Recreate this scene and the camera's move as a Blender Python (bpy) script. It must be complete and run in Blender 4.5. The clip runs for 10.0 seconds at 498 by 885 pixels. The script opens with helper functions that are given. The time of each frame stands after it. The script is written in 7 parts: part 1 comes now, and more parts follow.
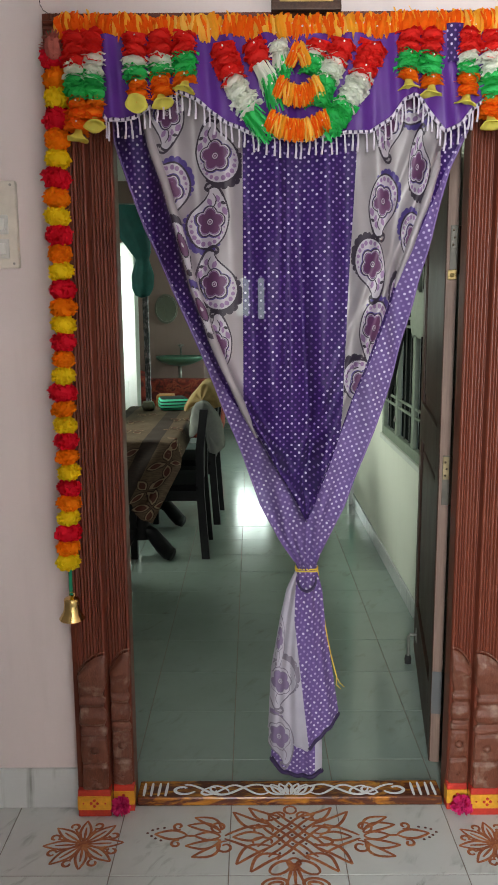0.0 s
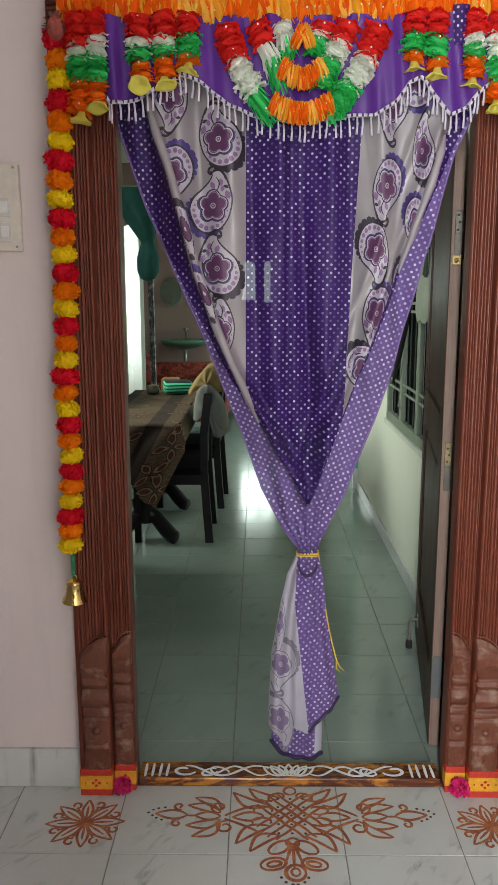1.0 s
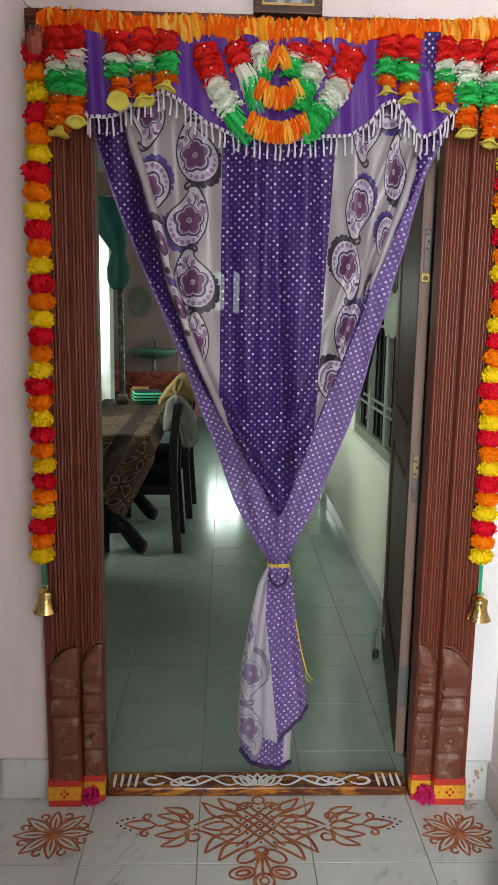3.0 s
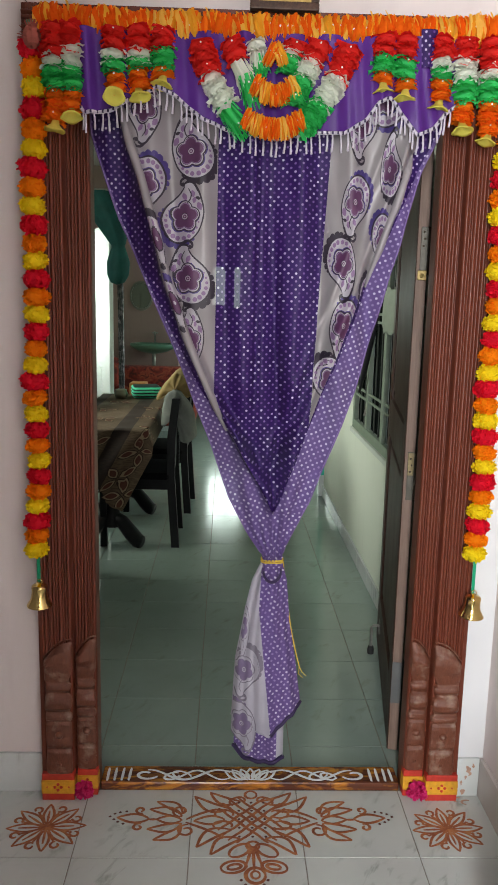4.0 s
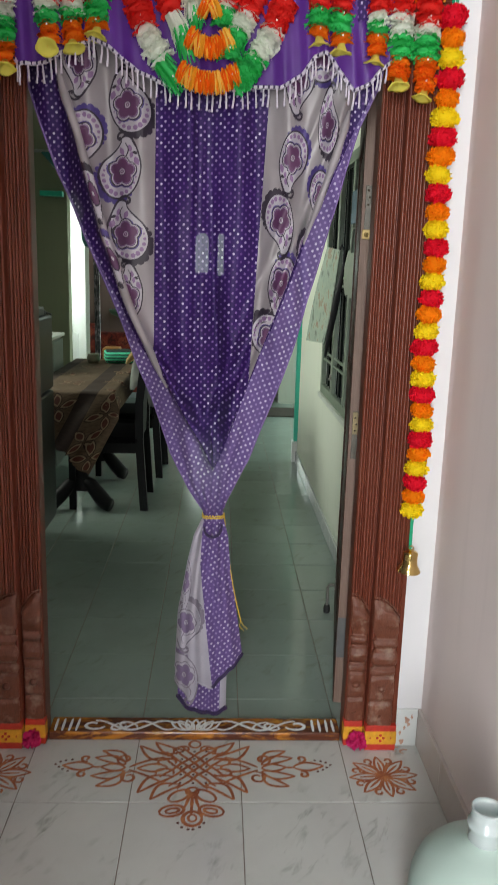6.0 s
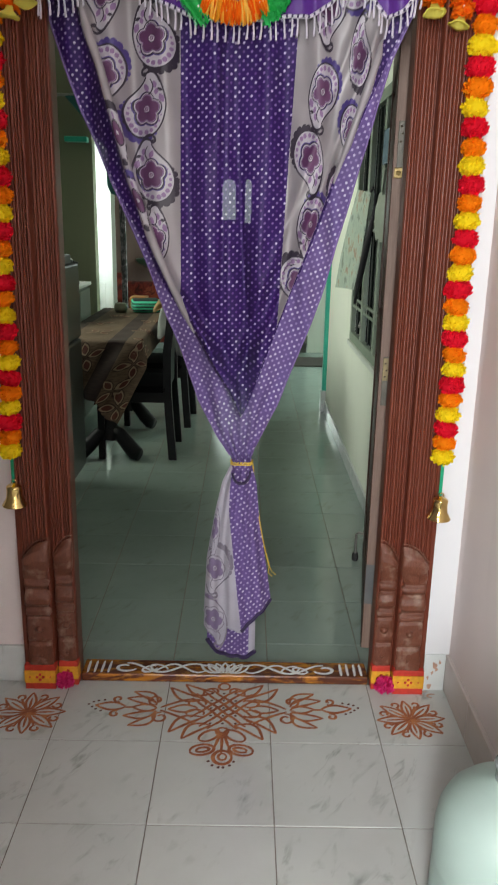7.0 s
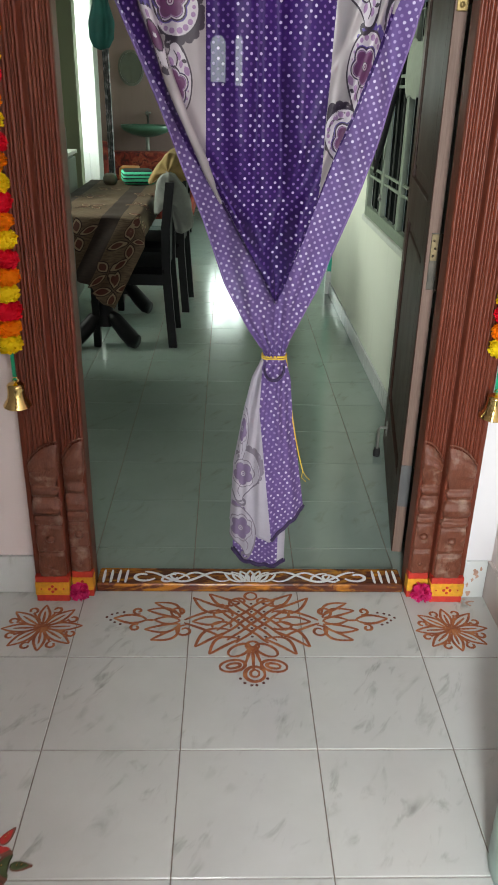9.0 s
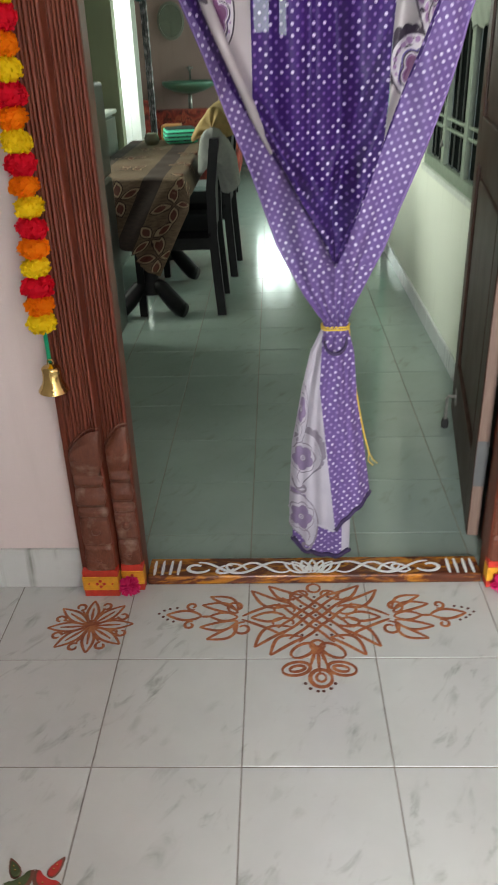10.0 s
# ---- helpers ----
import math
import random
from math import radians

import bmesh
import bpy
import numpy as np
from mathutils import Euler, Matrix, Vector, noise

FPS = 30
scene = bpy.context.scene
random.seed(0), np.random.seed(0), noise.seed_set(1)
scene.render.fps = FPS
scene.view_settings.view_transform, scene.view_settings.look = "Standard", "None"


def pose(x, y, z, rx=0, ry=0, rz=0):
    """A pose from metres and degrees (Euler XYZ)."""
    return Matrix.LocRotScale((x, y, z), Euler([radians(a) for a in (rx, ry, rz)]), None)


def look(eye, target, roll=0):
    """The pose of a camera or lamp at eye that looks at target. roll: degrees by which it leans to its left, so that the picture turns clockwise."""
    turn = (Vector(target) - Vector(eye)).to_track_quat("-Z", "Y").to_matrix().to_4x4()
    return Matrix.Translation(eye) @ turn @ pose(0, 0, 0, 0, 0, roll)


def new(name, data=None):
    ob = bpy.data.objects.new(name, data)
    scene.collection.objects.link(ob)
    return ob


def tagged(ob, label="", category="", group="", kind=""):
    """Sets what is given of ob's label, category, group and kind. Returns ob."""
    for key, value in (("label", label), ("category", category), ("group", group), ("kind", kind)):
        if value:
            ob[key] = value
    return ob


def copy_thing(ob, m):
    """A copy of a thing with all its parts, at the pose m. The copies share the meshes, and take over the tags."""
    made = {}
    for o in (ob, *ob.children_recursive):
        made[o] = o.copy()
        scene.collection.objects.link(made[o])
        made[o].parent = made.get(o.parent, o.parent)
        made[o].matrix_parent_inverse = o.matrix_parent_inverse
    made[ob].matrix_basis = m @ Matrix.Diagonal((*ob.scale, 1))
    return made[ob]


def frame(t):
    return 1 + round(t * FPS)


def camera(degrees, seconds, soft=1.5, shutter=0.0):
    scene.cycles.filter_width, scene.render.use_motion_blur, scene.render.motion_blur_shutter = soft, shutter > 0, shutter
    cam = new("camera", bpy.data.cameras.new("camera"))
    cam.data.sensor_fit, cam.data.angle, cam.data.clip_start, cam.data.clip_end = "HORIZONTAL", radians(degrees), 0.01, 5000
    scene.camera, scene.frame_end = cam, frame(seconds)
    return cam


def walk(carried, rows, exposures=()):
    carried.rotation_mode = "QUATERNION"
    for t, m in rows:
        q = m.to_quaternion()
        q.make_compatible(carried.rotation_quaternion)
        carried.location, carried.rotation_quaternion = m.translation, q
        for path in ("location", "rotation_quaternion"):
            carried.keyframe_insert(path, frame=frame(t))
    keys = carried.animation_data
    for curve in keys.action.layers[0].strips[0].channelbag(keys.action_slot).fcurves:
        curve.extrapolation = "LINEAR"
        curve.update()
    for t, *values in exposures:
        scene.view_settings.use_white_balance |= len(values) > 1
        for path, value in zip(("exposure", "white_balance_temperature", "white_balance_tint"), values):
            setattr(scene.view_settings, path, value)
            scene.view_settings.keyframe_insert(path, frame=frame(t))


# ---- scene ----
cam = camera(35.9, 10.0, shutter=0.75)
PATH = [
    (0, (-0.103, -2.002, 1.412), (-0.111, -0.029, 1.082), -0.4),
    (0.5, (-0.1, -2.001, 1.411), (-0.122, -0.032, 1.062), -0.2),
    (1, (-0.093, -2.005, 1.415), (-0.116, -0.04, 1.044), -0.1),
    (1.5, (-0.102, -2.024, 1.436), (-0.112, -0.056, 1.075), 0.2),
    (2, (-0.103, -2.028, 1.43), (-0.076, -0.055, 1.105), 0.5),
    (2.5, (-0.111, -2.029, 1.424), (-0.051, -0.058, 1.091), 0.7),
    (4, (-0.093, -2.033, 1.43), (-0.031, -0.066, 1.071), 1.3),
    (4.5, (-0.037, -2.041, 1.434), (0.032, -0.074, 1.081), 1.7),
    (5, (0.02, -2.052, 1.429), (0.106, -0.086, 1.069), 1.9),
    (5.2, (0.029, -2.061, 1.414), (0.131, -0.096, 1.054), 2.0),
    (6.5, (0.05, -2.069, 1.396), (0.103, -0.134, 0.894), 1.4),
    (7, (0.047, -2.056, 1.383), (0.06, -0.135, 0.827), 1.1),
    (7.5, (0.038, -2.032, 1.371), (0.02, -0.13, 0.751), 0.8),
    (8, (-0.031, -1.962, 1.348), (-0.065, -0.1, 0.62), 0.8),
    (8.5, (-0.08, -1.897, 1.337), (-0.068, -0.073, 0.517), 1.0),
    (9, (-0.074, -1.814, 1.333), (-0.015, 0.0, 0.493), 1.3),
    (9.5, (-0.058, -1.713, 1.307), (-0.094, 0.09, 0.443), -0.1),
    (10, (-0.084, -1.619, 1.292), (-0.163, 0.152, 0.365), -2.1),
]
walk(cam, [(t, look(eye, target, roll)) for t, eye, target, roll in PATH], [(0, -0.10), (2.5, -0.11), (4.0, -0.18), (5.2, -0.30), (6.5, -0.24), (7.3, -0.04), (8, 0.16), (8.5, 0.05), (9, 0.10), (9.5, 0.10), (10, 0.34)])

# ---- world, sun and large lights ----
world = bpy.data.worlds.new("sky")
scene.world = world
world.use_nodes = True
wn = world.node_tree.nodes
sky = wn.new("ShaderNodeTexSky")
sky.sky_type, sky.sun_disc = "NISHITA", False
sky.sun_elevation, sky.sun_rotation = radians(48), radians(200)
world.node_tree.links.new(sky.outputs[0], wn["Background"].inputs[0])
wn["Background"].inputs[1].default_value = 0.10
sun = new("sun", bpy.data.lights.new("sun", "SUN"))
sun.data.energy, sun.data.angle, sun.data.color = 2.0, radians(0.5), (1.0, 0.95, 0.88)
sun.matrix_world = look((-4, -12, 16), (0, 0, 0))


def area_lamp(name, centre, target, w, h, watts, colour, spread=180):
    """An area lamp of daylight colour at centre, aimed at target."""
    la = bpy.data.lights.new(name, "AREA")
    la.shape, la.size, la.size_y, la.energy, la.color, la.spread = "RECTANGLE", w, h, watts, colour, radians(spread)
    ob = new(name, la)
    ob.matrix_world = look(centre, target)
    return ob


# fills the invented gap in the unseen back wall of the porch
area_lamp("porch_daylight", (-0.55, -4.4, 1.6), (0.2, 0.0, 0.9), 0.75, 2.1, 355, (0.97, 0.988, 0.985))
# two added fill lamps before the closed west wall, which has no window
area_lamp("room_fill", (-2.42, 2.60, 1.95), (0.65, 2.7, 1.0), 1.9, 1.3, 42, (0.95, 1.0, 0.88), 92)
area_lamp("inner_room_fill", (-2.42, 5.0, 1.5), (-1.2, 5.0, 1.2), 0.7, 1.4, 15, (0.90, 1.0, 0.94), 60)
area_lamp("side_room_daylight", (2.3, 5.4, 1.6), (-0.1, 5.0, 0.0), 1.2, 1.5, 34, (0.80, 1.0, 0.91), 100)
area_lamp("rear_daylight", (-0.1, 9.55, 1.6), (0.0, 4.0, 0.4), 0.5, 0.7, 5, (0.84, 1.0, 0.92))

# ---- materials ----


class Nodes:
    """A small writer of node materials."""

    def __init__(self, name, rough=0.5, metal=0.0, spec=0.5):
        self.mat = bpy.data.materials.new(name)
        self.mat.use_nodes = True
        self.t = self.mat.node_tree
        self.n = self.t.nodes
        self.bsdf = self.n["Principled BSDF"]
        self.bsdf.inputs["Roughness"].default_value = rough
        self.bsdf.inputs["Metallic"].default_value = metal
        self.bsdf.inputs["Specular IOR Level"].default_value = spec

    def add(self, kind, **props):
        node = self.n.new("ShaderNode" + kind)
        for k, v in props.items():
            setattr(node, k, v)
        return node

    def link(self, a, b):
        self.t.links.new(a, b)

    def put(self, node, **values):
        for k, v in values.items():
            s = node.inputs[k.replace("_", " ")]
            if hasattr(v, "is_output"):
                self.link(v, s)
            else:
                s.default_value = v
        return node

    def coords(self, kind="Object", scale=(1, 1, 1), turn=(0, 0, 0), shift=None):
        c = self.add("TexCoord").outputs[kind]
        m = self.add("Mapping")
        m.inputs["Scale"].default_value = scale
        m.inputs["Rotation"].default_value = turn
        self.link(c, m.inputs["Vector"])
        if shift is not None:
            self.link(shift, m.inputs["Location"])
        return m.outputs[0]

    def noise(self, vec, scale, detail=4, rough=0.6, dist=0.0):
        n = self.add("TexNoise")
        self.put(n, Vector=vec, Scale=scale, Detail=detail, Roughness=rough, Distortion=dist)
        return n.outputs["Fac"]

    def ramp(self, fac, stops, interp="LINEAR"):
        r = self.add("ValToRGB")
        r.color_ramp.interpolation = interp
        e = r.color_ramp.elements
        while len(e) < len(stops):
            e.new(0.5)
        for el, (p, c) in zip(e, stops):
            el.position, el.color = p, (*c, 1) if len(c) == 3 else c
        self.link(fac, r.inputs[0])
        return r.outputs["Color"]

    def mix(self, fac, a, b, kind="MIX"):
        m = self.add("MixRGB", blend_type=kind)
        for s, v in zip(m.inputs, (fac, a, b)):
            if hasattr(v, "is_output"):
                self.link(v, s)
            else:
                s.default_value = v if not isinstance(v, tuple) or len(v) == 4 else (*v, 1)
        return m.outputs[0]

    def math(self, op, a, b=0.0, clamp=False):
        m = self.add("Math", operation=op, use_clamp=clamp)
        for s, v in zip(m.inputs, (a, b)):
            if hasattr(v, "is_output"):
                self.link(v, s)
            else:
                s.default_value = v
        return m.outputs[0]

    def colour(self, c):
        if hasattr(c, "is_output"):
            self.link(c, self.bsdf.inputs["Base Color"])
        else:
            self.bsdf.inputs["Base Color"].default_value = (*c, 1)

    def rough(self, c):
        self.link(c, self.bsdf.inputs["Roughness"])

    def bump(self, height, strength=0.3, dist=0.002):
        b = self.add("Bump")
        b.inputs["Strength"].default_value, b.inputs["Distance"].default_value = strength, dist
        self.link(height, b.inputs["Height"])
        self.link(b.outputs[0], self.bsdf.inputs["Normal"])


def plain(name, c, rough=0.5, metal=0.0, vary=0.12, scale=30.0, bump=0.15, spec=0.5):
    """One colour with a fine and a coarse variation and slight relief."""
    m = Nodes(name, rough, metal, spec)
    v = m.coords()
    fine = m.noise(v, scale, 5)
    coarse = m.noise(v, scale * 0.13, 3)
    f = m.math("ADD", m.math("MULTIPLY", fine, 0.6), m.math("MULTIPLY", coarse, 0.4))
    lo = tuple(x * (1 - vary) for x in c)
    hi = tuple(min(1, x * (1 + vary)) for x in c)
    m.colour(m.ramp(f, [(0.3, lo), (0.7, hi)]))
    if bump:
        m.bump(fine, bump, 0.001)
    return m.mat


def wall_paint(name, c, stain):
    m = Nodes(name, 0.75)
    v = m.coords()
    big = m.noise(v, 1.3, 4, 0.6)
    fine = m.noise(v, 90, 4, 0.7)
    streak = m.noise(m.coords(scale=(7, 7, 0.7)), 2.2, 4)
    base = m.ramp(big, [(0.3, tuple(x * 0.94 for x in c)), (0.7, c)])
    base = m.mix(m.math("MULTIPLY", m.ramp(streak, [(0.56, (0, 0, 0)), (0.78, (1, 1, 1))]), 0.25), base, stain)
    m.colour(base)
    m.bump(fine, 0.25, 0.0015)
    return m.mat


def tile_stone(name, tint, smudges=0.72, spec=0.5, rough=0.10):
    """Polished white floor tile with slanting grey smudges, different on each tile."""
    m = Nodes(name, 0.16, 0, spec)
    rnd = m.add("ObjectInfo").outputs["Random"]
    s = m.add("CombineXYZ")
    m.link(m.math("MULTIPLY", rnd, 37.0), s.inputs[0])
    m.link(m.math("MULTIPLY", rnd, 91.0), s.inputs[1])
    v = m.coords(shift=s.outputs[0])
    vr = m.add("Mapping")
    vr.inputs["Rotation"].default_value = (0, 0, radians(-58))
    m.link(v, vr.inputs[0])
    vs = m.add("Mapping")
    vs.inputs["Scale"].default_value = (9.0, 24.0, 1)
    m.link(vr.outputs[0], vs.inputs[0])
    smudge = m.noise(vs.outputs[0], 1.0, 5, 0.62, 0.6)
    patch = m.noise(v, 5.5, 3)
    cloud = m.noise(v, 3.0, 5, 0.6)
    mask = m.math("MULTIPLY", m.ramp(smudge, [(0.54, (0, 0, 0)), (0.70, (1, 1, 1))]), m.ramp(patch, [(0.45, (0, 0, 0)), (0.60, (1, 1, 1))]))
    base = m.ramp(cloud, [(0.3, tuple(x * 0.88 for x in tint)), (0.65, tint)])
    m.colour(m.mix(m.math("MULTIPLY", mask, smudges), base, (0.165, 0.175, 0.15)))
    m.rough(m.math("ADD", m.math("MULTIPLY", m.noise(v, 14, 4), 0.14), rough))
    return m.mat


def wood(name, dark, light, rough=0.32, grain=(30, 30, 1.6), wear=(0.30, 0.2, 0.15), spec=0.5, worn=0.3, patch=3.0, relief=0.2):
    m = Nodes(name, rough, 0, spec)
    v = m.coords(scale=grain)
    g = m.noise(v, 2.0, 6, 0.65, 0.7)
    g2 = m.noise(m.coords(scale=tuple(4 * k for k in grain)), 2.5, 4)
    big = m.noise(m.coords(), patch, 3)
    c = m.ramp(g, [(0.28, dark), (0.72, light)])
    c = m.mix(0.35, c, m.ramp(g2, [(0.35, dark), (0.7, light)]))
    c = m.mix(m.math("MULTIPLY", m.ramp(big, [(0.55, (0, 0, 0)), (0.8, (1, 1, 1))]), worn), c, wear)
    m.colour(c)
    m.rough(m.math("ADD", m.math("MULTIPLY", big, 0.25), rough - 0.1))
    m.bump(g2, relief, 0.0008 + 0.0012 * (relief - 0.2))
    return m.mat


def cloth(name, base, dots=None, through_cloth=0.0, rough=0.5, pitch=0.0140, radius=0.3, spec=0.2):
    """Woven satin with a lattice of printed dots, set out by the UV map in metres."""
    m = Nodes(name, rough, 0, spec)
    uv = m.coords("UV")
    soft = m.noise(m.coords(), 6, 3)
    weave = m.noise(m.coords("UV", scale=(1, 0.12, 1)), 900, 2)
    c = m.ramp(soft, [(0.3, tuple(x * 0.85 for x in base)), (0.7, tuple(min(1, x * 1.12) for x in base))])
    if dots:
        turn = m.coords("UV", turn=(0, 0, radians(45)))
        vor = m.add("TexVoronoi", voronoi_dimensions="2D", feature="F1")
        m.put(vor, Vector=turn, Scale=1 / pitch, Randomness=0.08)
        inside = m.ramp(vor.outputs["Distance"], [(radius - 0.05, (1, 1, 1)), (radius + 0.05, (0, 0, 0))])
        sep = m.add("SeparateColor")
        m.link(vor.outputs["Color"], sep.inputs[0])
        dotc = m.ramp(sep.outputs[0], [(0.28, dots[2]), (0.40, dots[1]), (0.62, dots[1]), (0.74, dots[0])])
        c = m.mix(inside, c, dotc)
    m.colour(c)
    m.bump(weave, 0.12, 0.0005)
    if through_cloth:
        out = m.n["Material Output"]
        tr = m.add("BsdfTransparent")
        mx = m.add("MixShader")
        mx.inputs[0].default_value = through_cloth
        m.link(m.bsdf.outputs[0], mx.inputs[1])
        m.link(tr.outputs[0], mx.inputs[2])
        m.link(mx.outputs[0], out.inputs["Surface"])
    return m.mat


def petals(name, stops, rough=0.7):
    """Thin paper or cloth petals, each of its own shade, that let some light through."""
    m = Nodes(name, rough, 0, 0.2)
    rnd = m.add("NewGeometry").outputs["Random Per Island"]
    v = m.noise(m.coords(), 120, 3)
    c = m.ramp(rnd, stops)
    c = m.mix(0.12, c, m.ramp(v, [(0.3, stops[0][1]), (0.7, stops[-1][1])]))
    m.colour(c)
    m.bsdf.inputs["Specular IOR Level"].default_value = 0.05
    tl = m.add("BsdfTranslucent")
    m.link(c, tl.inputs["Color"])
    mx = m.add("MixShader")
    mx.inputs[0].default_value = 0.48
    m.link(m.bsdf.outputs[0], mx.inputs[1])
    m.link(tl.outputs[0], mx.inputs[2])
    m.link(mx.outputs[0], m.n["Material Output"].inputs["Surface"])
    return m.mat


def glowing(name, c, strength):
    m = Nodes(name)
    m.bsdf.inputs["Emission Color"].default_value = (*c, 1)
    m.bsdf.inputs["Emission Strength"].default_value = strength
    m.colour((0, 0, 0))
    return m.mat


WALL_OUT = wall_paint("pink_white_distemper", (0.70, 0.62, 0.605), (0.52, 0.45, 0.44))
WALL_IN = wall_paint("pale_green_white_paint", (0.68, 0.72, 0.62), (0.50, 0.52, 0.45))
WALL_PINK = wall_paint("dusty_pink_paint", (0.36, 0.235, 0.22), (0.21, 0.15, 0.14))
# dark tone for the added unseen porch walls, to keep bounced light low
WALL_BAFFLE = wall_paint("dull_grey_baffle", (0.22, 0.205, 0.195), (0.17, 0.16, 0.15))
WALL_GREY = wall_paint("grey_green_paint", (0.225, 0.230, 0.150), (0.17, 0.170, 0.115))
WALL_WHITE = wall_paint("bluish_white_distemper", (0.655, 0.655, 0.67), (0.58, 0.565, 0.565))
CEIL = wall_paint("ceiling_white", (0.75, 0.74, 0.72), (0.65, 0.64, 0.62))
# tone of the unseen porch ceiling, chosen for how much fill it bounces
CEIL_BOUNCE = wall_paint("porch_ceiling_bounce", (0.53, 0.51, 0.50), (0.46, 0.44, 0.43))
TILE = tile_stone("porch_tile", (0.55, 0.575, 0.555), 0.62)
# greener room tile, its base colour lowered to dim the floor indoors
TILE_IN = tile_stone("dimmed_room_tile", (0.275, 0.345, 0.315), 0.5, 0.85, 0.07)
GROUT = plain("grout", (0.20, 0.17, 0.14), 0.9, vary=0.35)
# darker, warmer copy of the skirting tile; the side wall's shade is in its colour
SKIRT_SHADED = tile_stone("shaded_side_skirting", (0.54, 0.485, 0.45), 0.4)
SKIRT = tile_stone("skirting_tile", (0.60, 0.63, 0.62))
TEAK = wood("varnished_teak", (0.104, 0.0230, 0.0116), (0.150, 0.0360, 0.0178), 0.40, wear=(0.19, 0.058, 0.030), spec=0.36, worn=0.5, relief=0.008)
TEAK_CARVED = wood("worn_carved_teak", (0.085, 0.024, 0.013), (0.185, 0.062, 0.033), 0.40, grain=(45, 45, 9), wear=(0.33, 0.24, 0.18), spec=0.45, worn=0.8, patch=26.0, relief=0.9)
DOOR_WOOD = wood("door_leaf_wood", (0.026, 0.011, 0.007), (0.072, 0.032, 0.020), 0.42, wear=(0.085, 0.045, 0.033), spec=0.2)
DOOR_EDGE = wood("door_edge_wood", (0.16, 0.102, 0.080), (0.275, 0.190, 0.150), 0.55, wear=(0.24, 0.18, 0.15), spec=0.3)
YELLOW_PAINT = plain("turmeric_yellow_paint", (0.62, 0.30, 0.015), 0.6, vary=0.3, scale=60)
RED_PAINT = plain("vermilion_paint", (0.45, 0.028, 0.015), 0.6, vary=0.3, scale=60)
WHITE_LINE = plain("white_rice_paint", (0.78, 0.78, 0.76), 0.8, vary=0.08, scale=120)
BRASS = plain("brass", (0.80, 0.58, 0.22), 0.11, 1.0, vary=0.12, scale=60)
STEEL = plain("dull_steel", (0.34, 0.33, 0.31), 0.4, 0.9, vary=0.2, scale=50)
PURPLE = cloth("purple_dotted_satin", (0.026, 0.0058, 0.090), ((0.48, 0.41, 0.60), (0.21, 0.135, 0.34), (0.115, 0.058, 0.215)), 0.030, 0.50, radius=0.205, spec=0.2)
LILAC = cloth("lilac_reverse_of_dotted_cloth", (0.112, 0.070, 0.212), ((0.52, 0.47, 0.63), (0.38, 0.32, 0.52), (0.24, 0.18, 0.37)), 0.03, 0.7, pitch=0.0134, radius=0.225)
GREY = cloth("silver_grey_satin", (0.26, 0.235, 0.25), None, 0.034, 0.34, spec=0.55)
GREY_BACK = cloth("pale_reverse_of_grey_cloth", (0.36, 0.345, 0.40), None, 0.03, 0.7)
VALANCE = cloth("plain_violet_satin", (0.080, 0.021, 0.195), None, 0.0, 0.36)
FRINGE = plain("white_lilac_tassel_thread", (0.52, 0.48, 0.56), 0.8, vary=0.15, scale=200)
PR_BLACK = plain("black_print", (0.022, 0.015, 0.028), 0.5, vary=0.2)
PR_BLUE = plain("indigo_print", (0.050, 0.030, 0.16), 0.5, vary=0.2)
PR_PLUM = plain("plum_print", (0.082, 0.024, 0.078), 0.5, vary=0.2)
PR_MAUVE = plain("mauve_print", (0.20, 0.115, 0.235), 0.5, vary=0.15)
PR_PALE = plain("pale_lilac_print", (0.37, 0.345, 0.385), 0.5, vary=0.08)
PR_FADED = plain("faded_violet_print", (0.15, 0.11, 0.20), 0.7, vary=0.12)
PR_FADED2 = plain("faded_grey_print", (0.16, 0.14, 0.18), 0.7, vary=0.12)
LILAC_HEM = plain("lilac_hem_cloth", (0.17, 0.11, 0.29), 0.7)
HEM = plain("dark_purple_hem", (0.022, 0.010, 0.055), 0.6)
YELLOW_STRING = plain("yellow_string", (0.65, 0.45, 0.05), 0.7)
P_GOLD = petals("golden_yellow_petals", [(0.0, (0.90, 0.30, 0.010)), (0.4, (0.92, 0.48, 0.03)), (1.0, (0.94, 0.66, 0.14))])
P_ORANGE = petals("orange_yellow_petals", [(0.0, (0.86, 0.105, 0.004)), (0.45, (0.92, 0.17, 0.006)), (0.8, (0.93, 0.28, 0.014)), (1.0, (0.92, 0.46, 0.06))])
P_RED = petals("red_paper_petals", [(0.0, (0.74, 0.018, 0.016)), (1.0, (0.90, 0.055, 0.042))])
P_WHITE = petals("white_paper_petals", [(0.0, (0.78, 0.82, 0.72)), (1.0, (0.90, 0.92, 0.85))])
P_GREEN = petals("green_paper_petals", [(0.0, (0.022, 0.52, 0.10)), (1.0, (0.09, 0.74, 0.22))])
P_LEMON = petals("lemon_felt", [(0.0, (0.74, 0.68, 0.10)), (1.0, (0.86, 0.82, 0.20))])
M_RED = petals("crimson_marigold", [(0.0, (0.70, 0.006, 0.020)), (1.0, (0.88, 0.018, 0.05))])
M_ORANGE = petals("orange_marigold", [(0.0, (0.92, 0.21, 0.003)), (1.0, (0.97, 0.34, 0.010))])
M_YELLOW = petals("yellow_marigold", [(0.0, (0.92, 0.66, 0.004)), (1.0, (0.97, 0.84, 0.03))])
PINK_FLOWER = petals("magenta_flower_petals", [(0.0, (0.62, 0.018, 0.14)), (1.0, (0.84, 0.07, 0.30))])
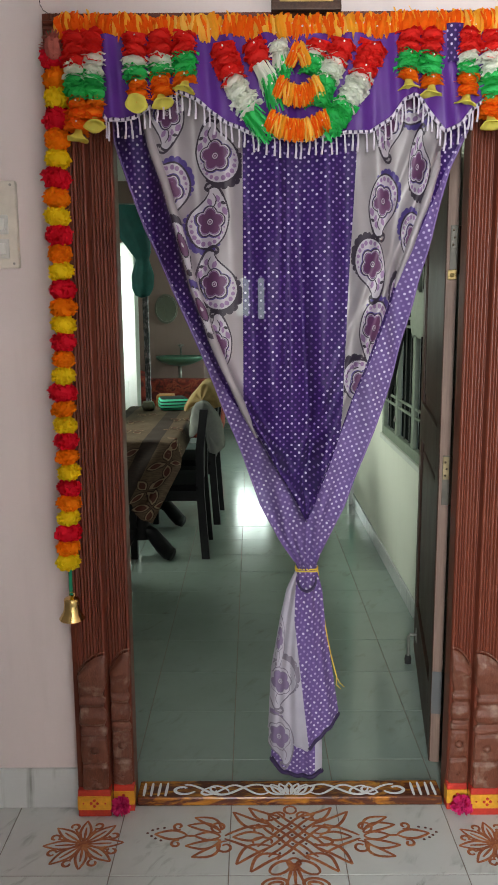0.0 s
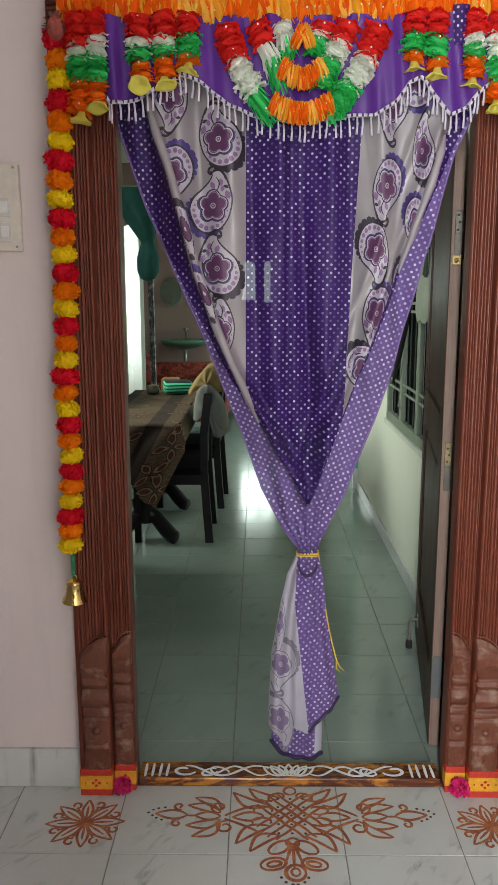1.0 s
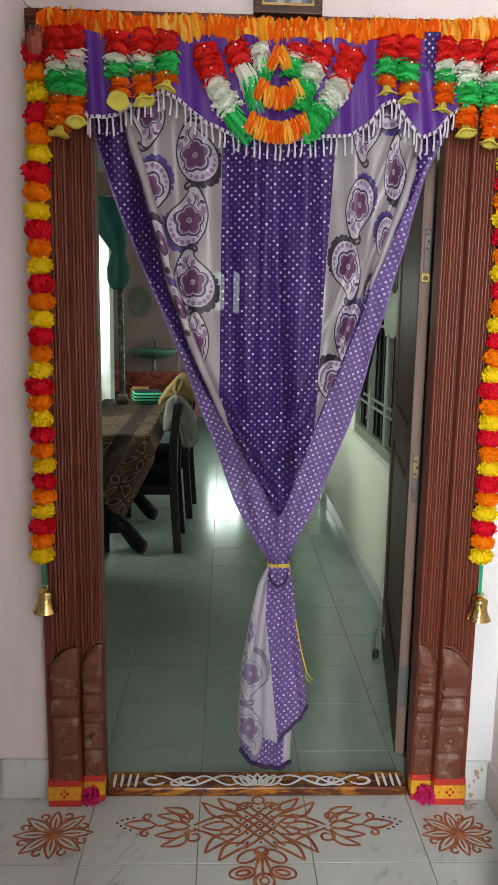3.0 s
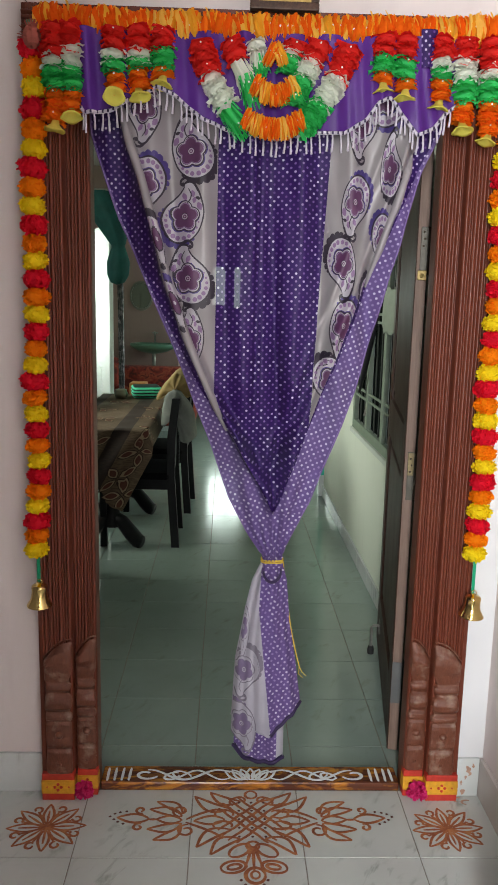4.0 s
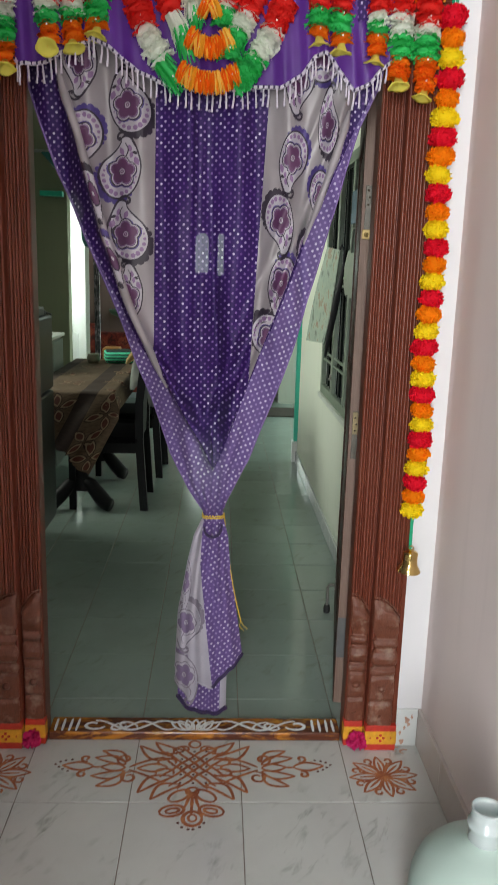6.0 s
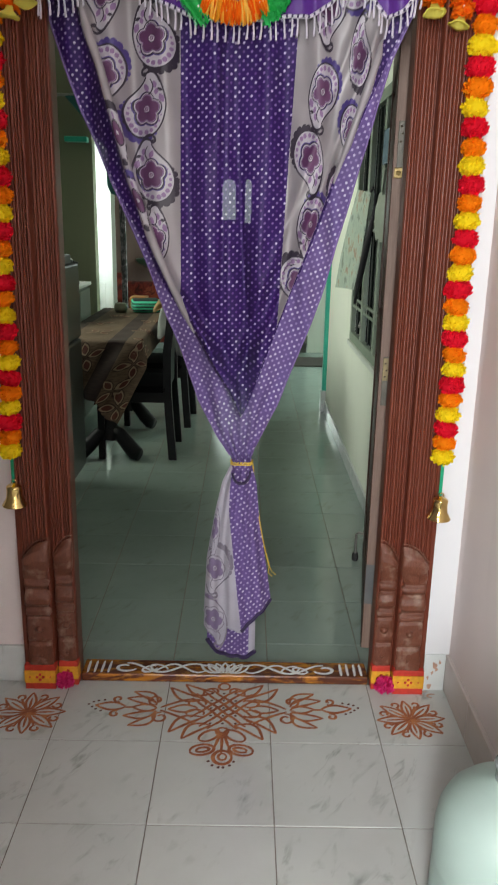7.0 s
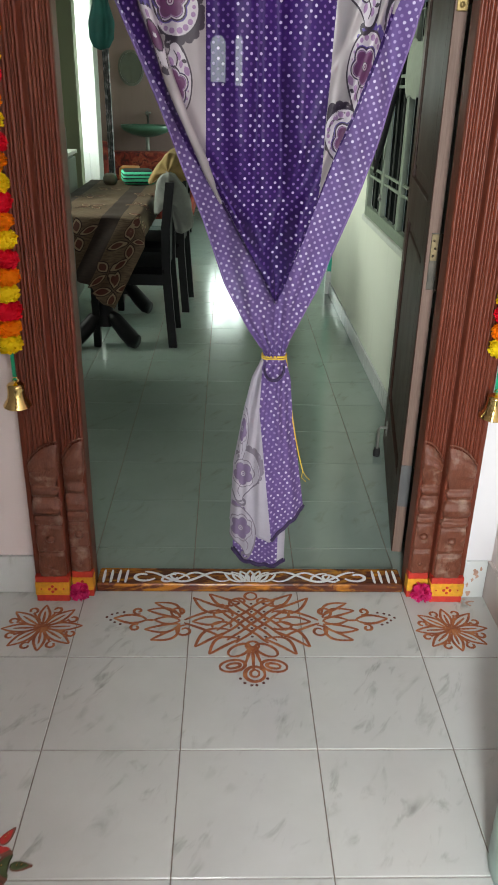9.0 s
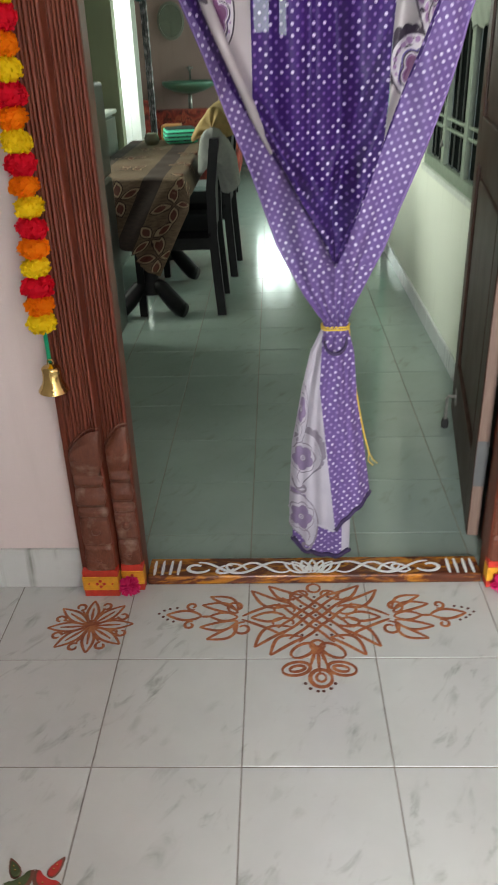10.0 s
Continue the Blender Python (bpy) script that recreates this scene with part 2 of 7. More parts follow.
BEAD = plain("pearl_bead", (0.85, 0.84, 0.80), 0.2)
GREEN_TAPE = plain("green_ribbon", (0.0, 0.25, 0.12), 0.4)
rg = Nodes("terracotta_orange_paint", 0.75)
rg.colour(rg.mix(0.35, rg.ramp(rg.noise(rg.coords(), 26, 4, 0.6), [(0.34, (0.16, 0.034, 0.012)), (0.52, (0.31, 0.090, 0.028)), (0.68, (0.48, 0.20, 0.072))]), rg.ramp(rg.noise(rg.coords(), 140, 3), [(0.35, (0.22, 0.05, 0.02)), (0.65, (0.50, 0.20, 0.07))])))
RANGOLI = rg.mat
RANGOLI_DOT = plain("dark_maroon_paint", (0.10, 0.03, 0.02), 0.7)
MUD = plain("dried_terracotta_smear", (0.42, 0.25, 0.18), 0.85, vary=0.3)

# ---- builders ----


class Geo:
    """Vertices, faces and optional UVs and material slots of one mesh."""

    def __init__(self):
        self.v, self.f, self.mi, self.uv = [], [], [], {}

    def face(self, ids, slot=0):
        self.f.append(tuple(ids))
        self.mi.append(slot)

    def add(self, pts, faces, slot=0):
        k = len(self.v)
        self.v += [tuple(p) for p in pts]
        for q in faces:
            self.face([k + i for i in q], slot)
        return k

    def box(self, x0, x1, y0, y1, z0, z1, slot=0, bev=0.0):
        if not bev:
            p = [(x, y, z) for x in (x0, x1) for y in (y0, y1) for z in (z0, z1)]
            self.add(p, [(0, 1, 3, 2), (4, 6, 7, 5), (0, 4, 5, 1), (2, 3, 7, 6), (0, 2, 6, 4), (1, 5, 7, 3)], slot)
            return
        b = min(bev, (x1 - x0) / 2.01, (y1 - y0) / 2.01, (z1 - z0) / 2.01)
        bm = bmesh.new()
        bmesh.ops.create_cube(bm, size=1.0)
        for w in bm.verts:
            w.co = Vector(((x0 + x1) / 2 + w.co.x * (x1 - x0), (y0 + y1) / 2 + w.co.y * (y1 - y0), (z0 + z1) / 2 + w.co.z * (z1 - z0)))
        bmesh.ops.bevel(bm, geom=bm.edges[:], offset=b, segments=2, profile=0.5, affect="EDGES")
        bm.verts.index_update()
        self.add([w.co for w in bm.verts], [[w.index for w in q.verts] for q in bm.faces], slot)
        bm.free()

    def grid(self, rows, slot=0, closed=False, uvs=None):
        """A sheet through rows of points."""
        k, n = len(self.v), len(rows[0])
        for j, r in enumerate(rows):
            for i, p in enumerate(r):
                if uvs is not None:
                    self.uv[len(self.v)] = uvs[j][i]
                self.v.append(tuple(p))
        for j in range(len(rows) - 1):
            for i in range(n if closed else n - 1):
                a, b = k + j * n + i, k + j * n + (i + 1) % n
                self.face((a, b, b + n, a + n), slot)

    def lathe(self, prof, at=(0, 0, 0), n=20, slot=0, squash=(1, 1)):
        rows = [[(at[0] + r * squash[0] * math.cos(2 * math.pi * i / n), at[1] + r * squash[1] * math.sin(2 * math.pi * i / n), at[2] + z) for i in range(n)] for r, z in prof]
        self.grid(rows, slot, True)

    def tube(self, pts, r, n=6, slot=0, caps=True):
        pts = [Vector(p) for p in pts]
        rows = []
        up = Vector((0.13, 0.31, 0.94))
        for i, p in enumerate(pts):
            d = (pts[min(i + 1, len(pts) - 1)] - pts[max(i - 1, 0)]).normalized()
            a = d.cross(up)
            if a.length < 0.05:
                a = d.cross(Vector((1, 0, 0)))
            a.normalize()
            b = d.cross(a)
            rr = r(i / (len(pts) - 1)) if callable(r) else r
            rows.append([p + a * rr * math.cos(2 * math.pi * k / n) + b * rr * math.sin(2 * math.pi * k / n) for k in range(n)])
        k = len(self.v)
        self.grid(rows, slot, True)
        if caps:
            self.face(range(k + n - 1, k - 1, -1), slot)
            e = k + (len(rows) - 1) * n
            self.face(range(e, e + n), slot)

    def ball(self, c, r, slot=0, n=8, m=6, squash=1.0):
        self.lathe([(max(1e-4, r * math.sin(math.pi * j / m)), -r * squash * math.cos(math.pi * j / m)) for j in range(m + 1)], c, n, slot)


def mesh_of(name, geo, mats, smooth=False):
    me = bpy.data.meshes.new(name)
    me.from_pydata(geo.v, [], geo.f)
    for m in mats if isinstance(mats, (list, tuple)) else [mats]:
        me.materials.append(m)
    me.polygons.foreach_set("material_index", geo.mi)
    if geo.uv:
        lay = me.uv_layers.new(name="UVMap")
        for lp in me.loops:
            lay.data[lp.index].uv = geo.uv.get(lp.vertex_index, (0, 0))
    if smooth:
        me.polygons.foreach_set("use_smooth", [True] * len(me.polygons))
    me.update()
    return me


def part(name, geo, mats, parent=None, label="", smooth=False, m=None):
    """One mesh object, under a thing or a part if given."""
    ob = new(name, geo if isinstance(geo, bpy.types.Mesh) else mesh_of(name, geo, mats, smooth))
    if parent is not None:
        ob.parent = parent
    if m is not None:
        ob.matrix_basis = m
    return tagged(ob, label)


def thing(name, label, category, group="", kind="", at=(0, 0, 0)):
    ob = new(name)
    ob.empty_display_size = 0.05
    ob.location = at
    return tagged(ob, label, category, group, kind)


def single(name, geo, mats, label, category="", group="", kind="", smooth=False):
    return tagged(part(name, geo, mats, None, "", smooth), label, category, group, kind)


def lerp_table(tab):
    ks = sorted(tab)
    xs, ys = np.array([k for k, _ in ks], float), np.array([w for _, w in ks], float)
    return lambda z: float(np.interp(z, xs, ys))


def slab(name, x0, x1, y0, y1, z0, z1, mat, label, category):
    g = Geo()
    g.box(x0, x1, y0, y1, z0, z1)
    return single(name, g, mat, label, category, kind="structure")


# ---- structure: porch and rooms ----
slab("wall_front_west", -2.5, -0.6, 0.035, 0.185, 0, 2.9, WALL_OUT, "pinkish white painted wall beside the doorway", "wall")
slab("wall_front_east", 0.6, 0.685, 0.018, 0.185, 0, 2.9, WALL_WHITE, "narrow strip of bluish white painted wall", "wall")
slab("wall_front_top", -0.6, 0.6, 0.035, 0.185, 2.132, 2.9, WALL_OUT, "pinkish white painted wall above the doorway", "wall")
slab("wall_porch_east", 0.685, 0.83, -4.5, 0.185, 0, 2.9, WALL_OUT, "pinkish white painted side wall of the porch", "wall")
# unseen west side of the porch, invented to leave an opening for daylight
slab("wall_porch_west_low", -2.65, -2.5, -4.5, 0.185, 0, 0.6, WALL_OUT, "unseen low pinkish white parapet added under an opening", "wall")
slab("wall_porch_west_high", -2.65, -2.5, -4.5, 0.185, 2.4, 2.9, WALL_OUT, "unseen pinkish white beam added over an opening", "wall")
slab("wall_porch_west_pier", -2.65, -2.5, -0.7, 0.185, 0.6, 2.4, WALL_OUT, "unseen pinkish white pier added beside an opening", "wall")
# unseen walls added to block and shape the porch light, darker on the left
slab("wall_porch_west_wing", -1.10, -0.95, -3.0, 0.035, 0, 2.9, WALL_BAFFLE, "unseen dull grey wing wall added to shade the left side", "wall")
slab("wall_porch_back", -2.65, -1.0, -4.65, -4.5, 0, 2.9, WALL_BAFFLE, "unseen dull grey wall added behind the porch to hold back light", "wall")
slab("wall_porch_back_east", -0.1, 0.83, -4.65, -4.5, 0, 2.9, WALL_BAFFLE, "unseen dull grey wall added behind the porch to hold back light", "wall")
slab("wall_porch_back_top", -1.0, -0.1, -4.65, -4.5, 2.7, 2.9, WALL_BAFFLE, "unseen dull grey beam added over the porch lamp", "wall")
slab("wall_porch_screen", -2.5, -0.29, -3.12, -3.0, 0, 2.9, WALL_BAFFLE, "unseen dull grey screen added to cut the porch lamp on the left", "wall")
# unseen ceiling, added to bounce a measured fill onto the door wall
slab("ceiling_porch", -2.65, 0.83, -4.65, 0.035, 2.9, 3.0, CEIL_BOUNCE, "unseen off-white porch ceiling, toned for bounced light", "ceiling")
slab("ground", -30, 30, -40, -4.65, -0.25, -0.15, plain("yard_earth", (0.22, 0.18, 0.14), 0.9, scale=4), "bare earth yard", "ground")

WY0, WY1, WZ0, WZ1 = 1.12, 2.33, 0.74, 1.95
slab("wall_room_east_low", 0.655, 0.80, 0.185, 3.60, 0, WZ0, WALL_IN, "pale greenish white painted wall", "wall")
slab("wall_room_east_high", 0.655, 0.80, 0.185, 3.60, WZ1, 2.8, WALL_IN, "pale greenish white painted wall", "wall")
slab("wall_room_east_near", 0.655, 0.80, 0.185, WY0, WZ0, WZ1, WALL_IN, "pale greenish white painted wall", "wall")
slab("wall_room_east_far", 0.655, 0.80, WY1, 3.60, WZ0, WZ1, WALL_IN, "pale greenish white painted wall", "wall")
slab("wall_room_west", -2.65, -2.5, 0.185, 9.8, 0, 2.8, WALL_IN, "pale greenish white painted wall", "wall")
slab("wall_partition", -2.5, -1.22, 4.55, 4.67, 0, 2.8, WALL_GREY, "grey-green painted partition wall", "wall")
slab("wall_basin", -2.5, -0.62, 6.42, 6.55, 0, 2.8, WALL_PINK, "dusty pink painted wall behind the wash basin", "wall")
slab("wall_passage_west", -0.74, -0.62, 6.55, 9.8, 0, 2.8, WALL_PINK, "dusty pink painted passage wall", "wall")
slab("wall_passage_east", 0.72, 0.84, 6.3, 9.8, 0, 2.8, WALL_IN, "pale painted passage wall", "wall")
slab("wall_side_room", 0.84, 2.6, 6.3, 6.42, 0, 2.8, WALL_IN, "pale painted wall of the side room", "wall")
slab("wall_side_room_east", 2.5, 2.62, 3.5, 6.42, 0, 2.8, WALL_IN, "pale painted wall of the side room", "wall")
slab("wall_side_room_south", 0.80, 2.6, 3.48, 3.60, 0, 2.8, WALL_IN, "pale painted wall of the side room", "wall")
slab("ceiling_rooms", -2.65, 2.62, 0.185, 9.9, 2.8, 2.9, CEIL, "white room ceiling", "ceiling")
g = Geo()
for x0, x1, z0, z1 in ((-0.74, -0.33, 0, 2.8), (0.095, 0.84, 0, 2.8), (-0.33, -0.13, 0, 1.38), (0.0, 0.095, 0, 1.34), (-0.33, 0.095, 1.95, 2.8), (-0.13, 0.0, 0, 1.95)):
    g.box(x0, x1, 9.62, 9.75, z0, z1)
for k in range(16):
    # arched heads of the two windows
    for x0, x1, rise in ((-0.33, -0.13, 0.11), (0.0, 0.095, 0.05)):
        xa, xb = x0 + (x1 - x0) * k / 16, x0 + (x1 - x0) * (k + 1) / 16
        u = abs((k + 0.5) / 8 - 1)
        g.box(xa, xb, 9.62, 9.75, 1.95 - rise * (1 - math.sqrt(1 - u * u)) - 0.002, 1.951)
single("wall_rear", g, WALL_IN, "pale painted rear wall with two narrow arched windows", "wall", kind="structure")
g = Geo()
g.box(-0.9, 0.9, 9.95, 9.97, 0.6, 2.6)
single("backdrop", g, glowing("bright_daylight", (0.86, 1.0, 0.92), 6.5), "bright daylight outside the rear windows", "backdrop", kind="structure")

# porch and room floor: a bed of grout with tiles laid on it
T, JOINT = 0.305, 0.0023
g = Geo()
g.box(-2.65, 2.62, -4.65, 9.9, -0.12, -0.0022)
floor = single("floor", g, GROUT, "floor of white marbled tiles with thin dark joints", "floor", kind="structure")


def tile_mesh(name, w, d, mat):
    g = Geo()
    b = 0.0012
    w2, d2 = w / 2 - JOINT / 2, d / 2 - JOINT / 2
    low = [(-w2, -d2, -0.006), (w2, -d2, -0.006), (w2, d2, -0.006), (-w2, d2, -0.006)]
    mid = [(x, y, -b) for x, y, _ in low]
    top = [(x * (1 - b / w2), y * (1 - b / d2), 0) for x, y, _ in low]
    g.add(low + mid + top, [(0, 1, 5, 4), (1, 2, 6, 5), (2, 3, 7, 6), (3, 0, 4, 7), (4, 5, 9, 8), (5, 6, 10, 9), (6, 7, 11, 10), (7, 4, 8, 11), (8, 9, 10, 11)])
    return mesh_of(name, g, mat)


def lay_tiles():
    """Whole tiles in a square bond; cut ones at the walls."""
    meshes = {}
    rest = Geo()
    xs = [-0.17 + T * i for i in range(-8, 9)]
    for zone, y_first, count, lim in (("porch", 0.055, 15, (-2.5, 0.685)), ("room", 0.265 - T, 33, (-2.5, 2.5))):
        for j in range(count):
            for x in xs:
                if zone == "porch":
                    y0, y1 = y_first - T * (j + 1), y_first - T * j
                    y1 = min(y1, 0.034)
                else:
                    y0, y1 = y_first + T * j, y_first + T * (j + 1)
                    y0 = max(y0, 0.105)
                x0, x1 = max(x, lim[0]), min(x + T, lim[1])
                if x1 - x0 < 0.02 or y1 - y0 < 0.02:
                    continue
                near = (zone == "porch" and x0 > -1.2 and y0 > -1.6) or (zone == "room" and -1.45 < x0 < 0.7 and y0 < 7.0)
                key = (zone, round(x1 - x0, 3), round(y1 - y0, 3))
                if near:
                    if key not in meshes:
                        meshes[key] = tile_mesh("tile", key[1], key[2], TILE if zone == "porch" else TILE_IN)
                    rz = random.choice((0, 180)) if abs(key[1] - key[2]) > 0.01 else 0
                    part("tile", meshes[key], None, floor, m=pose((x0 + x1) / 2, (y0 + y1) / 2, random.uniform(-0.0003, 0.0003), 0, 0, rz))
                else:
                    h = JOINT / 2
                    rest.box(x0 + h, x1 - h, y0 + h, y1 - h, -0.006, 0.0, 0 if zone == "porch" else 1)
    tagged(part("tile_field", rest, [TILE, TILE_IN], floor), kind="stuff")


def skirting(name, segs, h=0.122, dep=0.011, mat=SKIRT):
    """Runs of skirting tile: (axis, fixed place, side, from, to)."""
    for ax, fix, side, a, b in segs:
        g = Geo()
        a0 = a
        while a0 < b - 0.01:
            a1 = min(b, a0 + T)
            lo, hi = sorted((fix, fix + side * dep))
            if ax == "x":
                g.box(a0 + 0.001, a1 - 0.001, lo, hi, 0.0005, h, bev=0.0015)
            else:
                g.box(lo, hi, a0 + 0.001, a1 - 0.001, 0.0005, h, bev=0.0015)
            a0 = a1
        single(name, g, mat, "white marbled skirting tiles at the foot of the wall", "baseboard", kind="structure")


skirting("baseboard", [("x", 0.035, -1, -2.380, -0.607), ("x", 0.018, -1, 0.607, 0.674)])
skirting("baseboard", [("y", 0.685, -1, -4.5, 0.016)], mat=SKIRT_SHADED)
skirting("baseboard", [("y", 0.655, -1, 1.1, 3.60), ("x", 3.60, 1, 0.655, 0.80), ("x", 6.42, -1, -2.5, -0.62), ("y", 0.72, -1, 6.3, 9.6)], 0.085)

# ---- carved teak door frame ----
frame_ob = thing("door_frame", "varnished reddish teak door frame with reeded posts and carved feet", "door frame", kind="structure")
tagged(frame_ob, kind="structure")


def reeded(x0, x1, y, n, depth):
    """Cross-section of a reeded face: rounded reeds of uneven width parted by sharp grooves."""
    out = []
    ws = [1.0 + 0.32 * math.sin(2.3 * i + 1) + 0.15 * math.sin(5.1 * i) for i in range(n)]
    x = x0
    for i in range(n):
        w = ws[i] / sum(ws) * (x1 - x0)
        big = (1.0, 0.62, 0.85)[i % 3]
        for k in range(9):
            a = k / 8
            out.append((x + w * a * 0.999, y - depth * big * math.sin(math.pi * a) ** 0.7))
        x += w
    return out


def post(side):
    x_out, x_mid, x_in = 0.606, 0.510, 0.438 if side > 0 else 0.436
    prof = [(x_out, 0.05), (x_out, 0.004), (x_out - 0.012, 0.0)] + [(x, y) for x, y in reversed(reeded(x_mid + 0.004, x_out - 0.016, 0.004, 9, 0.0050))]
    prof += [(x_mid + 0.001, 0.026)] + [(x, y) for x, y in reversed(reeded(x_in + 0.013, x_mid - 0.001, 0.026, 7, 0.0050))]
    lip, back = (0.090, 0.054) if side > 0 else (0.094, 0.050)
    prof += [(x_in + 0.012, 0.034), (x_in + 0.014, lip), (x_in + back, lip + 0.002), (x_in + back, 0.236), (x_out, 0.236)]
    g = Geo()
    rows = [[(side * x, y, z) for x, y in prof] for z in (0.0, 0.47, 1.2, 2.132)]
    g.grid(rows, 0, True)
    part("post", g, TEAK, frame_ob)
    # carved foot: stacked blocks in front of the reeds
    for x0, x1, yf, tag in ((x_mid + 0.003, x_out - 0.016, 0.004, "outer"), (x_in + 0.014, x_mid - 0.004, 0.028, "inner")):
        foot = Geo()
        w = x1 - x0
        cx = (x0 + x1) / 2
        # one worn silhouette: plinth, lip, scrolled waist and an arched leaf
        half_at = lerp_table([(0.070, 0.475), (0.150, 0.48), (0.158, 0.46), (0.165, 0.485), (0.236, 0.475), (0.243, 0.45), (0.250, 0.49), (0.266, 0.49), (0.273, 0.44), (0.282, 0.47), (0.302, 0.495), (0.322, 0.475), (0.330, 0.42), (0.340, 0.46), (0.356, 0.485), (0.363, 0.43), (0.372, 0.45), (0.400, 0.49), (0.450, 0.495), (0.466, 0.47), (0.477, 0.38), (0.483, 0.22), (0.485, 0.06)])
        out_at = lerp_table([(0.070, 0.012), (0.150, 0.013), (0.158, 0.008), (0.165, 0.012), (0.236, 0.012), (0.243, 0.007), (0.252, 0.017), (0.266, 0.017), (0.273, 0.009), (0.288, 0.018), (0.305, 0.020), (0.322, 0.016), (0.330, 0.009), (0.345, 0.017), (0.356, 0.015), (0.363, 0.010), (0.385, 0.014), (0.430, 0.020), (0.462, 0.018), (0.476, 0.013), (0.484, 0.009)])
        rows = []
        cols = (-1, -1, -0.93, -0.7, -0.35, 0, 0.35, 0.7, 0.93, 1, 1)
        for j in range(105):
            z = 0.068 + 0.416 * j / 104
            half, out = half_at(min(z, 0.45)) * w, (out_at(z) - 0.012) * 1.5 + 0.017
            row = []
            for i, s in enumerate(cols):
                zz = z if z < 0.40 else 0.40 + (z - 0.40) * (0.084 - 0.052 * ((s + 1) / 2) ** 2.2) / 0.084
                hw = (0.485 * w + 0.0012 * math.sin(z * 70)) if s > 0 else half * (1 if z > 0.38 else 0.97) - 1.6 * (0.49 * w - half)
                worn = 0.0030 * noise.noise((s * 2.6 + side * 9, z * 52, yf * 40)) + 0.0016 * noise.noise((s * 7 + side * 3, z * 160, yf * 90))
                y = yf + 0.012 if i in (0, 10) else yf - out * (1 - 0.22 * abs(s) ** 6) + worn
                row.append((side * (cx + hw * s), y, zz))
            rows.append(row)
        foot.grid(rows)
        for kz, kr in ((0.203, 0.013), (0.112, 0.007)):
            foot.ball((side * cx, yf - 0.014, kz), kr, n=12, squash=0.9)
        for s in (-1, 1):
            foot.ball((side * (cx + s * w * 0.30), yf - 0.017, 0.309), 0.010, n=10)
            foot.tube([(side * (cx + s * w * (0.40 - 0.10 * q)), yf - 0.0165, 0.345 + 0.012 * math.sin(2.6 * q)) for q in [i / 8 for i in range(9)]], 0.003, 6)
        foot.tube([(side * (cx + w * (-0.50 + 1.02 * q)), yf - 0.006, 0.490 - 0.056 * q ** 2.2) for q in [k / 16 for k in range(17)]], 0.0026, 6)
        part("carved_foot", foot, TEAK_CARVED, frame_ob, "worn brown carved foot with knob and arched leaf", True)
        base = Geo()
        base.box(*sorted((side * (x0 - 0.002), side * (x1 + (0.014 if tag == "outer" else 0)))), yf - 0.020, yf + 0.012, 0.0, 0.082, bev=0.002)
        b_ob = part("painted_base", base, RED_PAINT, frame_ob, "base block painted with red and yellow bands")
        band = Geo()
        bx0, bx1 = sorted((side * (x0 - 0.003), side * (x1 + (0.015 if tag == "outer" else 0.001))))
        band.box(bx0, bx1, yf - 0.0225, yf + 0.011, 0.022, 0.064, bev=0.001)
        part("yellow_band", band, YELLOW_PAINT, b_ob)
        mark = Geo()
        mx = side * (cx + (0.006 if tag == "outer" else 0))
        for k in range(4):
            a = k * math.pi / 2
            mark.ball((mx + 0.009 * math.cos(a), yf - 0.0225, 0.043 + 0.009 * math.sin(a)), 0.0048, squash=0.9, n=6, m=4)
        for s in (-1, 1) if tag == "outer" else ():
            mark.ball((mx + s * 0.031, yf - 0.0225, 0.043), 0.0028, n=6, m=4)
        part("painted_mark", mark, RED_PAINT, b_ob)


for s in (-1, 1):
    post(s)
g = Geo()
prof = [(2.132, 0.05), (2.132, 0.004)] + [(z, y) for z, y in reversed(reeded(2.04, 2.118, 0.004, 7, 0.007))] + [(2.035, 0.022)] + [(z, y) for z, y in reversed(reeded(1.99, 2.032, 0.028, 4, 0.006))] + [(1.985, 0.034), (1.985, 0.15), (2.132, 0.15)]
g.grid([[(x, y - 0.0006, z) for z, y in prof] for x in (-0.605, 0.605)], 0, True)
part("lintel", g, TEAK, frame_ob)

# added strip in place of the highlight along the left post's inner edge
g = Geo()
g.box(-0.4590, -0.4545, 0.070, 0.089, 0.03, 1.96, bev=0.0005)
part("edge_glint", g, STEEL, frame_ob, "thin steel strip added as a highlight on the inner edge")

# threshold with turmeric paint and white line drawing
sill = thing("threshold", "low wooden threshold painted turmeric and red with white line drawings", "threshold", kind="structure")
g = Geo()
g.box(-0.444, 0.444, 0.030, 0.112, 0.0, 0.028, bev=0.005)
SILL = Nodes("turmeric_smeared_sill", 0.25)
sv1 = SILL.noise(SILL.coords(scale=(9, 26, 26)), 1.4, 5, 0.65, 0.8)
sv2 = SILL.noise(SILL.coords(scale=(3, 60, 60)), 1.5, 4)
SILL.colour(SILL.mix(SILL.ramp(sv1, [(0.47, (0, 0, 0)), (0.62, (1, 1, 1))]), SILL.ramp(sv2, [(0.3, (0.05, 0.014, 0.008)), (0.7, (0.15, 0.042, 0.018))]), SILL.ramp(sv2, [(0.3, (0.36, 0.10, 0.012)), (0.7, (0.55, 0.24, 0.02))])))
SILL.bump(sv2, 0.2, 0.001)
part("sill_board", g, SILL.mat, sill)

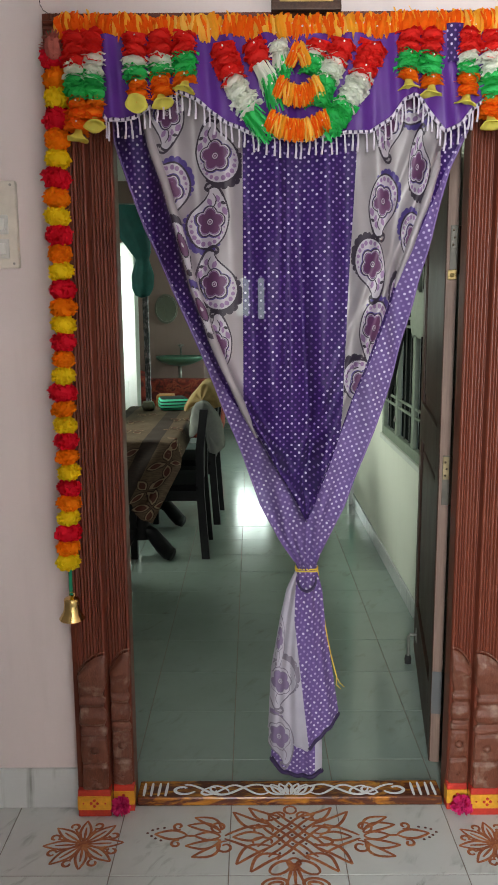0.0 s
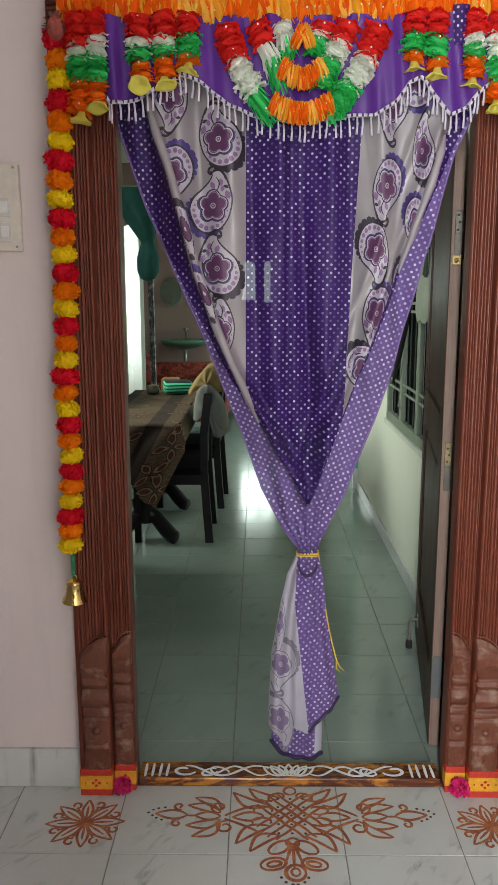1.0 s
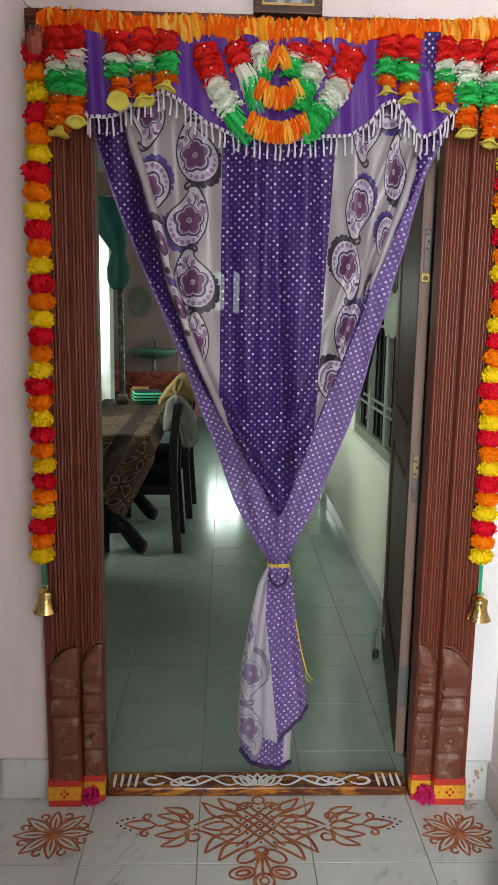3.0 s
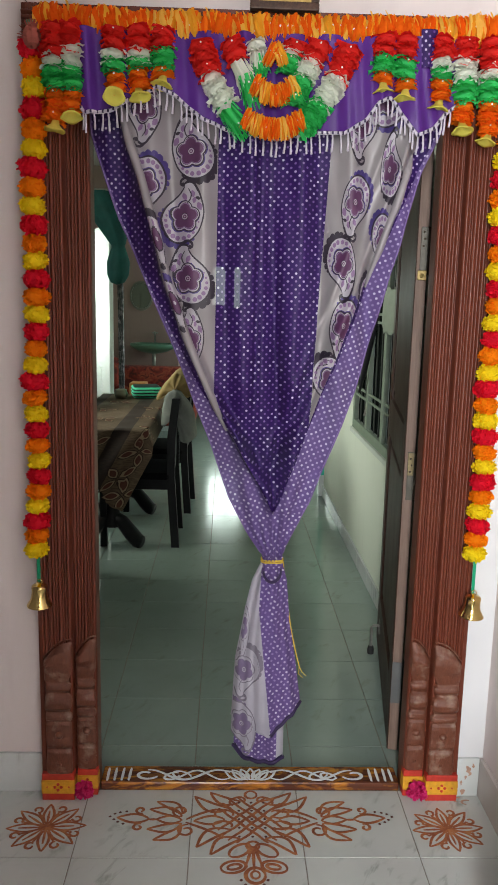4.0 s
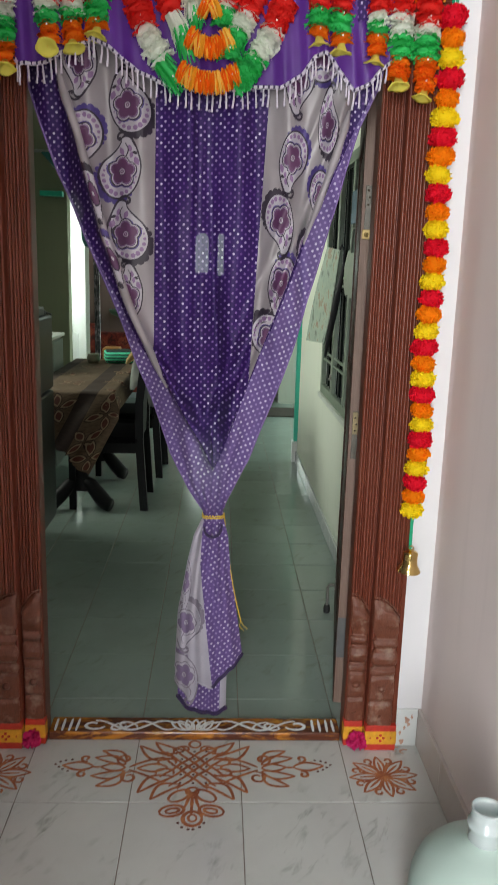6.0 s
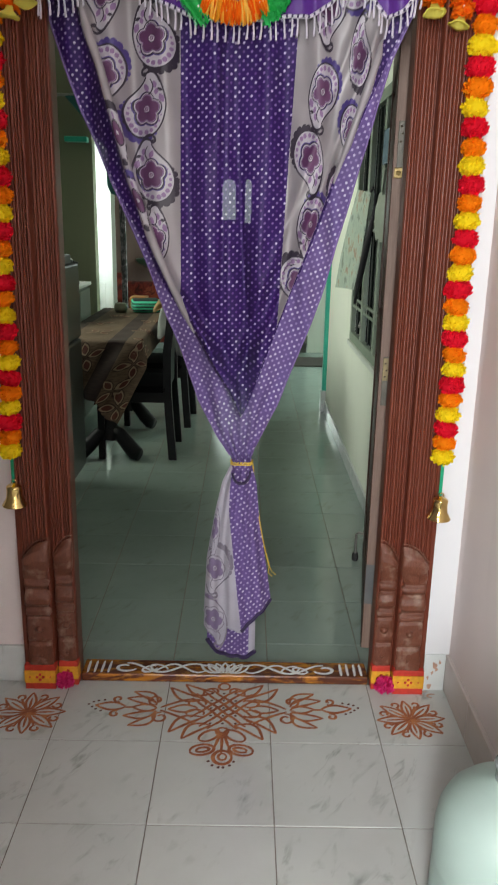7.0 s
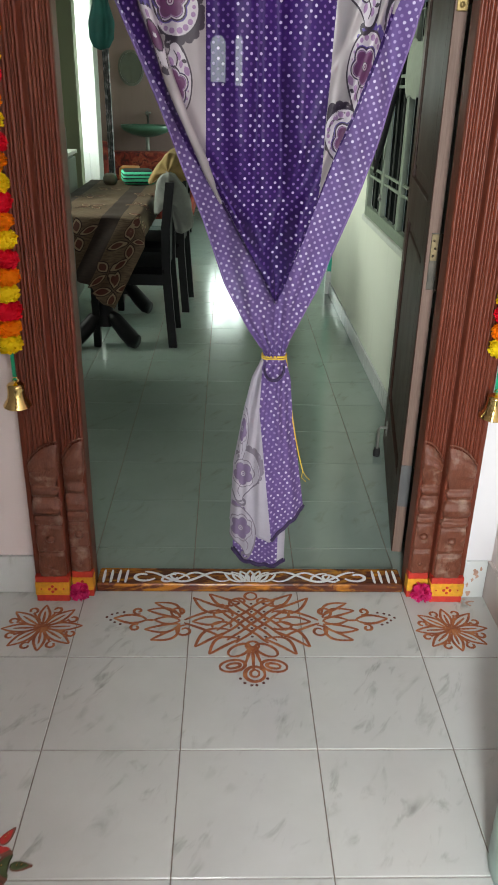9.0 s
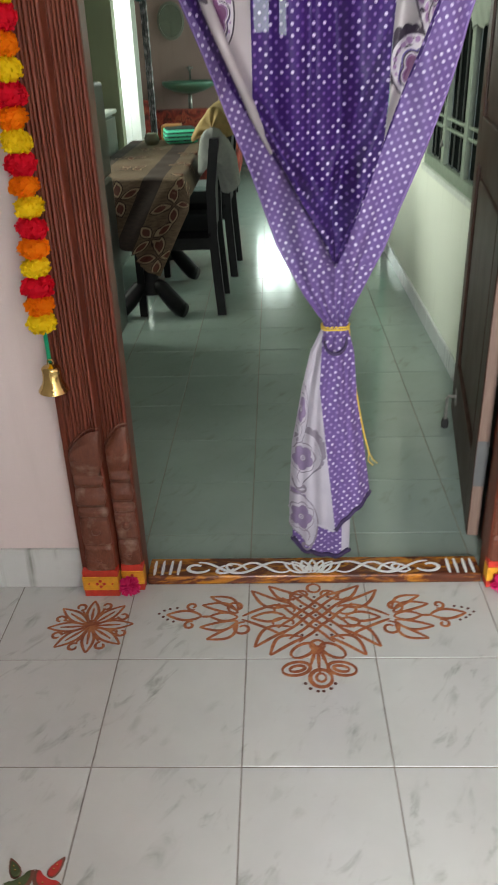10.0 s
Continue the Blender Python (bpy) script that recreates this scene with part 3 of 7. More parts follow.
def stroke(g, pts, w, z=0.0, slot=0, dome=0.0012, lift=None):
    """A raised line of paint through points of a plane, thin at both ends."""
    pts = [Vector((p[0], p[1], 0)) for p in pts]
    n = len(pts)
    rows = []
    for i, p in enumerate(pts):
        d = pts[min(i + 1, n - 1)] - pts[max(i - 1, 0)]
        d = Vector((-d.y, d.x, 0)).normalized() if d.length > 1e-9 else Vector((1, 0, 0))
        t = i / (n - 1)
        ww = w * (0.55 + 0.45 * math.sin(math.pi * min(1, max(0, t))) ** 0.5) / 2
        rows.append([(*(p + d * ww)[:2], z + 0.0003), (*p[:2], z + 0.0003 + dome), (*(p - d * ww)[:2], z + 0.0003)])
    if lift:
        rows = [[lift(q) for q in r] for r in rows]
    g.grid(rows, slot)


def arc(c, r, a0, a1, n=16, ry=None, turn=0.0, grow=1.0):
    out = []
    for i in range(n + 1):
        t = i / n
        a = radians(a0 + (a1 - a0) * t)
        k = 1 + (grow - 1) * t
        x, y = r * k * math.cos(a), (ry or r) * k * math.sin(a)
        ct, st = math.cos(radians(turn)), math.sin(radians(turn))
        out.append((c[0] + x * ct - y * st, c[1] + x * st + y * ct))
    return out


def petal_lines(b, tip, w, bend=0.0, n=12):
    """The two edges of a petal from its base b to its tip."""
    b, tip = Vector(b), Vector(tip)
    d = tip - b
    nrm = Vector((-d.y, d.x))
    out = []
    for s in (-1, 1):
        pts = []
        for i in range(n + 1):
            t = i / n
            bulge = math.sin(math.pi * t ** 0.85) * w * s + bend * math.sin(math.pi * t) * (1 - 0.4 * t)
            p = b + d * t + nrm * bulge
            pts.append((p.x, p.y))
        out.append(pts)
    return out


class Drawing:
    """Paint lines on one thing, each of them a part of its own."""

    def __init__(self, owner, mat, name="painted_line"):
        self.owner, self.mat, self.name = owner, mat, name

    def line(self, pts, w, z=0.0):
        g = Geo()
        stroke(g, pts, w, z)
        part(self.name, g, self.mat, self.owner, "", True)

    def bar(self, *b):
        g = Geo()
        g.box(*b)
        part(self.name, g, self.mat, self.owner)


def sill_drawing():
    g = Drawing(sill, WHITE_LINE)
    top = 0.0285
    for s in (-1, 1):
        for k in range(4):
            x = s * (0.362 + 0.021 * k)
            lean = random.uniform(-0.003, 0.003)
            g.line([(x + lean * q, 0.034 + 0.064 * q) for q in [i / 8 for i in range(9)]], 0.0085, top)
        # scrolls: a wave with a large curl at its outer end and crossing loops
        wave = [(s * (0.060 + 0.25 * t), 0.065 + 0.024 * math.sin(2 * math.pi * t * 1.2 + 0.5)) for t in [i / 40 for i in range(41)]]
        g.line(wave, 0.0098, top)
        wave2 = [(s * (0.060 + 0.20 * t), 0.064 - 0.022 * math.sin(2 * math.pi * t * 1.3 + 0.6)) for t in [i / 40 for i in range(41)]]
        g.line(wave2, 0.0085, top)
        g.line(arc((s * 0.312, 0.066), 0.036, 200 if s > 0 else -20, 500 if s > 0 else -320, 26, 0.025, 0, 0.35), 0.0105, top)
        g.line(arc((s * 0.205, 0.062), 0.030, 20, 340, 24, 0.017, s * 28), 0.0075, top)
        g.line(arc((s * 0.235, 0.058), 0.024, 10, 330, 24, 0.015, -s * 32), 0.0075, top)
    for k in range(-3, 4):
        a = k * 24
        for line in petal_lines((0.008 * k, 0.040), (0.017 * k + 0.03 * math.sin(radians(a)) * 0.9, 0.098 - 0.004 * abs(k)), 0.20):
            g.line(line, 0.0078, top)


sill_drawing()

# ---- door leaf standing open, hinged on the east post ----
door = thing("door_leaf", "dark brown panelled wooden door leaf standing open into the room", "door", kind="structure", at=(0.452, 0.246, 0))
door.rotation_euler = (0, 0, radians(-8.7))
g = Geo()
LW, LT, LH = 0.870, 0.033, 1.97
for x0, x1, z0, z1 in ((0, 0.10, 0.004, LH), (LW - 0.10, LW, 0.004, LH), (0.10, LW - 0.10, 0.004, 0.22), (0.10, LW - 0.10, 0.92, 1.06), (0.10, LW - 0.10, 1.84, LH)):
    g.box(0.0, LT, x0, x1, z0, z1, bev=0.002)
g.box(0.012, LT - 0.012, 0.09, LW - 0.09, 0.2, 1.85)
for z0, z1 in ((0.26, 0.88), (1.10, 1.80)):
    g.box(0.005, LT - 0.005, 0.15, LW - 0.15, z0, z1, bev=0.005)
part("leaf_panel", g, DOOR_WOOD, door)
g = Geo()
g.box(0.003, LT - 0.001, -0.003, 0.0, 0.005, LH - 0.002)
edge_ob = part("leaf_edge", g, DOOR_EDGE, door, "pale worn wooden hinge edge")
g = Geo()
g.box(0.002, LT, -0.0045, -0.002, 0.17, 0.31)
part("grey_patch", g, plain("grey_metal_plate", (0.11, 0.115, 0.115), 0.7, 0.0), edge_ob)
HINGE_STEEL = plain("tarnished_hinge", (0.085, 0.078, 0.062), 0.5, 0.4, vary=0.45, scale=40)
HINGE_BRASS = plain("brassy_hinge_plate", (0.20, 0.155, 0.075), 0.5, 0.4, vary=0.4, scale=50)
for z0, hl, plate in ((0.844, 0.150, HINGE_BRASS), (1.520, 0.135, HINGE_STEEL)):
    hg = Geo()
    hg.box(0.011, LT - 0.001, -0.006, -0.003, z0, z0 + hl, bev=0.001)
    hg.tube([(LT + 0.003, -0.007, z0), (LT + 0.003, -0.007, z0 + hl)], 0.0055, 8)
    h_ob = part("hinge", hg, HINGE_STEEL, door, "dull steel butt hinge screwed to the door edge")
    hg = Geo()
    hg.box(0.012, LT - 0.003, -0.0072, -0.0055, z0 + hl * 0.52, z0 + hl - 0.003, bev=0.0005)
    part("hinge_plate", hg, plate, h_ob)
    for k in range(3):
        sg = Geo()
        sg.ball((0.019 + 0.004 * (k % 2), -0.0075, z0 + hl * 0.6 + 0.020 * k), 0.0034, n=7, m=4)
        part("screw", sg, plain("dark_screw", (0.07, 0.05, 0.03), 0.5, 0.4), h_ob)
g = Geo()
g.box(0.006, 0.032, -0.012, -0.003, 1.504, 1.532, bev=0.002)
g.ball((0.018, -0.013, 1.517), 0.007)
part("brass_catch", g, plain("tarnished_brass", (0.34, 0.25, 0.10), 0.55, 0.6, vary=0.5, scale=60), door)
g = Geo()
yq = 0.700
g.box(-0.004, 0.0, yq - 0.02, yq + 0.02, 0.10, 0.15, bev=0.001)
g.tube([(-0.002, yq, 0.128), (-0.026, yq, 0.128), (-0.032, yq, 0.120), (-0.032, yq, 0.03)], 0.006, 8)
stop = part("door_stop", g, STEEL, door, "drop-down metal door stop")
g = Geo()
g.lathe([(0.001, 0.0), (0.013, 0.001), (0.014, 0.02), (0.011, 0.034), (0.001, 0.035)], (-0.032, yq, 0.003), 12)
part("rubber_foot", g, plain("black_rubber", (0.015, 0.015, 0.015), 0.7), stop)

# ---- curtain, tied in the middle ----
L_OUT = lerp_table([(2.03, -0.455), (1.84, -0.446), (1.766, -0.421), (1.631, -0.376), (1.492, -0.313), (1.35, -0.251), (1.205, -0.192), (1.056, -0.135), (0.904, -0.081), (0.811, -0.029), (0.748, 0.018)])
R_OUT = lerp_table([(2.03, 0.462), (1.858, 0.431), (1.76, 0.388), (1.639, 0.353), (1.502, 0.318), (1.347, 0.281), (1.202, 0.243), (1.054, 0.190), (0.903, 0.133), (0.779, 0.074), (0.742, 0.064)])
L_IN = lerp_table([(2.03, -0.450), (1.84, -0.441), (1.766, -0.416), (1.631, -0.371), (1.492, -0.307), (1.35, -0.240), (1.205, -0.163), (1.056, -0.068), (0.903, 0.021), (0.872, 0.037)])
R_IN = lerp_table([(2.03, 0.455), (1.858, 0.424), (1.76, 0.378), (1.639, 0.326), (1.488, 0.268), (1.318, 0.207), (1.203, 0.163), (1.055, 0.109), (0.903, 0.055), (0.872, 0.039)])
SEAM_A = lerp_table([(2.03, -0.385), (1.898, -0.374), (1.814, -0.354), (1.728, -0.324), (1.594, -0.286), (1.47, -0.257), (1.343, -0.210), (1.213, -0.152), (1.08, -0.075), (0.872, 0.038)])
SEAM_D = lerp_table([(2.03, 0.41), (1.86, 0.385), (1.76, 0.350), (1.62, 0.300), (1.49, 0.262), (1.20, 0.160), (0.872, 0.039)])
Z_VEE, Z_TOP = 0.868, 2.03


def seam_b(z):
    return max(-0.122 - 0.004 * (1.84 - z), L_IN(z) + 0.0005)


def seam_c(z):
    return min(0.160 - 0.045 * (1.82 - z), R_IN(z) - 0.0005)


def cloth_y(x, z):
    """Depth of the front of the hanging cloth: pleats, and rolled folds that run to the knot."""
    k = min(1.0, max(0.0, (z - 0.80) / 0.5))
    y = -0.026
    y += 0.014 * k * math.cos((x - 0.012) * 2 * math.pi / 0.125 + 0.5 * math.sin(z * 3.1))
    y += 0.0036 * math.cos((x + 0.05 * z) * 2 * math.pi / 0.061 + 2 * z)
    low = min(1, max(0, (z - 0.95) * 3))
    y += 0.013 * math.exp(-((x + 0.016) / 0.009) ** 2) * low
    late = low * min(1, max(0, (1.62 - z) * 3))
    y += 0.014 * math.exp(-((x - 0.040 + 0.012 * math.sin(z * 5)) / 0.011) ** 2) * late
    y -= 0.012 * math.exp(-((x - 0.084) / 0.020) ** 2) * late
    for line, amp, wd in ((lambda q: SEAM_A(q) + 0.014, 0.030, 0.0115), (lambda q: SEAM_D(q) - 0.022, 0.018, 0.013), (lambda q: SEAM_D(q) - 0.075, 0.010, 0.012)):
        d = x - line(z)
        y -= amp * math.exp(-(d / wd) ** 2) * min(1, max(0, (z - 0.88) * 6))
    y += 0.016 * math.exp(-((x - L_IN(z)) / 0.035) ** 2) * min(1, max(0, (z - 1.1) * 3))
    e = SEAM_A(z) - x
    if e > 0:
        y += 0.030 * (1 - math.exp(-e / 0.008)) + 0.35 * e
    # creases that run up from the knot
    dx, dz = x - 0.04, z - 0.74
    if z < 1.25:
        a = math.atan2(dx, dz)
        y += 0.011 * math.sin(a * 21 + 0.6 * math.sin(z * 17)) * (1.25 - z) / 0.5
    y += 0.004 * noise.noise((x * 14, 3.1, z * 5))
    return y


def panel_y(x, z):
    """Panels lie deeper between the folded bands as these close towards the vee."""
    near = min(x - L_IN(z), R_IN(z) - x)
    k = min(1.0, max(0.0, near - 0.006) / 0.045)
    return cloth_y(x, z) + 0.060 * k * min(1.0, max(0.0, (1.22 - z) / 0.26)) + 0.012 * k * math.sin((x - 0.037) / max(0.05, z - 0.72) * 16) * min(1.0, max(0.0, (1.30 - z) / 0.3))


curtain = thing("curtain", "purple dotted and silver-grey paisley curtain knotted in an open doorway", "curtain", at=(0, 0, 0))


def hang(name, lo, hi, mat, z0, z1, cols, rows, shift=0.0, label="", depth=cloth_y, uv=None):
    g = Geo()
    rr, uu = [], []
    for j in range(rows + 1):
        z = z0 + (z1 - z0) * j / rows
        a, b = lo(z), max(hi(z), lo(z) + 0.0004)
        r, u = [], []
        for i in range(cols + 1):
            x = a + (b - a) * i / cols
            r.append((x, depth(x, z) + shift, z))
            u.append(uv(x, z) if uv else (x, z))
        rr.append(r)
        uu.append(u)
    g.grid(rr, 0, False, uu)
    return part(name, g, mat, curtain, label, True)


hang("edge_panel", lambda z: L_IN(z) - 0.004, SEAM_A, PURPLE, Z_VEE, Z_TOP, 14, 130, label="dark purple dotted border of the curtain")
hang("grey_panel", SEAM_A, lambda z: max(seam_b(z), SEAM_A(z)), GREY, Z_VEE, Z_TOP, 90, 170, label="silver-grey satin panel printed with paisleys")
hang("centre_panel", lambda z: max(seam_b(z), SEAM_A(z)), lambda z: min(seam_c(z), SEAM_D(z)), PURPLE, Z_VEE, Z_TOP, 70, 150, label="deep purple panel with small white dots", depth=panel_y)
hang("grey_panel", lambda z: min(seam_c(z), SEAM_D(z)), SEAM_D, GREY, Z_VEE, Z_TOP, 90, 170, label="silver-grey satin panel printed with paisleys")
hang("edge_panel", SEAM_D, lambda z: R_IN(z) + 0.009, PURPLE, Z_VEE, Z_TOP, 14, 130, label="dark purple dotted border of the curtain")


def fold_y(x, z):
    a, b = L_OUT(z), R_OUT(z)
    m = (x - a) / max(1e-4, b - a)
    bulge = 0.010 * math.sin(math.pi * min(1, max(0, m))) if z < 0.93 else 0.0
    pinch = max(0.0, (0.93 - z) / 0.19)
    return cloth_y(x, max(z, Z_VEE)) * (1 - min(1, pinch)) + min(1, pinch) * (-0.024) - 0.008 - bulge + 0.0065 * min(1, pinch) * math.sin(m * 34 + 5 * z) + 0.003 * math.sin(x * 90 + z * 20)


def tilt_uv(s):
    ca, sa = math.cos(radians(s)), math.sin(radians(s))
    return lambda x, z: (x * ca - z * sa, x * sa + z * ca)


hang("folded_band", L_OUT, L_IN, LILAC, Z_VEE, Z_TOP, 16, 120, 0.0, "pale lilac reverse side folded over", fold_y, tilt_uv(-21))
hang("folded_band", R_IN, R_OUT, LILAC, Z_VEE, Z_TOP, 18, 120, 0.0, "pale lilac reverse side folded over", fold_y, tilt_uv(22))
hang("gathered_cloth", L_OUT, R_OUT, LILAC, 0.742, Z_VEE + 0.004, 44, 26, -0.0015, "lilac cloth gathered towards the knot", fold_y, tilt_uv(6))
for line, sgn in ((L_OUT, -1), (R_OUT, 1)):
    g = Geo()
    g.tube([(line(z), fold_y(line(z), z), z) for z in [0.76 + 1.25 * i / 60 for i in range(61)]], 0.0022, 6)
    part("hem", g, LILAC_HEM, curtain, "stitched hem", True)


# rolled folds of grey satin that run down to the knot
for name, pts, r0, r1 in (("rolled_fold", ((-0.361, 1.90), (-0.341, 1.814), (-0.310, 1.728), (-0.272, 1.594), (-0.242, 1.47), (-0.198, 1.343), (-0.142, 1.213), (-0.090, 1.092)), 0.0110, 0.0100), ("rolled_fold", ((0.360, 1.80), (0.330, 1.69), (0.296, 1.58), (0.262, 1.475)), 0.011, 0.008)):
    g = Geo()
    zs, xs = [p[1] for p in pts][::-1], [p[0] for p in pts][::-1]
    path = []
    for i in range(361):
        z = zs[-1] + (zs[0] - zs[-1]) * i / 360
        x = float(np.interp(z, zs, xs))
        path.append((x, cloth_y(x, z) - 0.004, z))
    g.tube(path, lambda t: (r0 + (r1 - r0) * t) * (1 + 0.10 * math.sin(t * 21)) * min(1.0, 0.25 + 6 * t, 0.35 + 7 * (1 - t)), 32)
    if xs[0] < 0:
        # two paisleys of the panel run on round the roll
        for q, ids in enumerate(g.f[:360 * 32]):
            c = sum((Vector(g.v[k]) for k in ids), Vector()) / 4
            mid = Vector(path[q // 32])
            u, z = (c.x - mid.x) / 0.013, c.z + 0.35 * (c.x - mid.x)
            for top, ink in ((1.650, 1), (1.496, 4)):
                d = top - z
                bow = 0.010 * (1 - math.sqrt(max(0.0, 1 - min(1.0, abs(u)) ** 2)))
                d -= bow
                if 0 < d < 0.017 + 0.003 * math.sin(11 * u):
                    g.mi[q] = ink
                elif 0 < d < 0.020:
                    g.mi[q] = 1
                elif 0 < d < 0.128:
                    edge = abs(u) * (1.0 + max(0.0, d - 0.085) * 22)
                    g.mi[q] = 3 if edge < 0.86 else 1 if edge < 1.0 else 0
                    if 0.026 < d < 0.040 and math.sin(u * 7 + 1) > 0.25:
                        g.mi[q] = 5
                    if edge < 1.1 and ((d - 0.072) / 0.030) ** 2 + (u / 0.80) ** 2 < 1:
                        g.mi[q] = 1
                    if edge < 1.1 and ((d - 0.072) / 0.026) ** 2 + (u / 0.68) ** 2 < 1:
                        g.mi[q] = 2
                    if ((d - 0.072) / 0.0055) ** 2 + (u / 0.20) ** 2 < 1:
                        g.mi[q] = 3
                if ((d - 0.138) / 0.008) ** 2 + ((u + 0.2) / 0.5) ** 2 < 1:
                    g.mi[q] = 1
    part(name, g, [GREY, PR_BLACK, PR_PLUM, PR_PALE, PR_BLUE, PR_MAUVE], curtain, "rolled edge of silver-grey satin", True)


# printed paisleys lying on the cloth
def spline(ctrl, n=6, closed=True):
    """A smooth curve through control points."""
    out, m = [], len(ctrl)
    for i in range(m if closed else m - 1):
        p = [ctrl[k % m] if closed else ctrl[min(max(k, 0), m - 1)] for k in (i - 1, i, i + 1, i + 2)]
        for q in range(n):
            t = q / n
            w = (-0.5 * t + t * t - 0.5 * t ** 3, 1 - 2.5 * t * t + 1.5 * t ** 3, 0.5 * t + 2 * t * t - 1.5 * t ** 3, -0.5 * t * t + 0.5 * t ** 3)
            out.append(tuple(sum(w[k] * p[k][a] for k in range(4)) for a in (0, 1)))
    if not closed:
        out.append(tuple(ctrl[-1]))
    return out


# a drop with a hooked tip; its middle is the flower's eye, lengths in millimetres
DROP = spline([(3, 78), (-12, 81), (-26, 68), (-38, 43), (-45, 17), (-43, -9), (-35, -33), (-19, -53), (3, -62), (26, -60), (45, -45), (55, -22), (54, 0), (45, 21), (29, 38), (14, 53), (5, 68)])


def paisley(cx, cz, size, turn, flip, crescent, limits, faded=False, surf=cloth_y, lift0=0.0012, squeeze=1.0):
    mats = [crescent] + ([PR_FADED2, GREY_BACK, PR_FADED, PR_FADED, PR_FADED] if faded else [PR_BLACK, PR_PALE, PR_PLUM, PR_MAUVE, PR_BLUE])
    g = Geo()
    ct, st = math.cos(radians(turn)), math.sin(radians(turn))

    def place(u, v, layer):
        u, v = u * flip * size * 0.001, v * size * 0.001
        x = cx + (u * ct - v * st) * squeeze
        z = min(cz + u * st + v * ct, 1.955)
        lo, hi = limits(z)
        x = min(max(x, lo), hi)
        return (x, surf(x, z) - lift0 - 0.0005 * layer, z)

    def fill(pts, layer, slot, rings=4):
        mu, mv = sum(p[0] for p in pts) / len(pts), sum(p[1] for p in pts) / len(pts)
        g.grid([[place(mu + (p[0] - mu) * k, mv + (p[1] - mv) * k, layer) for p in pts] for k in [max(0.02, r / rings) for r in range(rings + 1)]], slot, True)

    def disc(u, v, r, layer, slot, n=12, rings=1):
        fill([(u + r * math.cos(b), v + r * math.sin(b)) for b in [2 * math.pi * i / n for i in range(n)]], layer, slot, rings)

    def line(pts, w, layer, slot):
        rows, n = [], len(pts)
        for i, p in enumerate(pts):
            a, b = pts[max(i - 1, 0)], pts[min(i + 1, n - 1)]
            d = math.hypot(b[0] - a[0], b[1] - a[1]) or 1
            ww = w * (0.45 + 0.55 * math.sin(math.pi * (i + 0.5) / n)) / 2
            nx, ny = -(b[1] - a[1]) / d * ww, (b[0] - a[0]) / d * ww
            rows.append([place(p[0] + nx, p[1] + ny, layer), place(p[0] - nx, p[1] - ny, layer)])
        g.grid(rows, slot)

    def leaf(u, v, ln, w, ang, layer, slot):
        ca, sa = math.cos(radians(ang)), math.sin(radians(ang))
        pts = [(ln * math.cos(b), w * math.sin(b) * abs(math.sin(b))) for b in [2 * math.pi * i / 16 for i in range(16)]]
        fill([(u + p * ca - q * sa, v + p * sa + q * ca) for p, q in pts], layer, slot, 1)

    def blossom(r, lobes, layer, slot, du=0.0, dv=0.0, depth=0.24):
        fill([(du + r * (1 - depth + depth * abs(math.cos(lobes / 2 * (b - math.pi / 2)))) * math.cos(b), dv + r * (1 - depth + depth * abs(math.cos(lobes / 2 * (b - math.pi / 2)))) * math.sin(b)) for b in [2 * math.pi * i / 60 for i in range(60)]], layer, slot, 4)

    # scalloped crescent along the bulging side of the foot
    n = len(DROP)
    for k in range(11):
        t = k / 10
        p = DROP[int(n * (0.41 + 0.33 * t))]
        r = 5.0 + 5.5 * math.sin(math.pi * t) ** 0.8
        d = math.hypot(p[0], p[1])
        off = 1 + (3.0 + 7.0 * math.sin(math.pi * t)) / d
        disc(p[0] * off, p[1] * off, r, 0, 0, 12)
    fill([(p[0] * 1.088 + 0.2, p[1] * 1.075 + 0.3) for p in DROP], 1, 1, 7)
    fill(DROP, 2, 2, 7)
    line(spline([(-30, 62), (-20, 79), (-8, 90), (5, 93), (14, 87), (15, 78), (8, 73)], 5, False), 6.5, 3, 1)
    disc(9, 77, 5.2, 3, 1)
    # round dots along the foot
    for k in range(0 if faded else 12):
        t = k / 11
        p = DROP[int(n * (0.31 + 0.44 * t))]
        disc(p[0] * 0.855, p[1] * 0.855, 2.2 + 4.0 * math.sin(math.pi * t) ** 1.3, 3, 4, 10)
    # five-petalled flower on a wavy ground
    if not faded:
        blossom(41.5, 5, 3, 5, 1.5, -1.5, 0.20)
        blossom(40.0, 5, 4, 1, 0.5, -0.5, 0.22)
        blossom(37.0, 5, 4.5, 2, 0.3, -0.3, 0.24)
    else:
        blossom(42.0, 7, 3, 1, 0, 0, 0.14)
        blossom(39.2, 7, 4, 2, 0, 0, 0.14)
    blossom(34.2, 5, 5, 1, depth=0.28)
    blossom(33.0, 5, 6, 4, depth=0.28)
    blossom(30.8, 5, 7, 3, depth=0.28)
    disc(0, 0, 8.5, 8, 1, 14)
    disc(0, 0, 7.2, 9, 2, 14)
    disc(0, 0, 4.6, 10, 3, 12)
    disc(0, 0, 2.2, 11, 2, 10)
    # stalk and leaves towards the tip
    line(spline([(-2, 30), (-11, 42), (-13, 55), (-5, 68)], 5, False), 3.2, 5, 1)
    if not faded:
        leaf(-31, 46, 7, 4, 20, 4, 1)
        leaf(-17, 56, 9, 6, 75, 4, 4)
        leaf(-36, 27, 11, 7, 62, 4, 4)
        leaf(-22, 41, 8, 5, 100, 4, 4)
        leaf(3, 48, 10, 6, 60, 4, 4)
    return part("printed_paisley", g, mats, curtain, "plum and black paisley printed on the cloth" if not faded else "faded paisley showing on the reverse")


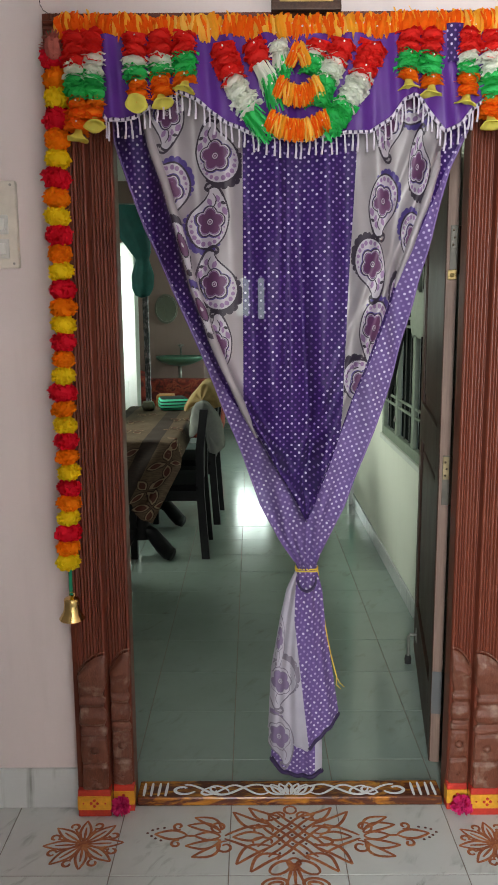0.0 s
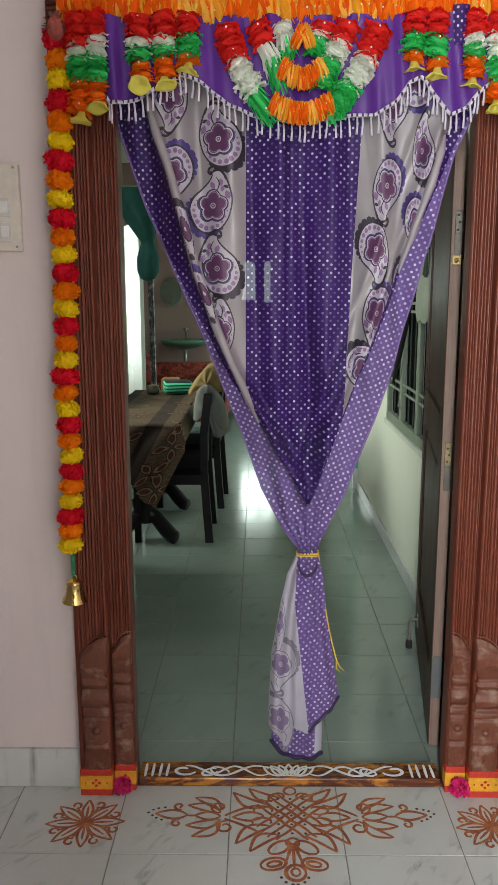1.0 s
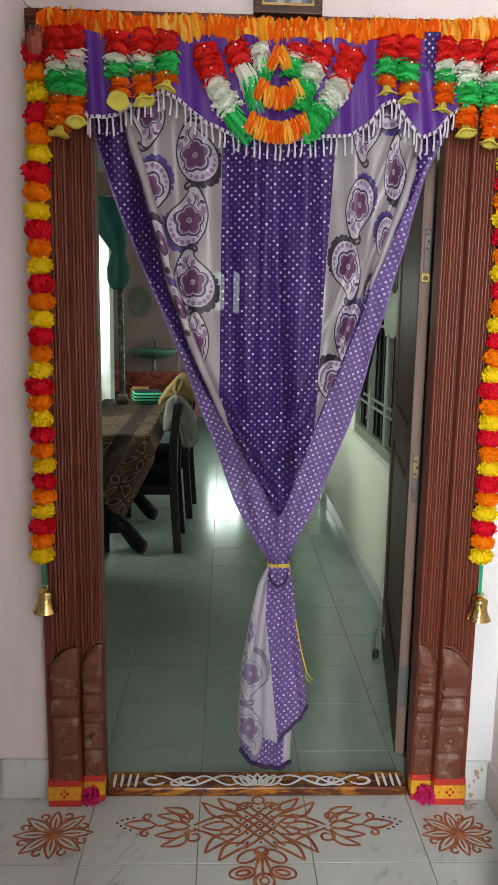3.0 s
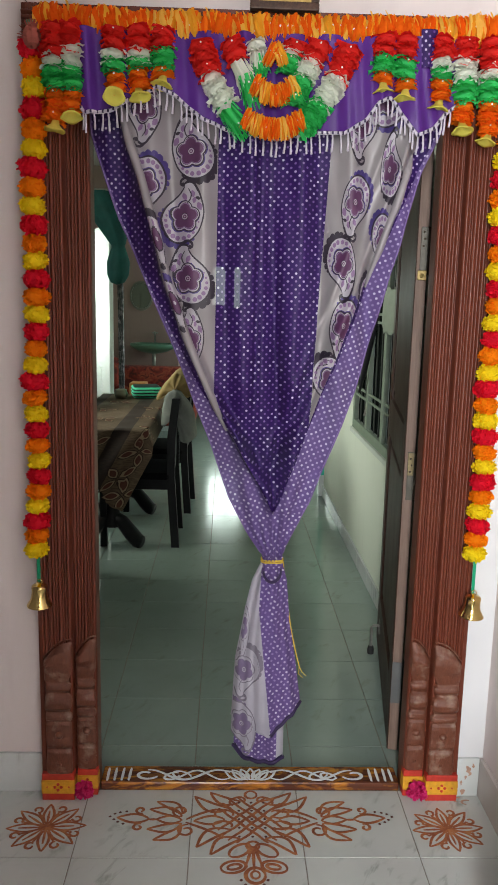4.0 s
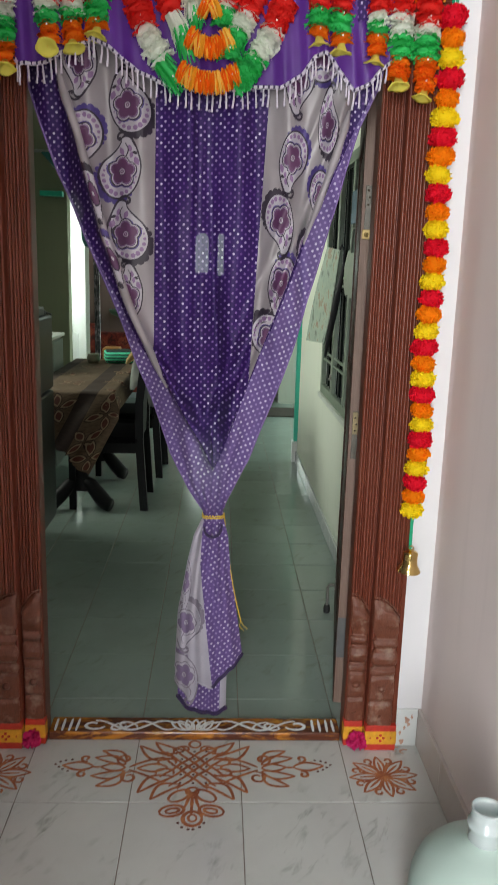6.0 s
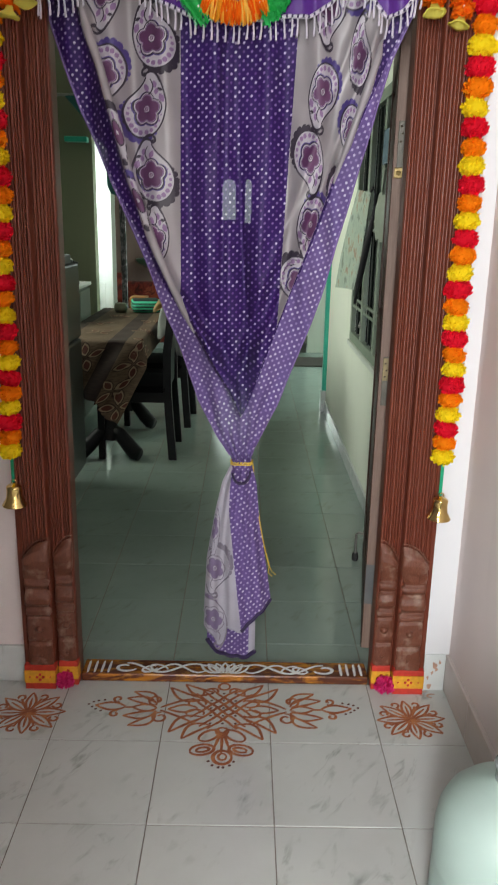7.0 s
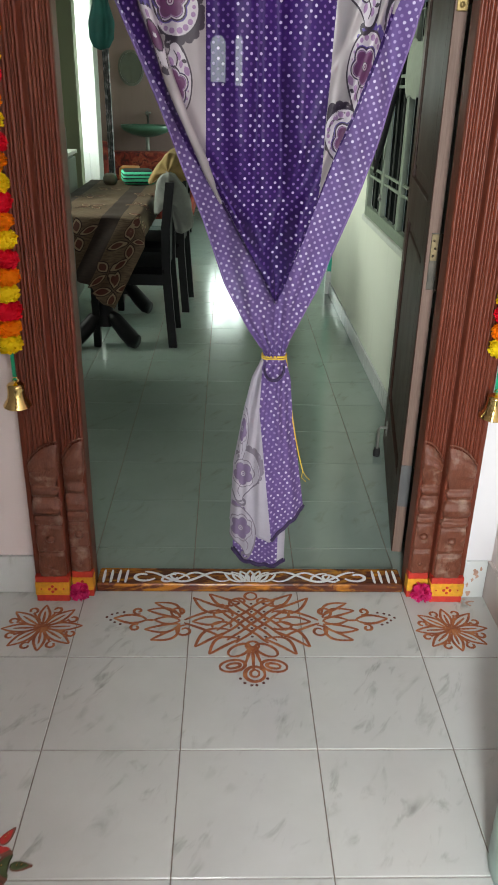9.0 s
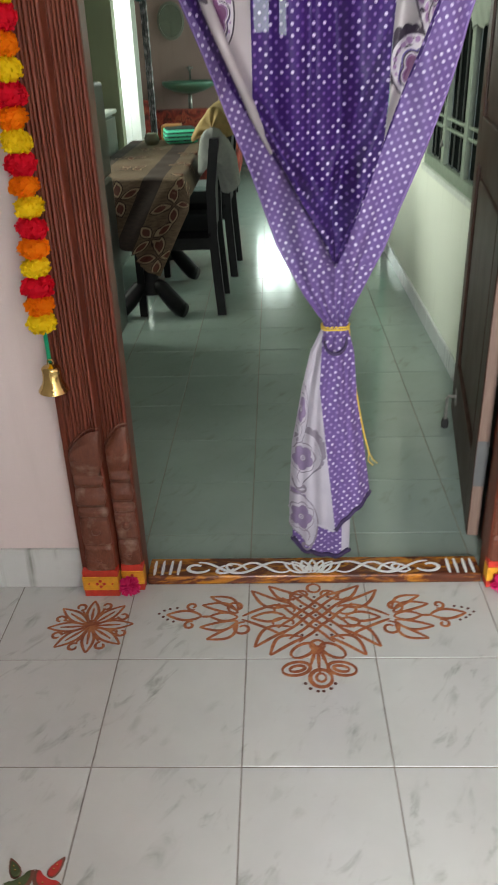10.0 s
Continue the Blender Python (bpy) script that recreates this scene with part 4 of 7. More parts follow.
def lim_left(z):
    return SEAM_A(z) + 0.001, max(seam_b(z) - 0.002, SEAM_A(z) + 0.002)


def lim_right(z):
    return min(seam_c(z) + 0.001, SEAM_D(z) - 0.003), SEAM_D(z) - 0.001


for cx, cz, turn, flip, ink, sc, sq in ((-0.189, 1.793, 4, 1, PR_BLACK, 1.0, 1), (-0.204, 1.638, -3, -1, PR_BLUE, 1.0, 1), (-0.195, 1.486, 3, 1, PR_BLACK, 1.0, 1), (-0.303, 1.892, 168, 1, PR_BLUE, 1.0, 0.85), (-0.303, 1.712, 186, -1, PR_BLUE, 1.0, 0.9), (-0.190, 1.330, 4, -1, PR_BLUE, 1.0, 0.8), (-0.155, 1.180, 190, 1, PR_BLACK, 1.0, 0.6)):
    paisley(cx, cz, sc, turn, flip, ink, lim_left, squeeze=sq)
for cx, cz, turn, flip, ink, sc, sq in ((0.222, 1.682, 174, -1, PR_BLUE, 1.03, 0.65), (0.198, 1.531, 186, 1, PR_BLACK, 1.03, 0.65), (0.204, 1.375, 177, -1, PR_BLUE, 1.03, 0.65), (0.182, 1.232, 186, 1, PR_BLACK, 1.0, 0.85), (0.306, 1.764, -12, 1, PR_BLACK, 1.05, 0.42), (0.300, 1.594, 178, 1, PR_BLUE, 0.95, 0.55), (0.232, 1.868, 180, -1, PR_BLACK, 1.0, 0.7), (0.284, 1.930, 0, 1, PR_BLUE, 1.0, 0.9), (0.272, 1.440, 170, 1, PR_BLACK, 0.95, 0.5)):
    paisley(cx, cz, sc, turn, flip, ink, lim_right, squeeze=sq)

# tail under the knot
T_L = lerp_table([(0.742, 0.018), (0.715, 0.006), (0.677, -0.012), (0.596, -0.030), (0.448, -0.055), (0.21, -0.066), (0.10, -0.068)])
T_R = lerp_table([(0.742, 0.064), (0.715, 0.074), (0.676, 0.084), (0.579, 0.093), (0.42, 0.118), (0.269, 0.140), (0.10, 0.155)])
T_SEAM = lerp_table([(0.742, 0.02), (0.70, 0.012), (0.596, 0.008), (0.183, 0.053), (0.1, 0.06)])


def tail_y(x, z):
    a, b = T_L(z), T_R(z)
    m = min(1, max(0, (x - a) / (b - a)))
    k = min(1, (0.742 - z) / 0.30)
    return -0.012 - (0.014 + 0.030 * k) * math.sin(math.pi * m) ** 0.7 + 0.006 * math.sin(m * 17 + z * 9) * (1 - 0.4 * k) + 0.003 * math.sin(m * 40 + 2)


def tail_bottom(x):
    return 0.272 - 0.40 * (x + 0.066) if x < 0.045 else 0.2276 + (x - 0.045) * 0.86


def tail_sheet(name, lo, hi, mat, label, cols, uv=None):
    g = Geo()
    rr, uu = [], []
    for j in range(61):
        r, u = [], []
        for i in range(cols + 1):
            t = j / 60
            zz = 0.742 - 0.55 * t
            x = lo(zz) + (hi(zz) - lo(zz)) * i / cols
            zb = tail_bottom(x)
            z = 0.742 + (zb - 0.742) * t
            x = lo(z) + (hi(z) - lo(z)) * i / cols
            r.append((x, tail_y(x, z), z))
            u.append(uv(x, z) if uv else (x, z))
        rr.append(r)
        uu.append(u)
    g.grid(rr, 0, False, uu)
    part(name, g, mat, curtain, label, True)
    return rr[-1]


edge1 = tail_sheet("tail_grey", T_L, T_SEAM, GREY_BACK, "pale grey reverse of the paisley panel hanging under the knot", 24)
edge2 = tail_sheet("tail_lilac", T_SEAM, T_R, LILAC, "lilac dotted cloth hanging under the knot", 30, tilt_uv(8))
g = Geo()
g.tube([(x, y - 0.0005, z - 0.001) for x, y, z in edge2], 0.0055, 6)
part("hem", g, HEM, curtain, "dark purple hem", True)
g = Geo()
g.tube([(x, y, z) for x, y, z in edge1], 0.0025, 6)
part("hem", g, GREY_BACK, curtain, "", True)
# back of the tail, which hangs lower
BK_L = lerp_table([(0.742, 0.020), (0.6, -0.02), (0.3, -0.05), (0.15, -0.054)])
BK_R = lerp_table([(0.742, 0.062), (0.6, 0.085), (0.3, 0.105), (0.15, 0.090)])


def back_bottom(x):
    t = abs(x - 0.022) / 0.074
    return 0.101 + 0.012 * (0.022 - x) / 0.074 + 0.050 * t ** 3


g = Geo()
rr, uu = [], []
for j in range(41):
    t = j / 40
    r, u = [], []
    for i in range(31):
        s = i / 30
        x = 0.04 + (BK_L(0.15) + (BK_R(0.15) - BK_L(0.15)) * s - 0.04) * min(1, 0.25 + 1.1 * t)
        z = 0.74 + (back_bottom(BK_L(0.15) + (BK_R(0.15) - BK_L(0.15)) * s) - 0.74) * t
        y = 0.006 + 0.020 * t * math.sin(math.pi * s) + 0.004 * math.sin(s * 22)
        r.append((x, y, z))
        u.append((x, z))
    rr.append(r)
    uu.append(u)
g.grid(rr, 0, False, uu)
n = len(g.mi)
for q in range(n):
    if q % 30 >= 26:
        g.mi[q] = 1
part("tail_back", g, [LILAC, GREY_BACK], curtain, "purple dotted front side seen under the lifted tail", True)
g = Geo()
g.tube([(x, y - 0.001, z) for x, y, z in rr[-1]], 0.0065, 6)
part("hem", g, HEM, curtain, "dark purple hem", True)


def lim_tail(z):
    return T_L(z) + 0.002, T_SEAM(z) - 0.002


for cx, cz, turn, flip, sq, ink in ((-0.030, 0.423, 176, -1, 0.74, PR_FADED2), (-0.034, 0.262, 194, 1, 0.80, PR_FADED), (-0.034, 0.545, 172, 1, 0.36, PR_FADED2)):
    paisley(cx, cz, 1.0, turn, flip, ink, lim_tail, True, tail_y, squeeze=sq)

# knot: a loop of cloth under the yellow string
g = Geo()
g.tube([(0.041 + 0.024 * math.cos(t), -0.040 - 0.010 * math.sin(t * 0.5), 0.712 + 0.030 * math.sin(t)) for t in [math.pi * 0.98 + 1.08 * math.pi * i / 14 for i in range(15)]], lambda t: 0.0026 + 0.0016 * math.sin(math.pi * t), 8)
part("knot_loop", g, HEM, curtain, "loop of lilac cloth in the knot", True)
g = Geo()
g.lathe([(0.024, -0.016), (0.0275, -0.006), (0.0255, 0.004), (0.029, 0.014)], (0.041, -0.022, 0.735), 24, squash=(1, 0.75))
for i, v in enumerate(g.v):
    k = 1 + 0.05 * math.sin(i * 2.4)
    g.v[i] = (0.041 + (v[0] - 0.041) * k, -0.022 + (v[1] + 0.022) * k, v[2])
    g.uv[i] = (v[0] * 1.3, v[2])
part("gather", g, LILAC, curtain, "", True)
tie = thing("tie_string", "yellow string tied round the gathered curtain", "string", at=(0.041, -0.022, 0.738))
g = Geo()
for dz in (-0.0028, 0.0028):
    g.tube([(0.0295 * math.cos(a), 0.0235 * math.sin(a), dz + 0.0014 * math.sin(3 * a)) for a in [2 * math.pi * i / 28 for i in range(29)]], 0.0023, 6)
part("winding", g, YELLOW_STRING, tie, "", True)
for off, endx, endz in ((0.0, 0.104, -0.335), (0.001, 0.094, -0.340)):
    g = Geo()
    g.tube([(0.030 + 0.026 * math.sin(t * 1.5) + off + 0.034 * t ** 3, 0.022 - 0.030 * t, -0.33 * t) for t in [i / 16 for i in range(16)]] + [(endx - 0.012, -0.014, endz + 0.012), (endx, -0.014, endz)], 0.0012, 5)
    part("loose_end", g, YELLOW_STRING, tie, "", True)

# ---- violet valance with white tassel fringe ----
V_EDGE = lerp_table([(-0.455, 1.885), (-0.443, 1.867), (-0.381, 1.876), (-0.312, 1.914), (-0.270, 1.932), (-0.229, 1.915), (-0.162, 1.863), (-0.093, 1.837), (0.017, 1.822), (0.113, 1.838), (0.182, 1.839), (0.236, 1.871), (0.265, 1.912), (0.288, 1.922), (0.306, 1.912), (0.339, 1.863), (0.361, 1.837), (0.401, 1.856), (0.427, 1.889), (0.455, 1.91)])
valance = thing("valance", "violet satin valance with scalloped edge and white tassel fringe", "valance")


def val_y(x, z):
    y = -0.062 + 0.005 * math.cos(x * 2 * math.pi / 0.10) + 0.0025 * math.cos(x * 2 * math.pi / 0.043 + z * 12)
    for c, s in ((-0.435, 0.05), (0.300, -0.10), (0.37, 0.2), (0.345, 0.12), (-0.06, 0.3), (0.12, -0.35)):
        d = x - c - s * (2.03 - z)
        y -= 0.012 * math.exp(-(d / 0.013) ** 2)
    return y


g = Geo()
rr, uu = [], []
for j in range(25):
    r, u = [], []
    for i in range(141):
        x = -0.452 + 0.904 * i / 140
        z = V_EDGE(x) + (2.06 - V_EDGE(x)) * j / 24
        r.append((x, val_y(x, z), z))
        u.append((x, z))
    rr.append(r)
    uu.append(u)
g.grid(rr, 0, False, uu)
part("valance_cloth", g, VALANCE, valance, "", True)
g = Geo()
g.tube([(x, y - 0.003, z) for x, y, z in rr[0]], 0.0045, 6)
part("braid", g, FRINGE, valance, "white braid along the edge", True)
g = Geo()
for i in range(0, 141, 2):
    x, y, z = rr[0][i]
    g.box(x - 0.0022, x + 0.0022, y - 0.0095, y - 0.006, z - 0.0035, z + 0.0035)
part("braid_pattern", g, HEM, valance, "dark stitches in the braid")
length = 0.0
last = rr[0][0]
nt = 0
for p in rr[0]:
    length += math.hypot(p[0] - last[0], p[2] - last[2])
    last = p
    if length > nt * 0.0172:
        nt += 1
        tg = Geo()
        ln = random.uniform(0.036, 0.046)
        sway = random.uniform(-0.004, 0.004)
        tg.tube([(0, 0, 0), (0.001 + sway * 0.3, 0, -ln * 0.5), (sway, -0.001, -ln)], lambda t: 0.0021 + 0.0008 * t, 6)
        part("tassel", tg, FRINGE, valance, "", True, pose(p[0], p[1] - 0.005, p[2] - 0.002))
strap = Geo()
strap.grid([[(0.375 + s * w + 0.0 * z, -0.078 - 0.006 * math.cos(s * 1.5), z) for s in (-1, -0.5, 0, 0.5, 1)] for z, w in ((2.075, 0.020), (2.03, 0.017), (1.99, 0.014))], 0, False, [[(s * 0.02, z) for s in (-1, -0.5, 0, 0.5, 1)] for z in (2.075, 2.03, 1.99)])
part("strap", strap, PURPLE, valance, "purple dotted loop", True)

# ---- toran: garland of petals with hanging paper strands over the lintel ----
toran = thing("door_garland", "orange, red, white and green paper toran hung across the door top", "garland")


def ruffle_mesh(name, mat, r, h, discs, seed, strips=False):
    """A puff of crumpled paper discs, or of hanging paper strips."""
    rnd = random.Random(seed)
    g = Geo()
    if strips:
        for k in range(34):
            a = rnd.uniform(0, 2 * math.pi)
            rr = r * rnd.uniform(0.25, 0.8)
            w = rnd.uniform(0.0025, 0.0045)
            ln = h * rnd.uniform(0.8, 1.25)
            bx, by = rr * math.cos(a), rr * math.sin(a) * 0.7
            px, py = -math.sin(a), math.cos(a)
            spread = rnd.uniform(0.2, 0.7)
            rows = []
            for t in (0, 0.33, 0.66, 1.0):
                q = w * (0.6 + 0.6 * math.sin(math.pi * min(1, t + 0.15)))
                cx, cy, cz = bx * (1 + spread * t), by * (1 + spread * t), h / 2 - ln * t
                rows.append([(cx + px * q, cy + py * q, cz), (cx + 0.001, cy - 0.0015, cz), (cx - px * q, cy - py * q, cz)])
            g.grid(rows)
    else:
        for d in range(discs):
            z = h * (d / max(1, discs - 1) - 0.5)
            n = 44
            wob = rnd.uniform(0, 6)
            size = r * rnd.uniform(0.88, 1.08)
            droop = rnd.uniform(0.12, 0.42)
            teeth = [rnd.uniform(-0.10, 0.03) if i % 2 else rnd.uniform(0.0, 0.09) for i in range(n)]
            lift = [rnd.gauss(0, 0.055) for _ in range(n)]
            rows = []
            for k in (0.06, 0.45, 0.74, 1.0):
                row = []
                for i in range(n):
                    a = 2 * math.pi * i / n
                    rad = size * k * (1 + 0.05 * math.sin(4 * a + wob) * k * k + teeth[i] * k ** 6)
                    row.append((rad * math.cos(a), rad * math.sin(a) * 0.85, z - droop * r * k * k + k * k * r * (0.09 * math.sin(3 * a + wob + d) + 0.06 * math.sin(8 * a + 3 * wob) + lift[i])))
                rows.append(row)
            g.grid(rows, 0, True)
        g.ball((0, 0, -0.003), r * 0.80, 0, 16, 8, 0.55)
    return mesh_of(name, g, mat)


def bell_flower_mesh(name, tilt_seed):
    g = Geo()
    n = 22
    rnd = random.Random(tilt_seed)
    rows = []
    for r, z in ((0.002, 0.020), (0.007, 0.016), (0.009, 0.006), (0.013, -0.004), (0.022, -0.011), (0.030, -0.0135), (0.0295, -0.0155), (0.022, -0.0135), (0.013, -0.0105), (0.006, -0.006), (0.001, -0.005)):
        rows.append([((r + (0.0020 * math.sin(5 * 2 * math.pi * i / n) + rnd.uniform(-0.0012, 0.0012) if r > 0.02 else 0)) * math.cos(2 * math.pi * i / n), (r * 0.85) * math.sin(2 * math.pi * i / n), z + (0.0018 * math.sin(3 * 2 * math.pi * i / n + tilt_seed) * (r / 0.03) if r > 0.012 else 0)) for i in range(n)])
    g.grid(rows, 0, True)
    return mesh_of(name, g, P_LEMON, True)


def petal_bunch_mesh(seed):
    """A bunch of long flame petals pressed on a thread."""
    rnd = random.Random(seed)
    g = Geo()
    gold = 0.75 if seed % 3 == 1 else 0.25
    for k in range(36):
        x = -0.024 + 0.048 * (k + rnd.uniform(0, 1)) / 36
        ang = rnd.gauss(0, 0.17)
        ln = rnd.uniform(0.046, 0.073)
        w = rnd.uniform(0.0032, 0.0075)
        y0 = rnd.uniform(-0.020, 0.008)
        zc = rnd.uniform(-0.004, 0.004)
        slot = 2 if rnd.random() < gold else 0
        tw = rnd.uniform(-0.9, 0.9)
        ph = rnd.uniform(0, 6)
        rows = []
        for t in (0.0, 0.06, 0.16, 0.30, 0.5, 0.70, 0.84, 0.94, 1.0):
            q = w * math.sin(math.pi * (0.10 + 0.80 * t)) ** 0.45 * (1 + 0.16 * math.sin(t * 31 + ph))
            zz = (t - 0.5) * ln
            xx = x + math.sin(ang) * zz + 0.0015 * math.sin(t * 9 + ph)
            yy = y0 - 0.012 * math.sin(math.pi * t)
            rows.append([(xx - q, yy + q * tw, zz + zc + 0.002 * math.sin(ph)), (xx, yy - 0.002, zz + zc), (xx + q, yy - q * tw, zz + zc - 0.002 * math.sin(ph))])
        g.grid(rows, slot)
    for k in range(2):
        g.ball((rnd.uniform(-0.015, 0.015), -0.026, rnd.uniform(-0.006, 0.006)), 0.0026, 1, 6, 4)
    return mesh_of("petal_tuft", g, [P_ORANGE, BEAD, P_GOLD])


bunches = [petal_bunch_mesh(s) for s in range(6)]
row = part("petal_row", Geo(), P_ORANGE, toran, "row of orange and yellow petals")
cord = Geo()
cord.tube([(-0.575 + 1.165 * i / 20, -0.022, 2.080 + 0.010 * i / 20 - 0.006 * math.sin(math.pi * i / 20)) for i in range(21)], 0.003, 6)
row.data = mesh_of("petal_row", cord, GREEN_TAPE, True)
for i in range(34):
    x = -0.528 + 1.082 * i / 33
    z = 2.080 + 0.006 * i / 33 - 0.010 * math.sin(math.pi * i / 33) + random.uniform(-0.004, 0.004)
    part("petal_tuft", bunches[random.randrange(6)], None, row, "", False, pose(x, -0.036 + random.uniform(-0.004, 0.004), z, random.uniform(-8, 8), random.uniform(-7, 7), random.choice((0, 180)) * 0 + random.uniform(-12, 12)))

PUFF = {}
for key, mat in (("red", P_RED), ("white", P_WHITE), ("green", P_GREEN), ("orange", P_ORANGE)):
    PUFF[key] = [ruffle_mesh(key + "_puff", mat, 0.0325 if key != "orange" else 0.0290, 0.025, 4, s + len(key)) for s in range(3)]
    PUFF[key + "_strip"] = [ruffle_mesh(key + "_fringe", mat, 0.024, 0.050, 0, s + 9, True) for s in range(3)]
pearl_geo = Geo()
pearl_geo.ball((0, 0, 0), 0.0025, 0, 7, 5)
PEARL = mesh_of("bead", pearl_geo, BEAD, True)
BELLF = [bell_flower_mesh("bell_flower", s) for s in range(3)]


def strand(x, z_end, seed, tip=0.0, dx=0.0):
    """A hanging strand: red, white, green and orange puffs and a lemon bell flower at the end."""
    rnd = random.Random(seed)
    z0 = 2.058
    g = Geo()
    g.tube([(x, -0.064, z0 + 0.01), (x + dx, -0.064, z_end)], 0.0012, 5)
    ob = part("strand", g, WHITE_LINE, toran, "hanging strand of paper puffs with a lemon bell flower")
    span = z0 - z_end
    n = max(5, round(span / 0.0235))
    seq = []
    for i in range(n):
        t = (i + 0.25) / (n + 0.15)
        seq.append(("red" if t < 0.27 else "white" if t < 0.43 else "green" if t < 0.67 else "orange", t))
    for key, t in seq:
        part(key + "_puff", PUFF[key][rnd.randrange(3)], None, ob, m=pose(x + dx * t + rnd.uniform(-0.003, 0.003), -0.068, z0 - span * t, rnd.uniform(-16, 16), rnd.uniform(-14, 14), rnd.uniform(0, 360)))
    for _, t in seq[::2]:
        part("bead", PEARL, None, ob, m=pose(x + dx * t, -0.0905, z0 - span * t))
    part("bell_flower", BELLF[rnd.randrange(3)], None, ob, m=pose(x + dx, -0.068 - 0.026 * tip / 75, z_end, -tip, rnd.uniform(-14, 14), rnd.uniform(-16, 16))).scale = (0.88, 0.88, 1.15)


for k, (x, z, up) in enumerate(((-0.513, 1.842, 6), (-0.473, 1.868, 26), (-0.370, 1.906, 62), (-0.313, 1.918, 24), (-0.256, 1.948, 14), (0.272, 1.950, 8), (0.326, 1.934, 12), (0.410, 1.914, 4), (0.468, 1.864, 20), (0.533, 1.842, 6))):
    strand(x, z, 40 + k, up)


def chain(pts, keys, seed, size=1.0):
    """A chain of puffs threaded along a straight run from the top towards the middle of the toran."""
    rnd = random.Random(seed)
    g = Geo()
    g.tube([(x, -0.072, z) for x, z in pts], 0.0012, 5)
    ob = part("swag", g, WHITE_LINE, toran, "looped chain of red, white and green paper puffs")
    cum = [0.0]
    for p, q in zip(pts, pts[1:]):
        cum.append(cum[-1] + math.hypot(q[0] - p[0], q[1] - p[1]))
    n = len(keys)
    for i, key in enumerate(keys):
        d = cum[-1] * (i + 0.5) / n
        x, z = float(np.interp(d, cum, [p[0] for p in pts])), float(np.interp(d, cum, [p[1] for p in pts]))
        x2, z2 = float(np.interp(d + 0.01, cum, [p[0] for p in pts])), float(np.interp(d + 0.01, cum, [p[1] for p in pts]))
        x1, z1 = float(np.interp(d - 0.01, cum, [p[0] for p in pts])), float(np.interp(d - 0.01, cum, [p[1] for p in pts]))
        ry = math.degrees(math.atan2(-(x2 - x1), -(z2 - z1)))
        if key.endswith("strip"):
            p = part(key[:-6] + "_fringe", PUFF[key][rnd.randrange(3)], None, ob, m=pose(x, -0.078, z, rnd.uniform(-10, 10), ry + rnd.uniform(-8, 8), 0))
            p.scale = (size, size, size)
        else:
            p = part(key + "_puff", PUFF[key][rnd.randrange(3)], None, ob, m=pose(x, -0.076 + rnd.uniform(-0.003, 0.003), z, rnd.uniform(-10, 10), ry + rnd.uniform(-10, 10), 0) @ pose(0, 0, 0, 0, 0, rnd.uniform(0, 360)))
            p.scale = (size, size, size * 1.1)
    for i in range(0, n, 2):
        d = cum[-1] * (i + 0.5) / n
        part("bead", PEARL, None, ob, m=pose(float(np.interp(d, cum, [p[0] for p in pts])), -0.104, float(np.interp(d, cum, [p[1] for p in pts]))))


OUT_KEYS = ("red", "red", "red", "white", "white", "white", "green", "green", "green")
IN_KEYS = ("red", "red", "white", "white", "green", "green", "green")
chain([(-0.170, 2.035), (-0.142, 1.950), (-0.092, 1.868), (-0.066, 1.838)], OUT_KEYS[:6] + ("green_strip", "green_strip", "green_strip"), 5, 1.05)
chain([(0.190, 2.035), (0.155, 1.950), (0.108, 1.875), (0.080, 1.845)], OUT_KEYS, 6, 1.05)
chain([(-0.098, 2.040), (-0.080, 1.995), (-0.052, 1.940), (-0.040, 1.905)], ("red", "red", "white_strip", "white_strip", "green_strip", "green_strip"), 7)
chain([(0.120, 2.040), (0.098, 1.995), (0.072, 1.945), (0.055, 1.905)], IN_KEYS, 8)
chain([(-0.038, 2.038), (-0.034, 2.010), (-0.022, 1.975)], ("white", "white_strip", "green_strip"), 9, 0.9)
chain([(0.062, 2.038), (0.050, 2.010), (0.038, 1.975)], ("red", "white", "green", "green"), 10, 0.9)
# fans of orange petals in the middle of the loops
for zc, span, n, sc in ((1.984, 0.018, 2, 0.78), (1.914, 0.082, 5, 0.72), (1.838, 0.122, 7, 0.74)):
    for i in range(n):
        s = 2 * i / max(1, n - 1) - 1
        p = part("orange_petals", bunches[i % 6], None, toran, "", False, pose(0.010 + s * span / 2, -0.092 + 0.004 * (i % 2), zc + 0.020 * s * s, 8, -s * 24, random.uniform(-8, 8)))
        p.scale = (sc * 0.62, sc, sc)

# green ribbon loops at both ends of the toran
for s, x, z in ((-1, -0.585, 2.075), (1, 0.603, 2.095)):
    g = Geo()
    for k in range(2):
        g.grid([[(x + 0.010 * k + 0.004 * q, -0.018 - 0.004 * math.sin(3 * t), z + 0.012 - 0.05 * t) for q in (-1, 1)] for t in [i / 6 for i in range(7)]])
    if s > 0:
        g.tube([(x - 0.01, -0.02, z + 0.012), (x + 0.025, -0.015, z + 0.022), (x + 0.055, -0.012, z + 0.016)], 0.0025, 5)
    part("ribbon_end", g, [GREEN_TAPE], toran, "green ribbon tying the garland")

# ---- marigold strings with bells down both sides ----


